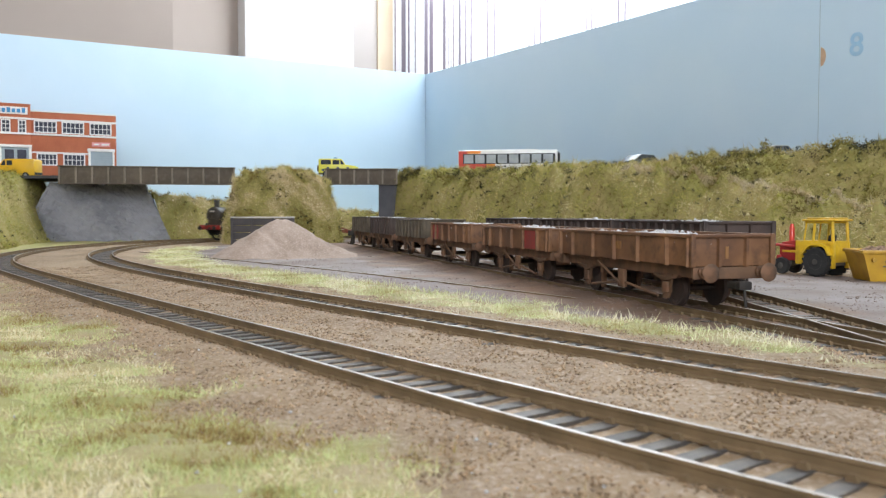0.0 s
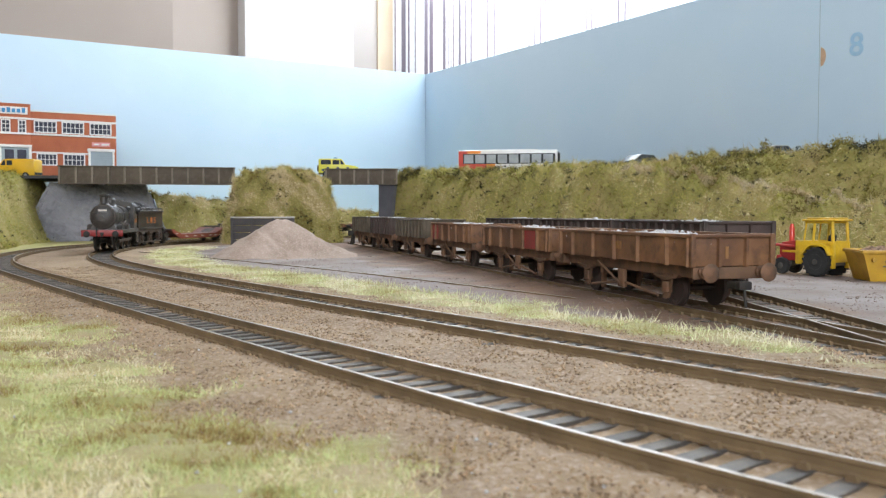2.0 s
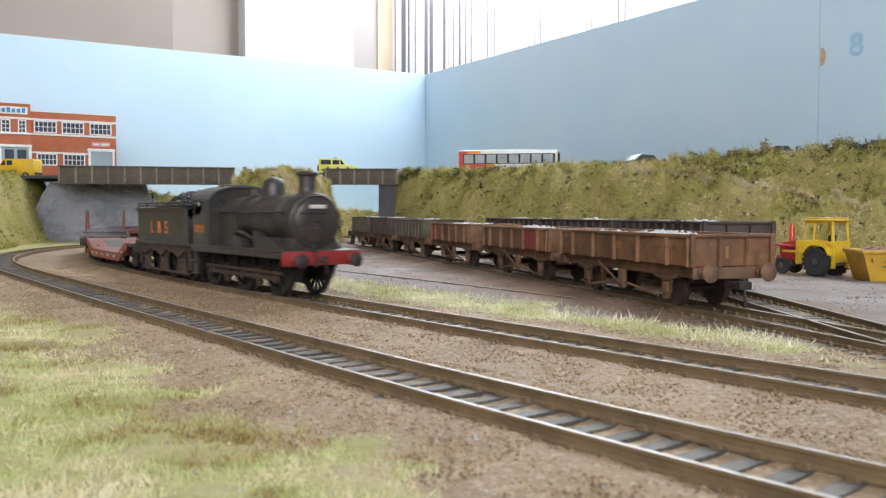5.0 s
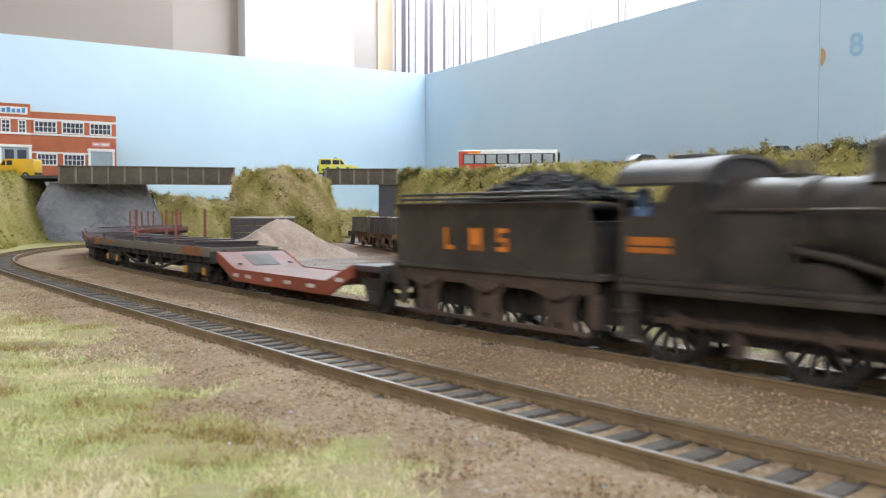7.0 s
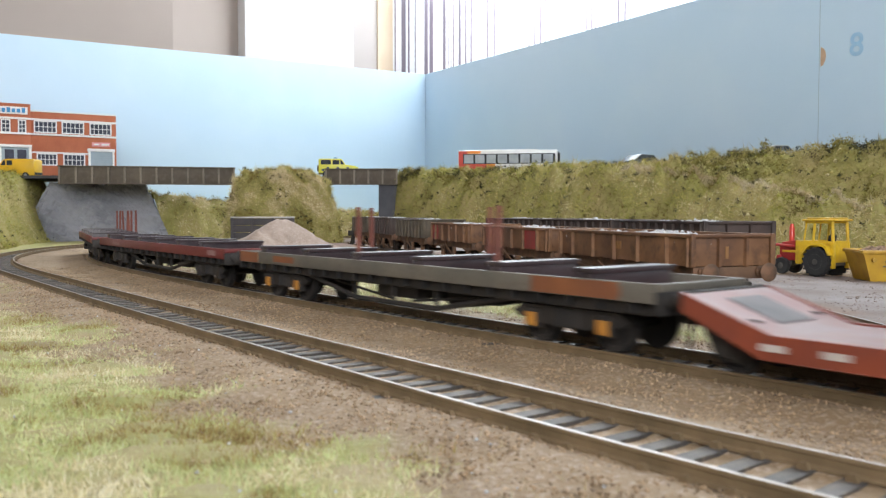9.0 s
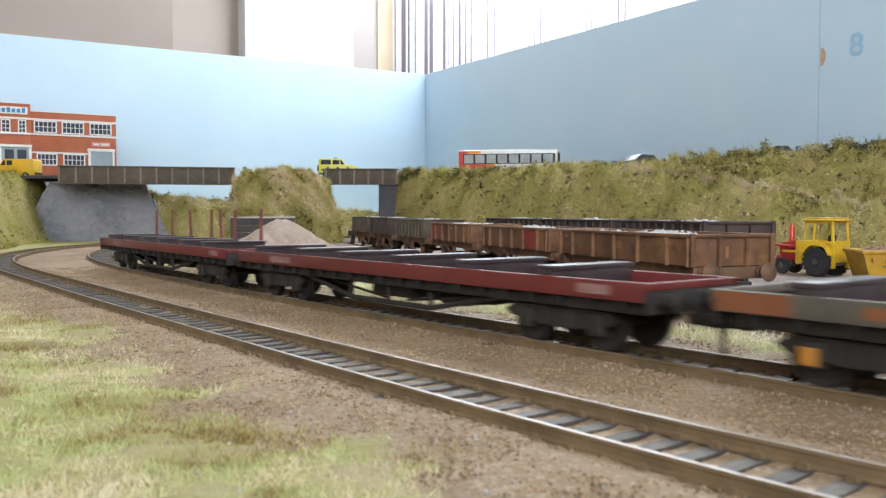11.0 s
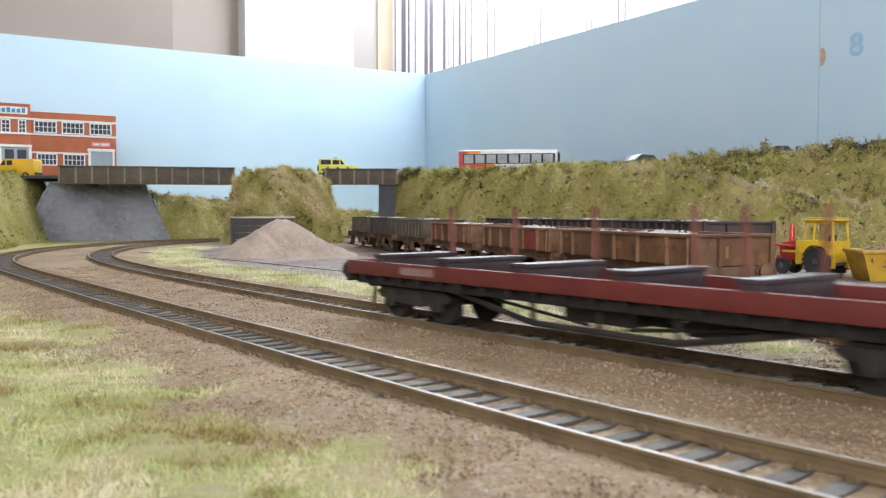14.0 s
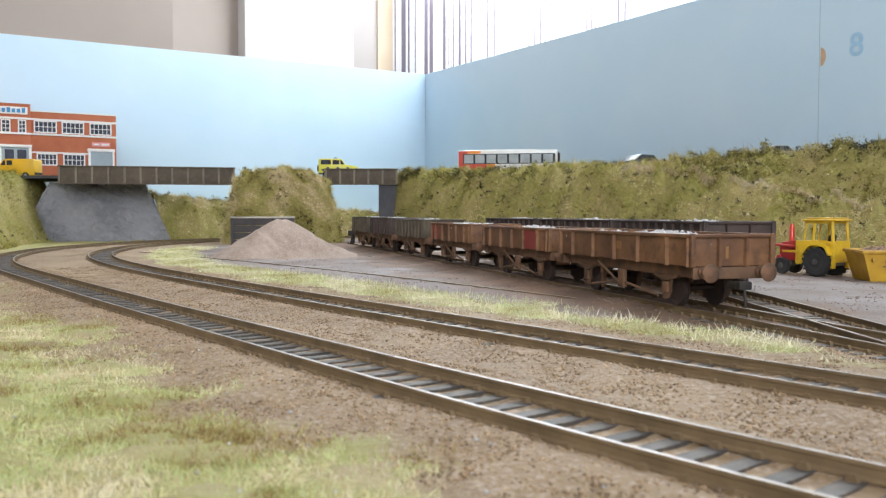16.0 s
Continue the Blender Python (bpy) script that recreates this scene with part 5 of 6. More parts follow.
def back_bank(s_, off):
    x, y, h = NEAR.at(s_, off + np.interp(s_, (1134, 1160), (34, 0)))
    top = np.interp(s_, (1040, 1077, 1105, 1131, 1160, 1185, 1240, 1320, 1400, 1560), (76, 74, 69, 62, 56, 52, 48, 42, 36, 24))
    return x, y, top * smooth(24, 66, off) + (cloud(x, y, 22) - 0.5) * 11 * smooth(28, 44, off)


bank("bank_back", "rough-grassed bank behind the curve", back_bank, np.arange(1135, 1561, 6.0), np.arange(22, 120, 4.0), 60000, 300, 51, fibre=M_GOLDTURF)


def left_bank(s_, off):
    x, y, h = NEAR.at(s_, off + np.interp(s_, (880, 1010, 1085), (0, 64, 112)))
    z = 82 * smooth(62, 106, off)
    return x, y, z + (cloud(x, y, 24) - 0.5) * 9 * smooth(66, 84, off)


bank("bank_left", "rough-grassed bank beside the bridge abutment", left_bank, np.arange(760, 1085, 6.0), np.arange(60, 250, 5.0), 60000, 260, 61)


# low leafy bushes along the crest of the long bank and on the knoll
def crest_bushes():
    g = np.random.default_rng(91)
    a = np.concatenate([g.uniform(-50, -10, 22), g.uniform(90, 130, 10), g.uniform(325, 420, 45), g.uniform(455, 640, 90), g.uniform(0, 330, 16)])
    d = np.where(a < 325, g.uniform(30, 42, len(a)), g.uniform(98, 112, len(a)))
    x, y, z = right_bank(a, d)
    c = np.stack([x, y, z + 1.5], 1)
    for k in range(3):
        sel = np.arange(len(c)) % 3 == k
        stuff("crest_bush", "low olive-brown leafy scrub along the bank top", "bush", [leaf_clumps(c[sel], np.tile(UP, (sel.sum(), 1)), (1.6, 4.2), 110, 92 + 7 * k, (0.8, 2.0))], (M_LEAF, M_UPPERTURF, M_LEAF)[k])


crest_bushes()


# ---------------------------------------------------------------- bridges and road
def girder(a, b, z0, z1, panels, label):
    a, b = Vector(a), Vector(b)
    d = b - a
    e = thing("bridge_girder", label, "bridge", put(a.x, a.y, 0, math.degrees(math.atan2(d.y, d.x))), group="plate girders of the road bridges")
    L = d.length
    s = Shape()
    s.box(0, L, 0, 2.4, z0, z1, 0.2)
    part("web_plate", s, M_GIRDER, e)
    s = Shape()
    s.box(-0.8, L + 0.8, -3.0, 4.4, z1 - 0.1, z1 + 1.3, 0.3)
    part("top_flange", s, M_GIRDER, e)
    s = Shape()
    s.box(-0.8, L + 0.8, -2.9, 4.0, z0 - 1.0, z0 + 0.1, 0.3)
    part("bottom_flange", s, M_GIRDER, e)
    for k in range(panels + 1):
        x = 1.2 + (L - 2.4) * k / panels
        s = Shape()
        s.prism([(x - 1.1, -2.7), (x + 1.1, -2.7), (x + 1.1, 0.05), (x - 1.1, 0.05)], z0, z1, "z")
        part("stiffener", s, M_GIRDERLIGHT, e)
    return e


M_GIRDERLIGHT = mat("girder_rib", (0.17, 0.14, 0.105), (0.23, 0.19, 0.15), 80, 0.7)
girder((-466, 1050), (-264, 1100), 72.5, 92.5, 11, "dark umber riveted plate girder of a road bridge")
girder((-148, 1086), (-57, 1089), 72.5, 90.5, 5, "short dark umber riveted plate girder of a road bridge")
s = Shape()
s.prism([(-620, 1090), (-468, 1056), (-262, 1106), (-148, 1090), (-52, 1094), (-20, 1180), (-150, 1165), (-330, 1138), (-470, 1160), (-620, 1200)], 78.5, 82, "z")
thing("road", "grey asphalt road deck over the bridges", "road", kind="structure", shape=s, material=mat("asphalt", (0.055, 0.055, 0.058), (0.08, 0.08, 0.08), 60, 0.9, bump=0.2))


def abutment():
    n, m = 230, 110
    lo0, lo1, hi0, hi1 = map(np.array, ((-522., 1050., -2.), (-354., 1128., -2.), (-490., 1080., 75.), (-391., 1136., 75.)))
    u, v = np.meshgrid(np.linspace(0, 1, n), np.linspace(0, 1, m))
    u, v = u.ravel()[:, None], v.ravel()[:, None]
    p = (lo0 * (1 - u) + lo1 * u) * (1 - v) + (hi0 * (1 - u) + hi1 * u) * v
    b = (cloud(p[:, 0] * 1.0 + p[:, 2] * 0.7, p[:, 2] * 1.2, 24) - 0.5) * 4.0
    # courses of stone under the plaster: sunk joints, each block a little in or out, worn flush in places
    course = p[:, 2] / 6.4 + 0.12 * np.sin(p[:, 0] / 17)
    row = np.floor(course)
    along = u[:, 0] * 11 + 0.5 * (row % 2) + 0.13 * np.sin(row * 2.3)
    joint = np.maximum(np.abs(course - row - 0.5), np.abs(along - np.floor(along) - 0.5)) > 0.43
    block = np.sin(row * 12.9898 + np.floor(along) * 78.233) * 43758.5453
    shown = smooth(0.38, 0.58, cloud(p[:, 0], p[:, 2] * 1.4, 40))
    b = b + shown * (1.5 * (block - np.floor(block)) - 1.3 * joint)
    nrm = np.array((0.40, -0.85, 0.33))
    p = p + b[:, None] * nrm
    i = np.arange(n * m).reshape(m, n)
    q = np.stack([i[:-1, :-1], i[:-1, 1:], i[1:, 1:], i[1:, :-1]], -1).reshape(-1, 4)
    back = p + np.array((-18, 60, 0))
    k = len(p)
    rim = np.concatenate([i[0, :], i[1:, -1], i[-1, ::-1][1:], i[::-1, 0][1:]])
    r = np.stack([rim[:-1], rim[1:], rim[1:] + k, rim[:-1] + k], 1)
    e = tagged(new("bridge_abutment", fast_mesh("bridge_abutment", np.concatenate([p, back]), np.concatenate([q, q + k, r]), M_CONCRETE, True)),
               "battered grey plaster bridge abutment wall with cracks", "bridge", kind="structure")
    return e


abutment()
s = Shape()
s.box(-81, -57, 1090, 1118, -2, 72, 0.8)
thing("bridge_pier", "dark grey bridge pier under the short girder", "bridge pier", kind="structure", shape=s, material=mat("pier_grey", (0.06, 0.06, 0.072), (0.09, 0.09, 0.10), 40, 0.85, bump=0.5))


# ---------------------------------------------------------------- brick factory behind the road
M_BRICK = mat("printed_brick", (0.40, 0.115, 0.055), (0.46, 0.14, 0.065), 60, 0.8, fine=(0.34, 0.10, 0.05), fine_scale=500, fine_amount=0.5, bump=0.1)
M_TRIM = mat("white_trim", (0.78, 0.77, 0.75), (0.72, 0.71, 0.69), 60, 0.7)
M_PANE = mat("dark_pane", (0.05, 0.055, 0.075), (0.09, 0.09, 0.12), 60, 0.15)
M_DOORGREY = mat("roller_door", (0.30, 0.36, 0.40), (0.34, 0.40, 0.44), 80, 0.5)
M_SIGNBLUE = mat("sign_blue", (0.04, 0.22, 0.45), (0.05, 0.25, 0.5), 90, 0.5)
M_SIGNPINK = mat("sign_pink", (0.65, 0.25, 0.25), (0.7, 0.35, 0.35), 90, 0.5)


def factory():
    """Low relief front: local x runs from its end to the left of the road, y out of the wall, z up from the road."""
    d = ALONG_LEFT
    e = thing("factory_building", "orange brick two-storey card factory with white window frames", "building", put(-463, 1230, 0, math.degrees(math.atan2(d.y, d.x))))

    def block(name, x0, x1, y0, y1, z0, z1, m, parent=e, label="", bevel=0.2):
        s = Shape()
        s.box(x0, x1, y0, y1, z0, z1, bevel)
        return part(name, s, m, parent, label)
    # y is positive towards the front
    front = block("front_wall", 0, 110, -22, 0, 80, 173, M_BRICK)
    tower = block("tower_wall", 110, 235, -24, 2.5, 80, 181, M_BRICK)
    block("parapet_coping", -0.6, 110, -23, 0.8, 173, 174.6, M_TRIM)
    block("parapet_coping", 109.6, 235.6, -25, 3.3, 181, 182.4, M_BRICK)
    for z in (161.5, 141.5):
        block("string_course", -0.5, 110, 0, 1.2, z, z + 2.6, M_TRIM)
        block("string_course", 110.0, 235, 2.5, 3.7, z, z + 2.6, M_TRIM)
    block("string_course", 37, 110, 0, 1.2, 117.4, 119.4, M_TRIM)

    def window(x0, x1, z0, z1, nx, nz, y):
        s = Shape()
        t = 1.0
        s.box(x0 - 0.6, x0 + t, y, y + 1.0, z0 - 0.6, z1 + 0.6).box(x1 - t, x1 + 0.6, y, y + 1.0, z0 - 0.6, z1 + 0.6)
        s.box(x0 + t, x1 - t, y, y + 1.0, z0 - 0.6, z0 + t).box(x0 + t, x1 - t, y, y + 1.0, z1 - t, z1 + 0.6)
        w = part("window", s, M_TRIM, e)
        block("pane", x0 + t, x1 - t, y + 0.1, y + 0.3, z0 + t, z1 - t, M_PANE, w, "", 0)
        for k in range(1, nx):
            x = x0 + (x1 - x0) * k / nx
            block("glazing_bar", x - 0.4, x + 0.4, y + 0.3, y + 0.8, z0 + t, z1 - t, M_TRIM, w, "", 0)
        for k in range(1, nz):
            z = z0 + (z1 - z0) * k / nz
            block("glazing_bar", x0 + t, x1 - t, y + 0.3, y + 0.75, z - 0.4, z + 0.4, M_TRIM, w, "", 0)
    for x0, x1 in ((6.9, 34.7), (42.9, 70.6), (77.8, 105.4)):
        window(x0, x1, 145.5, 161, 5, 2, 0)
    for x0, x1 in ((42.2, 69.2), (77.8, 102.5)):
        window(x0, x1, 101.5, 117, 5, 2, 0)
    for x0, x1 in ((116, 125), (135, 145.5), (158, 168), (180, 190), (204, 214)):
        window(x0, x1, 143.5, 160.5, 2, 3, 2.5)
    # roller door
    block("door_surround", 34.6, 37.6, 0, 2.4, 82, 122, M_TRIM)
    block("door_surround", 3.2, 5.6, 0, 2.4, 82, 122, M_TRIM)
    block("door_lintel", 2.4, 38.6, 0, 2.8, 122, 126, M_TRIM)
    rd = block("roller_door", 5.6, 34.6, 0, 0.6, 82, 122, M_DOORGREY, e, "grey roller shutter door")
    for k in range(12):
        block("slat", 5.6, 34.6, 0.6, 0.9, 83 + k * 3.2, 85.2 + k * 3.2, M_DOORGREY, rd, "", 0)
    sg = block("sign", 8.3, 32.5, 0, 0.8, 129, 135, M_SIGNPINK, e, "small pink sign with writing as plain bars")
    for k in range(2):
        block("writing", 10 + k * 13, 20 + k * 10, 0.8, 1.0, 131, 133, M_TRIM, sg, "", 0)
    # name board on the tower
    nb = block("name_board", 113.5, 190, 2.5, 3.6, 168.2, 178, M_TRIM, e, "white name board with the name as plain blue bars")
    for k in range(7):
        block("writing", 116.5 + k * 6.0, 120.8 + k * 6.0, 3.6, 3.9, 170.2, 175.4 if k % 3 else 176.6, M_SIGNBLUE, nb, "", 0)
    # entrance
    for x in (109.5, 146, 180):
        block("entrance_post", x, x + 3.4, 2.5, 5.2, 82, 124, M_TRIM)
    block("entrance_lintel", 109.0, 184, 2.5, 5.6, 124, 127.6, M_TRIM)
    dr = block("entrance_door", 113, 180, 2.5, 3.2, 82, 124, M_DOORGREY, e, "glazed grey entrance doors")
    for x in (116, 131, 150, 165):
        block("door_pane", x, x + 11, 3.2, 3.6, 86, 121, M_PANE, dr, "", 0)
    return e


factory()


# ---------------------------------------------------------------- road vehicles
def paint(name, c, rough=0.35):
    return mat(name, c, tuple(v * 0.88 for v in c), 60, rough, coat=0.3)


M_TYRE = mat("tyre_rubber", (0.018, 0.018, 0.019), (0.03, 0.03, 0.03), 200, 0.8)
M_HUB = mat("wheel_hub", (0.3, 0.3, 0.3), (0.2, 0.2, 0.2), 200, 0.4, metal=0.6)
M_WINDOW = mat("tinted_glass", (0.03, 0.035, 0.04), (0.05, 0.055, 0.06), 50, 0.08)


def road_wheel(parent, x, y, r, w):
    s = Shape()
    s.spin([(r * 0.6, -w / 2), (r * 0.93, -w / 2), (r, -w / 4), (r, w / 4), (r * 0.93, w / 2), (r * 0.6, w / 2)], (0, 0, 0), "y", 20)
    ob = part("wheel", s, M_TYRE, parent)
    ob.matrix_basis = put(x, y, r)
    s = Shape()
    s.spin([(r * 0.55, -w * 0.55), (r * 0.55, w * 0.55)], (0, 0, 0), "y", 16)
    part("rim", s, M_HUB, ob)


def car(name, label, at, body_pts, glass_pts, width, colour, wheels, r, extra=None):
    e = thing(name, label, "vehicle", at)
    s = Shape()
    s.prism(body_pts, -width / 2, width / 2)
    bmesh.ops.bevel(s.bm, geom=list(s.bm.edges), offset=0.7, segments=2, affect="EDGES", profile=0.5)
    body = part("body", s, colour, e)
    for k, g in enumerate(glass_pts):
        for sg in (-1, 1):
            s = Shape()
            y = sg * (width / 2 + 0.02)
            s.prism(g, y - 0.15, y + 0.15)
            part("side_window", s, M_WINDOW, body)
    for x in wheels:
        for sg in (-1, 1):
            road_wheel(e, x, sg * (width / 2 - 0.8), r, 2.4)
    if extra:
        extra(e, body)
    return e


def van_bits(e, b):
    s = Shape()
    s.box(-29.6, -28.6, -10, 10, 5, 8, 0.2)
    part("bumper", s, M_TYRE, e)
    for y in (-8, 8):
        s = Shape()
        s.spin([(1.4, 0), (1.2, 0.5), (0.4, 0.7)], (29.0, y, 9), "x", 12)
        part("headlight", s, M_TRIM, b)


M_VANYELLOW = paint("van_yellow", (0.72, 0.42, 0.015))
car("van", "bright yellow model van parked on the road", put(-534, 1082, 78.5, 180),
    [(-29, 4), (-29, 23), (-27.5, 24.5), (6, 24.5), (10, 23.5), (15, 16.5), (27, 14.8), (29, 13), (29, 4)],
    [[(6.5, 22.6), (8.5, 22.6), (13, 16.6), (6.5, 16.6)], [(-2, 22.6), (5, 22.6), (5, 16.6), (-2, 16.6)]], 22, M_VANYELLOW, (-18, 18), 4.2, van_bits)

M_JEEPYELLOW = paint("high_visibility_yellow", (0.72, 0.66, 0.06))
M_NAVY = paint("navy_check", (0.03, 0.05, 0.12))


def jeep_bits(e, b):
    for sg in (-1, 1):
        for k in range(7):
            s = Shape()
            x = -22 + k * 6.4
            z = 11.5 if k % 2 else 9.0
            s.box(x, x + 3.2, sg * 12.04 - 0.12, sg * 12.04 + 0.12, z, z + 2.5)
            part("check_marking", s, M_NAVY, b)
    s = Shape()
    s.box(-6, -2, -7, 7, 25.2, 27, 0.4)
    part("light_bar", s, M_SIGNBLUE, e, "blue roof light bar")
    s = Shape()
    s.spin([(4, 0), (4, 2)], (-28, 2, 13), "x", 18)
    part("spare_wheel", s, M_TYRE, e)
    s = Shape()
    s.prism([(-26, 5), (-26, 6.5), (26, 6.5), (26, 5)], -12.3, 12.3)
    part("sill", s, M_TYRE, e)


car("police_car", "yellow and navy chequered off-road emergency car", put(-138, 1145, 82, 8),
    [(-26, 5), (-26, 23.5), (-24.5, 25), (4, 25), (9, 17.5), (22, 15.8), (25.5, 14), (25.5, 5)],
    [[(2.2, 23.4), (3.6, 23.4), (7.4, 17.6), (2.2, 17.6)], [(-8, 23.4), (1, 23.4), (1, 17.4), (-8, 17.4)], [(-23, 23.4), (-10, 23.4), (-10, 17.4), (-23, 17.4)]], 24, M_JEEPYELLOW, (-16, 16), 5.0, jeep_bits)

for x, y, rz, c, lb in ((205, 912, 205, (0.035, 0.045, 0.06), "dark blue-grey model hatchback behind the bank top"),
                        (335, 870, 20, (0.30, 0.31, 0.33), "silver-grey model saloon behind the bank top"),
                        (415, 800, 20, (0.02, 0.022, 0.03), "black model saloon behind the bank top")):
    car("parked_car", lb, put(x, y, 78.5 if x < 300 else 84.5, rz),
        [(-27, 3), (-27.5, 10), (-24, 12.2), (-18, 13), (-12, 18.4), (4, 18.8), (13, 12.6), (25, 10.6), (27, 8), (27, 3)],
        [[(-15, 13.4), (-11, 17.4), (-3, 17.8), (-3, 13.2)], [(-2, 13.2), (-2, 17.8), (3.6, 17.8), (10.6, 13.0)]], 22, paint("car_paint", c), (-16.5, 16.5), 4.0)


def bus():
    e = thing("bus", "white single-decker model bus with red and orange rear", "bus", put(89, 1177, 83.0, -10.5))
    W = 32.0
    M_BUSWHITE, M_BUSRED, M_BUSORANGE = paint("bus_white", (0.75, 0.75, 0.74)), paint("bus_red", (0.58, 0.05, 0.03)), paint("bus_orange", (0.80, 0.25, 0.02))
    s = Shape()
    s.box(-67, 67, -W / 2, W / 2, 4, 37.5, 1.6)
    body = part("body", s, M_BUSWHITE, e)
    for sg in (-1, 1):
        y = sg * (W / 2 + 0.05)
        for name, x0, x1, z0, z1, m in (("red_panel", -66, -28, 5, 19, M_BUSRED), ("orange_panel", -28, -16, 5, 19, M_BUSORANGE), ("red_pillar", -66, -54, 19, 33, M_BUSRED),
                                        ("orange_band", -54, -36, 33, 36.6, M_BUSORANGE), ("red_band", -66, -54, 33, 36.4, M_BUSRED)):
            s = Shape()
            s.box(x0, x1, y - 0.15, y + 0.15, z0, z1)
            part(name, s, m, body)
        s = Shape()
        s.box(-60, 64, y - 0.2, y + 0.2, 19.0, 32.6)
        part("window_band", s, M_WINDOW, body, "dark bus window band")
        for k in range(8):
            s = Shape()
            x = -58.5 + k * 15.2
            s.box(x, x + 12.6, y - 0.35, y + 0.35, 20.0, 31.6)
            part("window_pane", s, M_BUSPANE, body)
    s = Shape()
    s.box(66.7, 67.4, -14, 14, 15, 35, 0.2)
    part("windscreen", s, M_WINDOW, body)
    s = Shape()
    s.box(67.2, 70, -15.5, -13.5, 20, 33, 0.4)
    part("mirror", s, M_TYRE, e)
    s = Shape()
    s.box(-60, 40, -10, 10, 37.4, 38.6, 0.4)
    part("roof_pod", s, M_BUSWHITE, e)
    for x in (-40, 36):
        for sg in (-1, 1):
            road_wheel(e, x, sg * 14.6, 6.4, 3.2)
    return e


M_BUSPANE = mat("bus_pane", (0.42, 0.46, 0.50), (0.30, 0.33, 0.36), 70, 0.1)
bus()

# ---------------------------------------------------------------- yard: tractor and skip
M_PLANT = mat("plant_yellow", (0.72, 0.47, 0.02), (0.60, 0.37, 0.02), 90, 0.45, fine=(0.38, 0.23, 0.04), fine_scale=260, fine_amount=0.4)
M_PLANTRED = mat("plant_red", (0.42, 0.03, 0.025), (0.34, 0.03, 0.03), 90, 0.5)
M_RUBBLE = mat("rubble", (0.30, 0.19, 0.12), (0.38, 0.27, 0.2), 90, 0.9, island=0.45)


def tractor():
    e = thing("tractor", "yellow cabbed tractor with red front on the yard", "tractor", put(216, 486.5, 0.4, 122))

    def bevelled(name, outline, y0, y1, m, label="", parent=e, r=0.4):
        s = Shape()
        s.prism(outline, y0, y1)
        bmesh.ops.bevel(s.bm, geom=list(s.bm.edges), offset=r, segments=2, affect="EDGES", profile=0.5)
        return part(name, s, m, parent, label)
    bevelled("body", [(-8.5, 6), (-8.5, 15), (5, 15), (14.5, 12), (14.5, 6)], -5.2, 5.2, M_TYREGREY, "dark chassis under the cab")
    for y in (-1, 1):
        y0, y1 = sorted((y * 5.4, y * 7.6))
        bevelled("front_panel", [(6.2, 6.4), (14.6, 6.4), (14.6, 20), (4.0, 20), (4.0, 18.6), (9.2, 14.5)], y0, y1, M_PLANT)
        bevelled("rear_panel", [(-9.6, 4.6), (-7.4, 4.6), (-7.4, 17), (-4, 18.4), (-9.6, 19.6)], y0, y1, M_PLANT)
        arch = [(9.2, 12.5), (5.6, 17.4), (3.0, 18.6), (-3.4, 18.6), (-6.4, 17.0), (-8.6, 12.0)]
        inner = [(-7.6, 12.0), (-5.6, 16.0), (-3.0, 17.3), (2.6, 17.3), (4.8, 16.2), (8.2, 12.0)]
        y2, y3 = sorted((y * 5.4, y * 10.6))
        s = Shape()
        s.prism(arch + inner, y2, y3)
        part("mudguard", s, M_PLANT, e)
        for x0, x1, r in ((3.8, 2.8, 0.75), (-8.6, -7.8, 0.9), (9.6, 8.2, 0.5)):
            s = Shape()
            s.rod((x0, y * 6.8, 18.5), (x1, y * 6.6, 31.0), r, seg=8)
            part("cab_pillar", s, M_PLANT, e)
        s = Shape()
        s.box(-9, 10, y * 6.8 - 0.5, y * 6.8 + 0.5, 18.4, 19.8, 0.2).box(-8.6, 9, y * 6.6 - 0.5, y * 6.6 + 0.5, 29.6, 30.8, 0.2)
        part("window_rail", s, M_PLANT, e)
        w_ = Shape()
        r, w = 8.0, 5.0
        w_.spin([(r * 0.55, -w / 2), (r * 0.9, -w / 2), (r, -w / 3), (r, w / 3), (r * 0.9, w / 2), (r * 0.55, w / 2)], (0, 0, 0), "y", 26)
        ob = part("rear_wheel", w_, M_TYRE, e)
        ob.matrix_basis = put(0, y * 8.0, 8.2)
        lug = Shape()
        lug.box(-0.6, 0.6, -w / 2, w / 2, r - 0.4, r + 0.35, 0.1)
        lug_mesh = lug.mesh("tread_lug", M_TYRE)
        for k in range(18):
            part("tread_lug", lug_mesh, None, ob).matrix_basis = Matrix.Rotation(2 * math.pi * k / 18, 4, "Y")
        w_ = Shape()
        w_.spin([(0.4, -2.9), (1.5, -2.9), (1.8, -2.2), (3.6, -2.0), (4.4, -2.55), (4.4, 2.55), (3.6, 2.0), (1.8, 2.2), (1.5, 2.9), (0.4, 2.9)], (0, 0, 0), "y", 18)
        part("rim", w_, M_TYRERIM, ob)
        w_ = Shape()
        w_.spin([(2.4, -1.5), (4.6, -1.5), (4.9, 0), (4.6, 1.5), (2.4, 1.5)], (0, 0, 0), "y", 20)
        ob = part("front_wheel", w_, M_TYRE, e)
        ob.matrix_basis = put(24.5, y * 6.0, 4.9)
        w_ = Shape()
        w_.spin([(0.4, -1.8), (1.2, -1.8), (2.5, -1.2), (2.5, 1.2), (1.2, 1.8), (0.4, 1.8)], (0, 0, 0), "y", 14)
        part("rim", w_, M_TYRERIM, ob)
    bevelled("rear_wall", [(-9.6, 8), (-8.6, 8), (-8.6, 20), (-9.6, 20)], -5.3, 5.3, M_PLANT, r=0.2)
    bevelled("dashboard", [(9, 19.8), (14.4, 19.8), (14.4, 12), (9, 12)], -5.3, 5.3, M_PLANT, r=0.3)
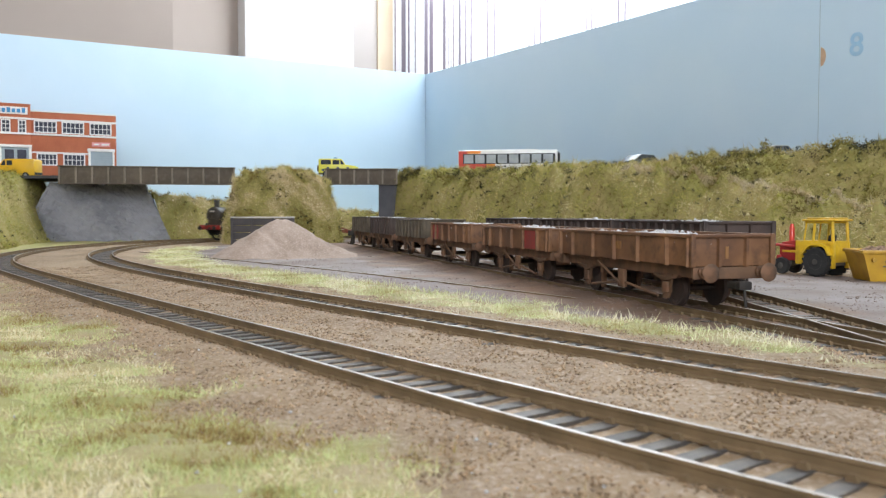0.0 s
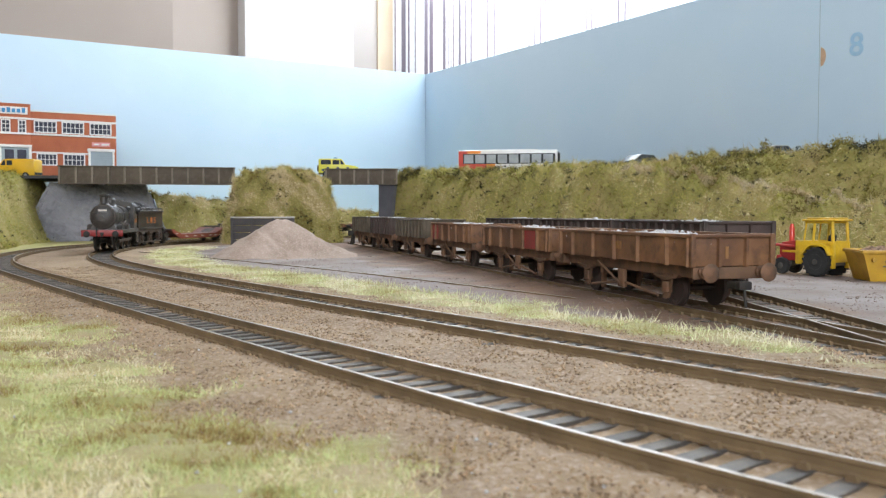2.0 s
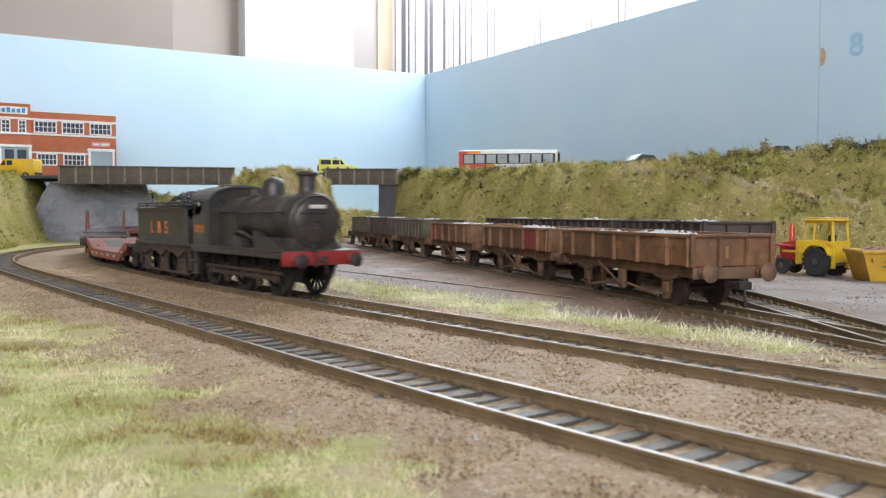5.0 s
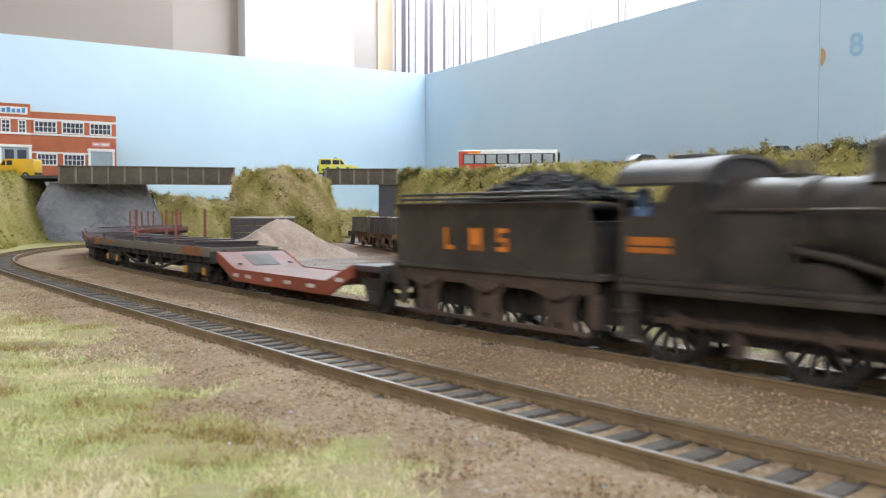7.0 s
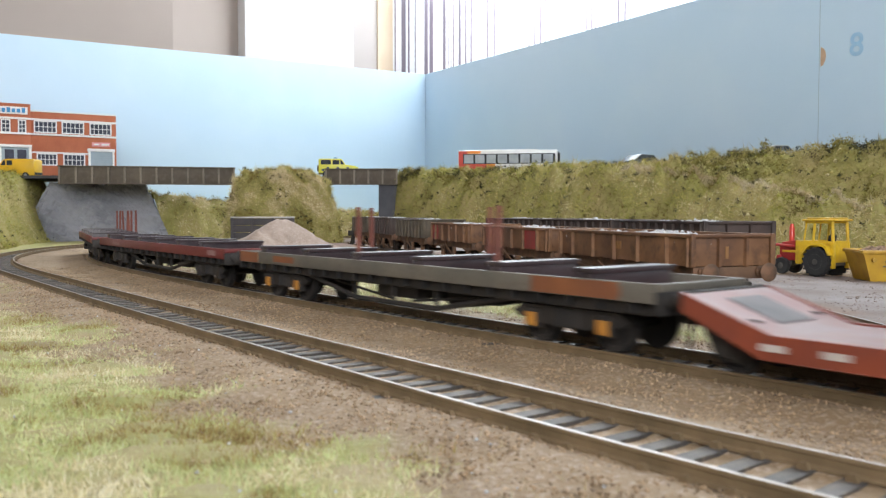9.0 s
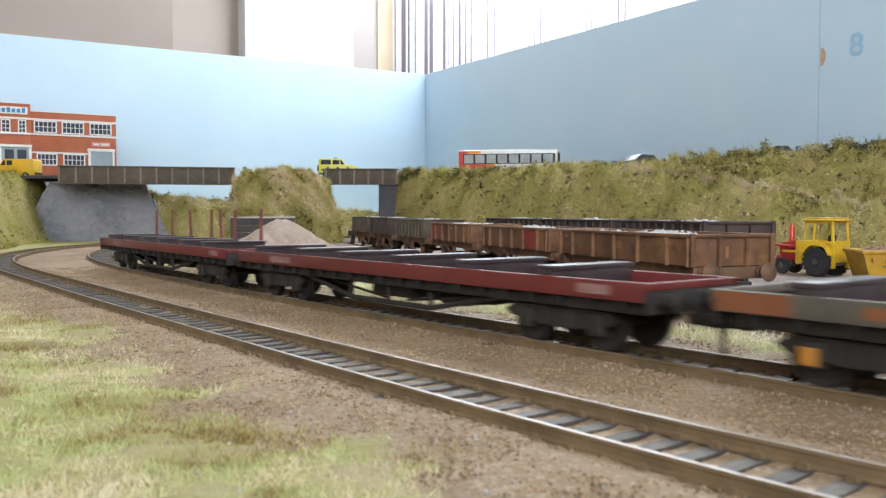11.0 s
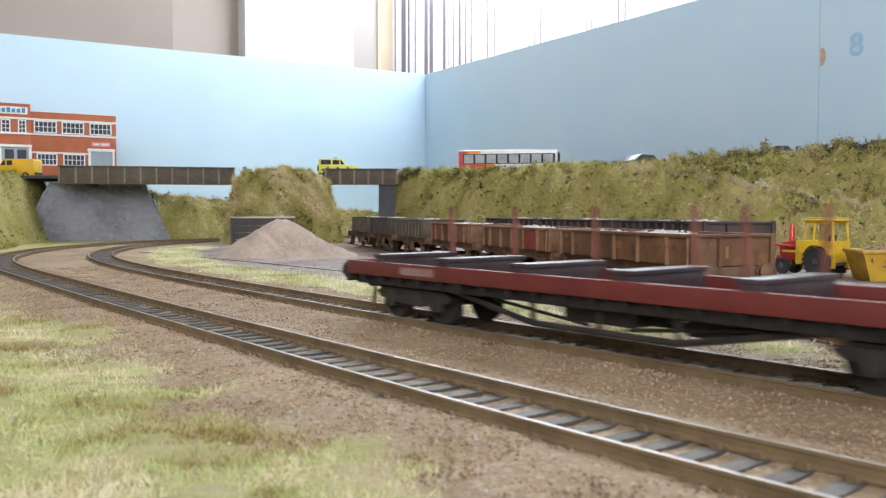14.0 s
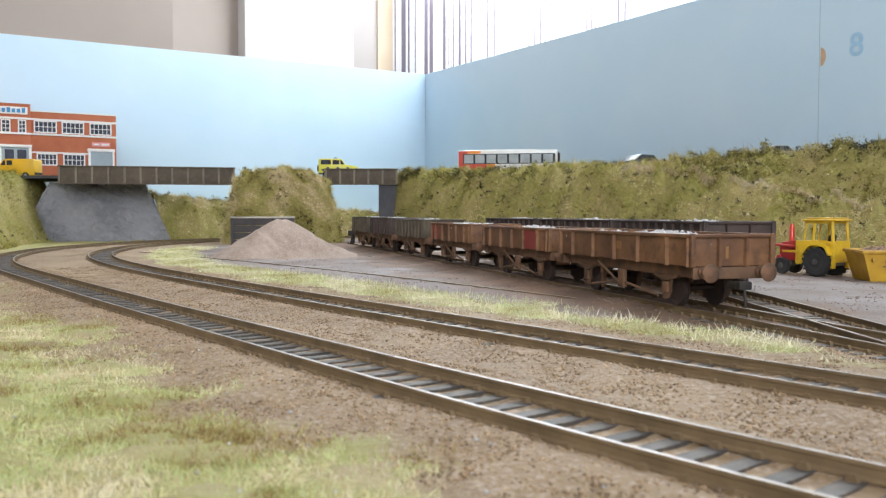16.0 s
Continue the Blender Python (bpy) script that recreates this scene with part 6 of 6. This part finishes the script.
    bevelled("seat", [(-4, 15.2), (2, 15.2), (2, 17.4), (-2.4, 17.4), (-3, 23), (-4.4, 23)], -3, 3, M_TYRE, "black cab seat")
    s = Shape()
    s.box(-10.4, 10.2, -8.4, 8.4, 30.8, 32.0, 0.5)
    roof = part("cab_roof", s, M_PLANT, e)
    s = Shape()
    s.box(-8.6, 8.2, -6.6, 6.6, 31.9, 32.9, 0.45)
    part("roof_panel", s, M_PLANT, roof)
    bevelled("bonnet", [(14.8, 8), (14.8, 18.6), (17, 19.8), (26, 18.6), (27.4, 16.6), (27.4, 11), (22, 8)], -4.4, 4.4, M_PLANTRED, "dull red engine bonnet", r=0.6)
    s = Shape()
    s.box(15.2, 25.5, -4.75, 4.75, 12.6, 14.0, 0.3)
    part("bonnet_stripe", s, M_PLANT, e)
    s = Shape()
    s.spin([(1.5, 18.8), (1.5, 27.0), (1.2, 27.6), (0.9, 29.2), (0.6, 29.2), (0.6, 27)], (21, 2, 0), "z", 14)
    part("exhaust", s, M_PLANTREDBRIGHT, e, "bright red exhaust stack")
    s = Shape()
    s.box(26, 29, -5.4, 5.4, 6.5, 11, 0.5).rod((15, 5.2, 16), (29, 5.2, 17), 0.9, seg=8)
    part("front_weight", s, M_PLANTRED, e)
    s = Shape()
    s.rod((24.5, -6, 4.9), (24.5, 6, 4.9), 0.9, seg=8).box(20, 26, -3, 3, 5, 9, 0.4)
    part("front_axle", s, M_TYREGREY, e)
    return e


M_TYRERIM = mat("dusty_rim", (0.06, 0.055, 0.05), (0.10, 0.09, 0.075), 120, 0.7)
M_TYREGREY = mat("dusty_hub", (0.11, 0.10, 0.09), (0.16, 0.14, 0.12), 120, 0.7)
M_PLANTREDBRIGHT = paint("bright_red", (0.62, 0.05, 0.03))


def skip():
    e = thing("skip", "worn yellow steel skip heaped with brown rubble", "skip", put(243, 452, 0.4, -6))
    s = Shape()
    lo = [(-22.5, -12), (22.5, -12), (22.5, 12), (-22.5, 12)]
    hi = [(-27, -14), (27, -14), (27, 14), (-27, 14)]
    bm = s.bm
    o0 = [bm.verts.new((x, y, 0.3)) for x, y in lo]
    o1 = [bm.verts.new((x, y, 15.5)) for x, y in hi]
    i1 = [bm.verts.new((x * 0.96, y * 0.94, 15.5)) for x, y in hi]
    i0 = [bm.verts.new((x * 0.95, y * 0.92, 3)) for x, y in lo]
    bm.faces.new(o0[::-1])
    bm.faces.new(i0)
    for k in range(4):
        j = (k + 1) % 4
        bm.faces.new((o0[k], o0[j], o1[j], o1[k]))
        bm.faces.new((o1[k], o1[j], i1[j], i1[k]))
        bm.faces.new((i1[k], i1[j], i0[j], i0[k]))
    part("body", s, M_SKIP, e)
    for sg in (-1, 1):
        s = Shape()
        s.box(-27.6, 27.6, sg * 14 - 0.9, sg * 14 + 0.9, 14.6, 16.4, 0.4)
        part("rim_bar", s, M_SKIP, e)
        s = Shape()
        s.box(sg * 27 - 0.9, sg * 27 + 0.9, -13, 13, 14.65, 16.35, 0.4)
        part("end_rim", s, M_SKIP, e)
        for x in (-22, 22):
            s = Shape()
            s.rod((x, sg * 14.2, 11.5), (x, sg * 16.0, 11.5), 1.0, seg=10)
            part("lifting_lug", s, M_SKIP, e)
        for k, (x, z, ln) in enumerate(((-6, 9, 5), (2, 6.4, 4), (9, 10, 5), (-13, 6, 3), (14, 7, 4), (-16, 10.5, 6), (-10, 8, 3.5), (-3, 4.6, 5), (5, 8.2, 3), (-17, 8.2, 4), (18, 10.8, 4))):
            s = Shape()
            yy = sg * (12.3 + z * 0.13)
            s.rod((x, yy, z), (x + ln, yy + sg * 0.05, z - 0.7), 0.35, seg=6)
            part("scrape", s, M_TYREGREY, e, "dark scrape in the paint")
    rnd = random.Random(4)
    verts, faces = [], []
    for _ in range(420):
        u, v = rnd.uniform(-1, 1), rnd.uniform(-1, 1)
        z = 13.5 + 8.5 * (1 - u * u) * (1 - v * v) * (0.7 + 0.3 * math.sin(u * 5))
        add_rock(verts, faces, (u * 24, v * 11.5, z), rnd.uniform(0.8, 2.4), rnd)
    part("load", from_arrays("load", verts, faces, M_RUBBLE), None, e, "heap of brown rubble and broken bricks")
    s = Shape()
    s.box(-23, 23, -11.5, 11.5, 9, 12.6, 0.4)
    part("load_bed", s, M_RUBBLE, e)
    return e


M_SKIP = mat("skip_yellow", (0.56, 0.33, 0.02), (0.42, 0.23, 0.02), 90, 0.5, fine=(0.16, 0.09, 0.03), fine_scale=140, fine_amount=0.35)
tractor()
skip()

# ---------------------------------------------------------------- sand heap, bin, buffer stop and old rail
M_SAND = mat("pale_sand", (0.40, 0.31, 0.255), (0.29, 0.215, 0.17), 40, 0.95, bump=0.35, fine=(0.56, 0.46, 0.40), fine_scale=900, fine_amount=0.6)


def heap():
    u, v = np.meshgrid(np.linspace(-1, 1, 90), np.linspace(-1, 1, 70))
    x, y = u.ravel() * 62, v.ravel() * 52
    r1 = np.sqrt((x / 1.1) ** 2 + (y * 1.15) ** 2)
    h = np.maximum(0, 34.5 - 0.66 * r1 - 0.0 * x)
    r2 = np.sqrt((x + 16) ** 2 * 0.9 + (y + 22) ** 2)
    h = np.maximum(h, 22.5 - 0.70 * r2)
    r3 = np.sqrt((x - 26) ** 2 * 0.55 + (y + 10) ** 2)
    h = np.maximum(h, 16.5 - 0.52 * r3)
    h = np.minimum(h, 29.0 + 0.06 * h)
    skirt = np.maximum(0, 7.2 - 0.155 * np.sqrt((x * 0.8 - 6) ** 2 + (y + 4) ** 2))
    h = np.where(h > skirt, h, 0.5 * (h + skirt) + 0.5 * np.abs(h - skirt))
    h = np.where(h > 0, h + ((cloud(x, y, 20) - 0.5) * 1.6 + (cloud(x, y, 5) - 0.5) * 0.7) * np.clip(h / 6, 0, 1), -1.0)
    i = np.arange(len(x)).reshape(u.shape)
    q = np.stack([i[:-1, :-1], i[:-1, 1:], i[1:, 1:], i[1:, :-1]], -1).reshape(-1, 4)
    ob = tagged(new("sand_heap", fast_mesh("sand_heap", np.stack([x, y, h], 1), q, M_SAND, True)), "conical heap of pale pinkish sand in the yard", "sand heap")
    ob.matrix_basis = put(-133, 712, -0.5, 6)


heap()


def storage_bin():
    e = thing("storage_bin", "dark plank-sided open bin with pale top edge", "bin", put(-158, 757, 0.4, 8))
    for x0, x1, y0, y1, lb in ((-27, 27, -1, 1, "back"), (-27, -25, 1, 26, "side"), (25, 27, 1, 26, "side")):
        for k in range(5):
            s = Shape()
            s.box(x0, x1, y0, y1, 0.2 + k * 6.2, 6.0 + k * 6.2, 0.25)
            part("plank", s, M_BINWOOD, e)
        s = Shape()
        s.box(x0 - 0.4, x1 + 0.4, y0 - 0.4, y1 + 0.4, 31.1, 32.4, 0.25)
        part("top_edge", s, M_BINTOP, e, "pale weathered top edge")
    for x in (-26, -9, 9, 26):
        s = Shape()
        s.box(x - 1.2, x + 1.2, -2.4, -1.05, 0, 31.2, 0.2)
        part("post", s, M_BINWOOD, e)
    return e


M_BINWOOD = mat("dark_plank", (0.045, 0.040, 0.042), (0.07, 0.06, 0.058), 90, 0.8)
M_BINTOP = mat("pale_wood", (0.55, 0.52, 0.49), (0.45, 0.42, 0.40), 90, 0.8)
storage_bin()


def buffer_stop():
    e = thing("buffer_stop", "black timber buffer stop at the siding's end", "buffer stop", on_line(SIDING, 764, 0.5))
    for y in (-9, 9):
        s = Shape()
        s.box(-1.6, 1.6, y - 1.6, y + 1.6, 0, 21, 0.3)
        part("post", s, M_UNDER, e)
        s = Shape()
        s.rod((0, y, 15), (14, y, 1), 1.3, seg=8)
        part("brace", s, M_UNDER, e)
    s = Shape()
    s.box(-3.6, -1.6, -15, 15, 11, 16.5, 0.3)
    part("cross_beam", s, M_UNDER, e)
    return e


buffer_stop()
OLD = Line(70.0, 330.0, math.radians(123), [(0, 0.0), (150, 0.4), (520, 0.2)], 0, 640)
tagged(new("disused_rail", rail_mesh("disused_rail", OLD, 0, 20, 620, 2.6)), "rusty disused rail sunk along the yard edge", "rail")

# ---------------------------------------------------------------- marks on the side board
def on_board(q, z, lift=0.4):
    x, y = plan(lift, q)
    return Matrix.Translation((x * MM, y * MM, z * MM)) @ Matrix((( ALONG_RIGHT.x, 0, ALONG_LEFT.x, 0), (ALONG_RIGHT.y, 0, ALONG_LEFT.y, 0), (0, 1, 0, 0), (0, 0, 0, 1)))


M_NUMBER = mat("number_blue", (0.34, 0.58, 0.80), (0.40, 0.62, 0.82), 90, 0.6)
fc = bpy.data.curves.new("painted_number", "FONT")
fc.body, fc.size, fc.extrude, fc.align_x, fc.align_y, fc.offset = "8", 0.033, 0.0001, "CENTER", "CENTER", 0.0005
fc.materials.append(M_NUMBER)
num = tagged(new("painted_number", fc), "faded blue figure eight painted on the board", "number")
num.matrix_basis = on_board(883, 208, 0.5)
s = Shape()
pts = [(0, -10), (3, -8.5), (5.5, -4), (6.5, 1), (5.5, 6), (3, 9.5), (0, 11)]
s.prism(pts, -0.15, 0.15, "z")
chip = thing("paint_chip", "bare orange wood where the paint has chipped", "paint chip", shape=s, material=mat("bare_wood", (0.58, 0.40, 0.28), (0.50, 0.34, 0.23), 150, 0.7))
chip.matrix_basis = on_board(841.6, 202, 0.25)
s = Shape()
s.box(-0.35, 0.35, -105, 105, -0.1, 0.1)
joint = thing("board_joint", "thin dark joint line between two boards", "joint", shape=s, material=mat("joint_shadow", (0.30, 0.40, 0.47), (0.38, 0.52, 0.60), 60, 0.8))
joint.matrix_basis = on_board(840, 215, 0.12)


# ---------------------------------------------------------------- striped curtain in the window corner
def curtain():
    stripes = [(-90, 3.2), (-62, 4.8), (-50, 2.4), (-29, 2.4), (9, 9.6), (30, 6.7), (91, 4.6), (105, 2.3), (118, 4.5), (132, 3.7), (158, 4.6), (182, 4.5), (205, 4.2), (241, 1.1), (269, 2.8), (297, 2.6), (420, 1.9), (437, 2.1), (454, 2.0), (469, 2.0), (486, 1.1), (592, 2.1), (606, 1.7), (617, 0.9), (630, 1.5), (666, 0.7), (680, 1.6), (695, 1.6), (707, 1.5), (717, 1.5)]
    verts, faces, mats = [], [], []
    s_ = -92.0
    prev = None
    while s_ < 1500:
        if s_ < 0:
            p, q = -148 + s_ * -0.0 - (92 + s_) * 0.92, -402 + 5 * math.sin(s_ / 9)
        else:
            p, q = -233 + (1.6 + 1.2 * math.sin(s_ / 47)) * math.sin(s_ / (9 + s_ / 120)), -402 + s_
        x, y = plan(p, q)
        verts += [(x, y, 150), (x, y, 1290)]
        k = len(verts)
        if k > 2:
            faces.append((k - 4, k - 2, k - 1, k - 3))
            mats.append(1 if any(abs(s_ - 0.5 - c) < w for c, w in stripes) else 0)
        s_ += 1.0
    me = from_arrays("curtain", verts, faces, M_CURTAIN)
    me.materials.append(M_STRIPE)
    me.polygons.foreach_set("material_index", np.array(mats, dtype=np.int32))
    me.update()
    tagged(new("curtain", me), "white curtain with thin mauve vertical stripes at a bright window", "curtain")


def cloth(name, c, share):
    m = bpy.data.materials.new(name)
    m.use_nodes = True
    nt = m.node_tree
    bs = nt.nodes["Principled BSDF"]
    bs.inputs["Base Color"].default_value = (*c, 1)
    bs.inputs["Roughness"].default_value = 0.9
    t = nt.nodes.new("ShaderNodeBsdfTranslucent")
    t.inputs[0].default_value = (*c, 1)
    mx = nt.nodes.new("ShaderNodeMixShader")
    mx.inputs[0].default_value = share
    nt.links.new(bs.outputs[0], mx.inputs[1])
    nt.links.new(t.outputs[0], mx.inputs[2])
    nt.links.new(mx.outputs[0], nt.nodes["Material Output"].inputs[0])
    return m


M_CURTAIN = cloth("sheer_white", (0.92, 0.92, 0.93), 0.7)
M_STRIPE = cloth("mauve_stripe", (0.20, 0.17, 0.20), 0.35)
curtain()


# ---------------------------------------------------------------- movement
# distance of the locomotive's buffer beam along the main line: it slows down all along
BEAM = np.array([989.8, 918.1, 841.6, 760.8, 676.7, 591.1, 506.1, 424.3, 348.2, 273.6, 204.0, 138.9, 76.0, 13.8, -48.0, -109.6, -170.3, -229.7, -287.6, -344.2, -399.8, -454.6, -508.8, -562.5, -615.4, -667.1, -717.4, -766.4, -814.7, -863.2, -912.4, -962.7, -1014.1])   # every half second
BEAM_T = np.arange(0, 16.001, 1 / 60)
_g = np.gradient(BEAM, 0.5)
_i = np.minimum((BEAM_T / 0.5).astype(int), len(BEAM) - 2)
_u = BEAM_T / 0.5 - _i
BEAM_S = ((1 + 2 * _u) * (1 - _u) ** 2 * BEAM[_i] + _u * (1 - _u) ** 2 * 0.5 * _g[_i] + _u ** 2 * (3 - 2 * _u) * BEAM[_i + 1] + _u ** 2 * (_u - 1) * 0.5 * _g[_i + 1])


def beam(t):
    return float(np.interp(t, BEAM_T, BEAM_S))


def run(t, back, base):
    """The pose of a vehicle whose middle is that far behind the beam and that stands on two points of the line, base apart."""
    c = beam(t) + back
    ax, ay, _ = MAIN.at(c - base / 2)
    bx, by, _ = MAIN.at(c + base / 2)
    return put((ax + bx) / 2, (ay + by) / 2, RAIL, math.degrees(math.atan2(ay - by, ax - bx)))


def motions():
    steps = [k / 10 for k in range(161)]
    fine = [k / 30 for k in range(481)]
    cars = [(loco, 48, 66), (tender, 142, 52), (well, 257, 110), (bol[0][0], 429, 148), (bol[1][0], 653, 148), (bol[2][0], 872, 148)]
    for ob, back, base in cars:
        walk(ob, [(t, run(t, back, base)) for t in steps])
    start = beam(0)

    def roll(wheel, r):
        x, _, z = (v / MM for v in wheel.matrix_basis.translation)
        walk(wheel, [(t, put(x, 0, z) @ pose(0, 0, 0, 0, math.degrees((start - beam(t)) / r), 0)) for t in fine])
    for wheels, r in ((loco_wheels, 10.3), (tender_wheels, 8.3), (well_wheels, 5.2), *((b[2], 6.2) for b in bol)):
        for wheel in wheels:
            roll(wheel, r)
    for k, rod in enumerate(loco_rods):
        rows = []
        for t in fine:
            a = (start - beam(t)) / 10.3 + k * math.pi / 2
            rows.append((t, put(4.4 * math.cos(a), 0, 10.3 - 4.4 * math.sin(a))))
        walk(rod, rows)
    for (car, back, base), (_, bogies, _) in zip(cars[3:], bol):
        for bogie, way in zip(bogies, (-1, 1)):
            rows = []
            for t in steps:
                c = beam(t) + back
                heading = MAIN.at(c - way * 74)[2] + math.pi
                q = run(t, back, base).to_euler().z
                turn = (heading - q + math.pi) % (2 * math.pi) - math.pi
                rows.append((t, put(way * 74, 0, 0, math.degrees(turn))))
            walk(bogie, rows)


motions()
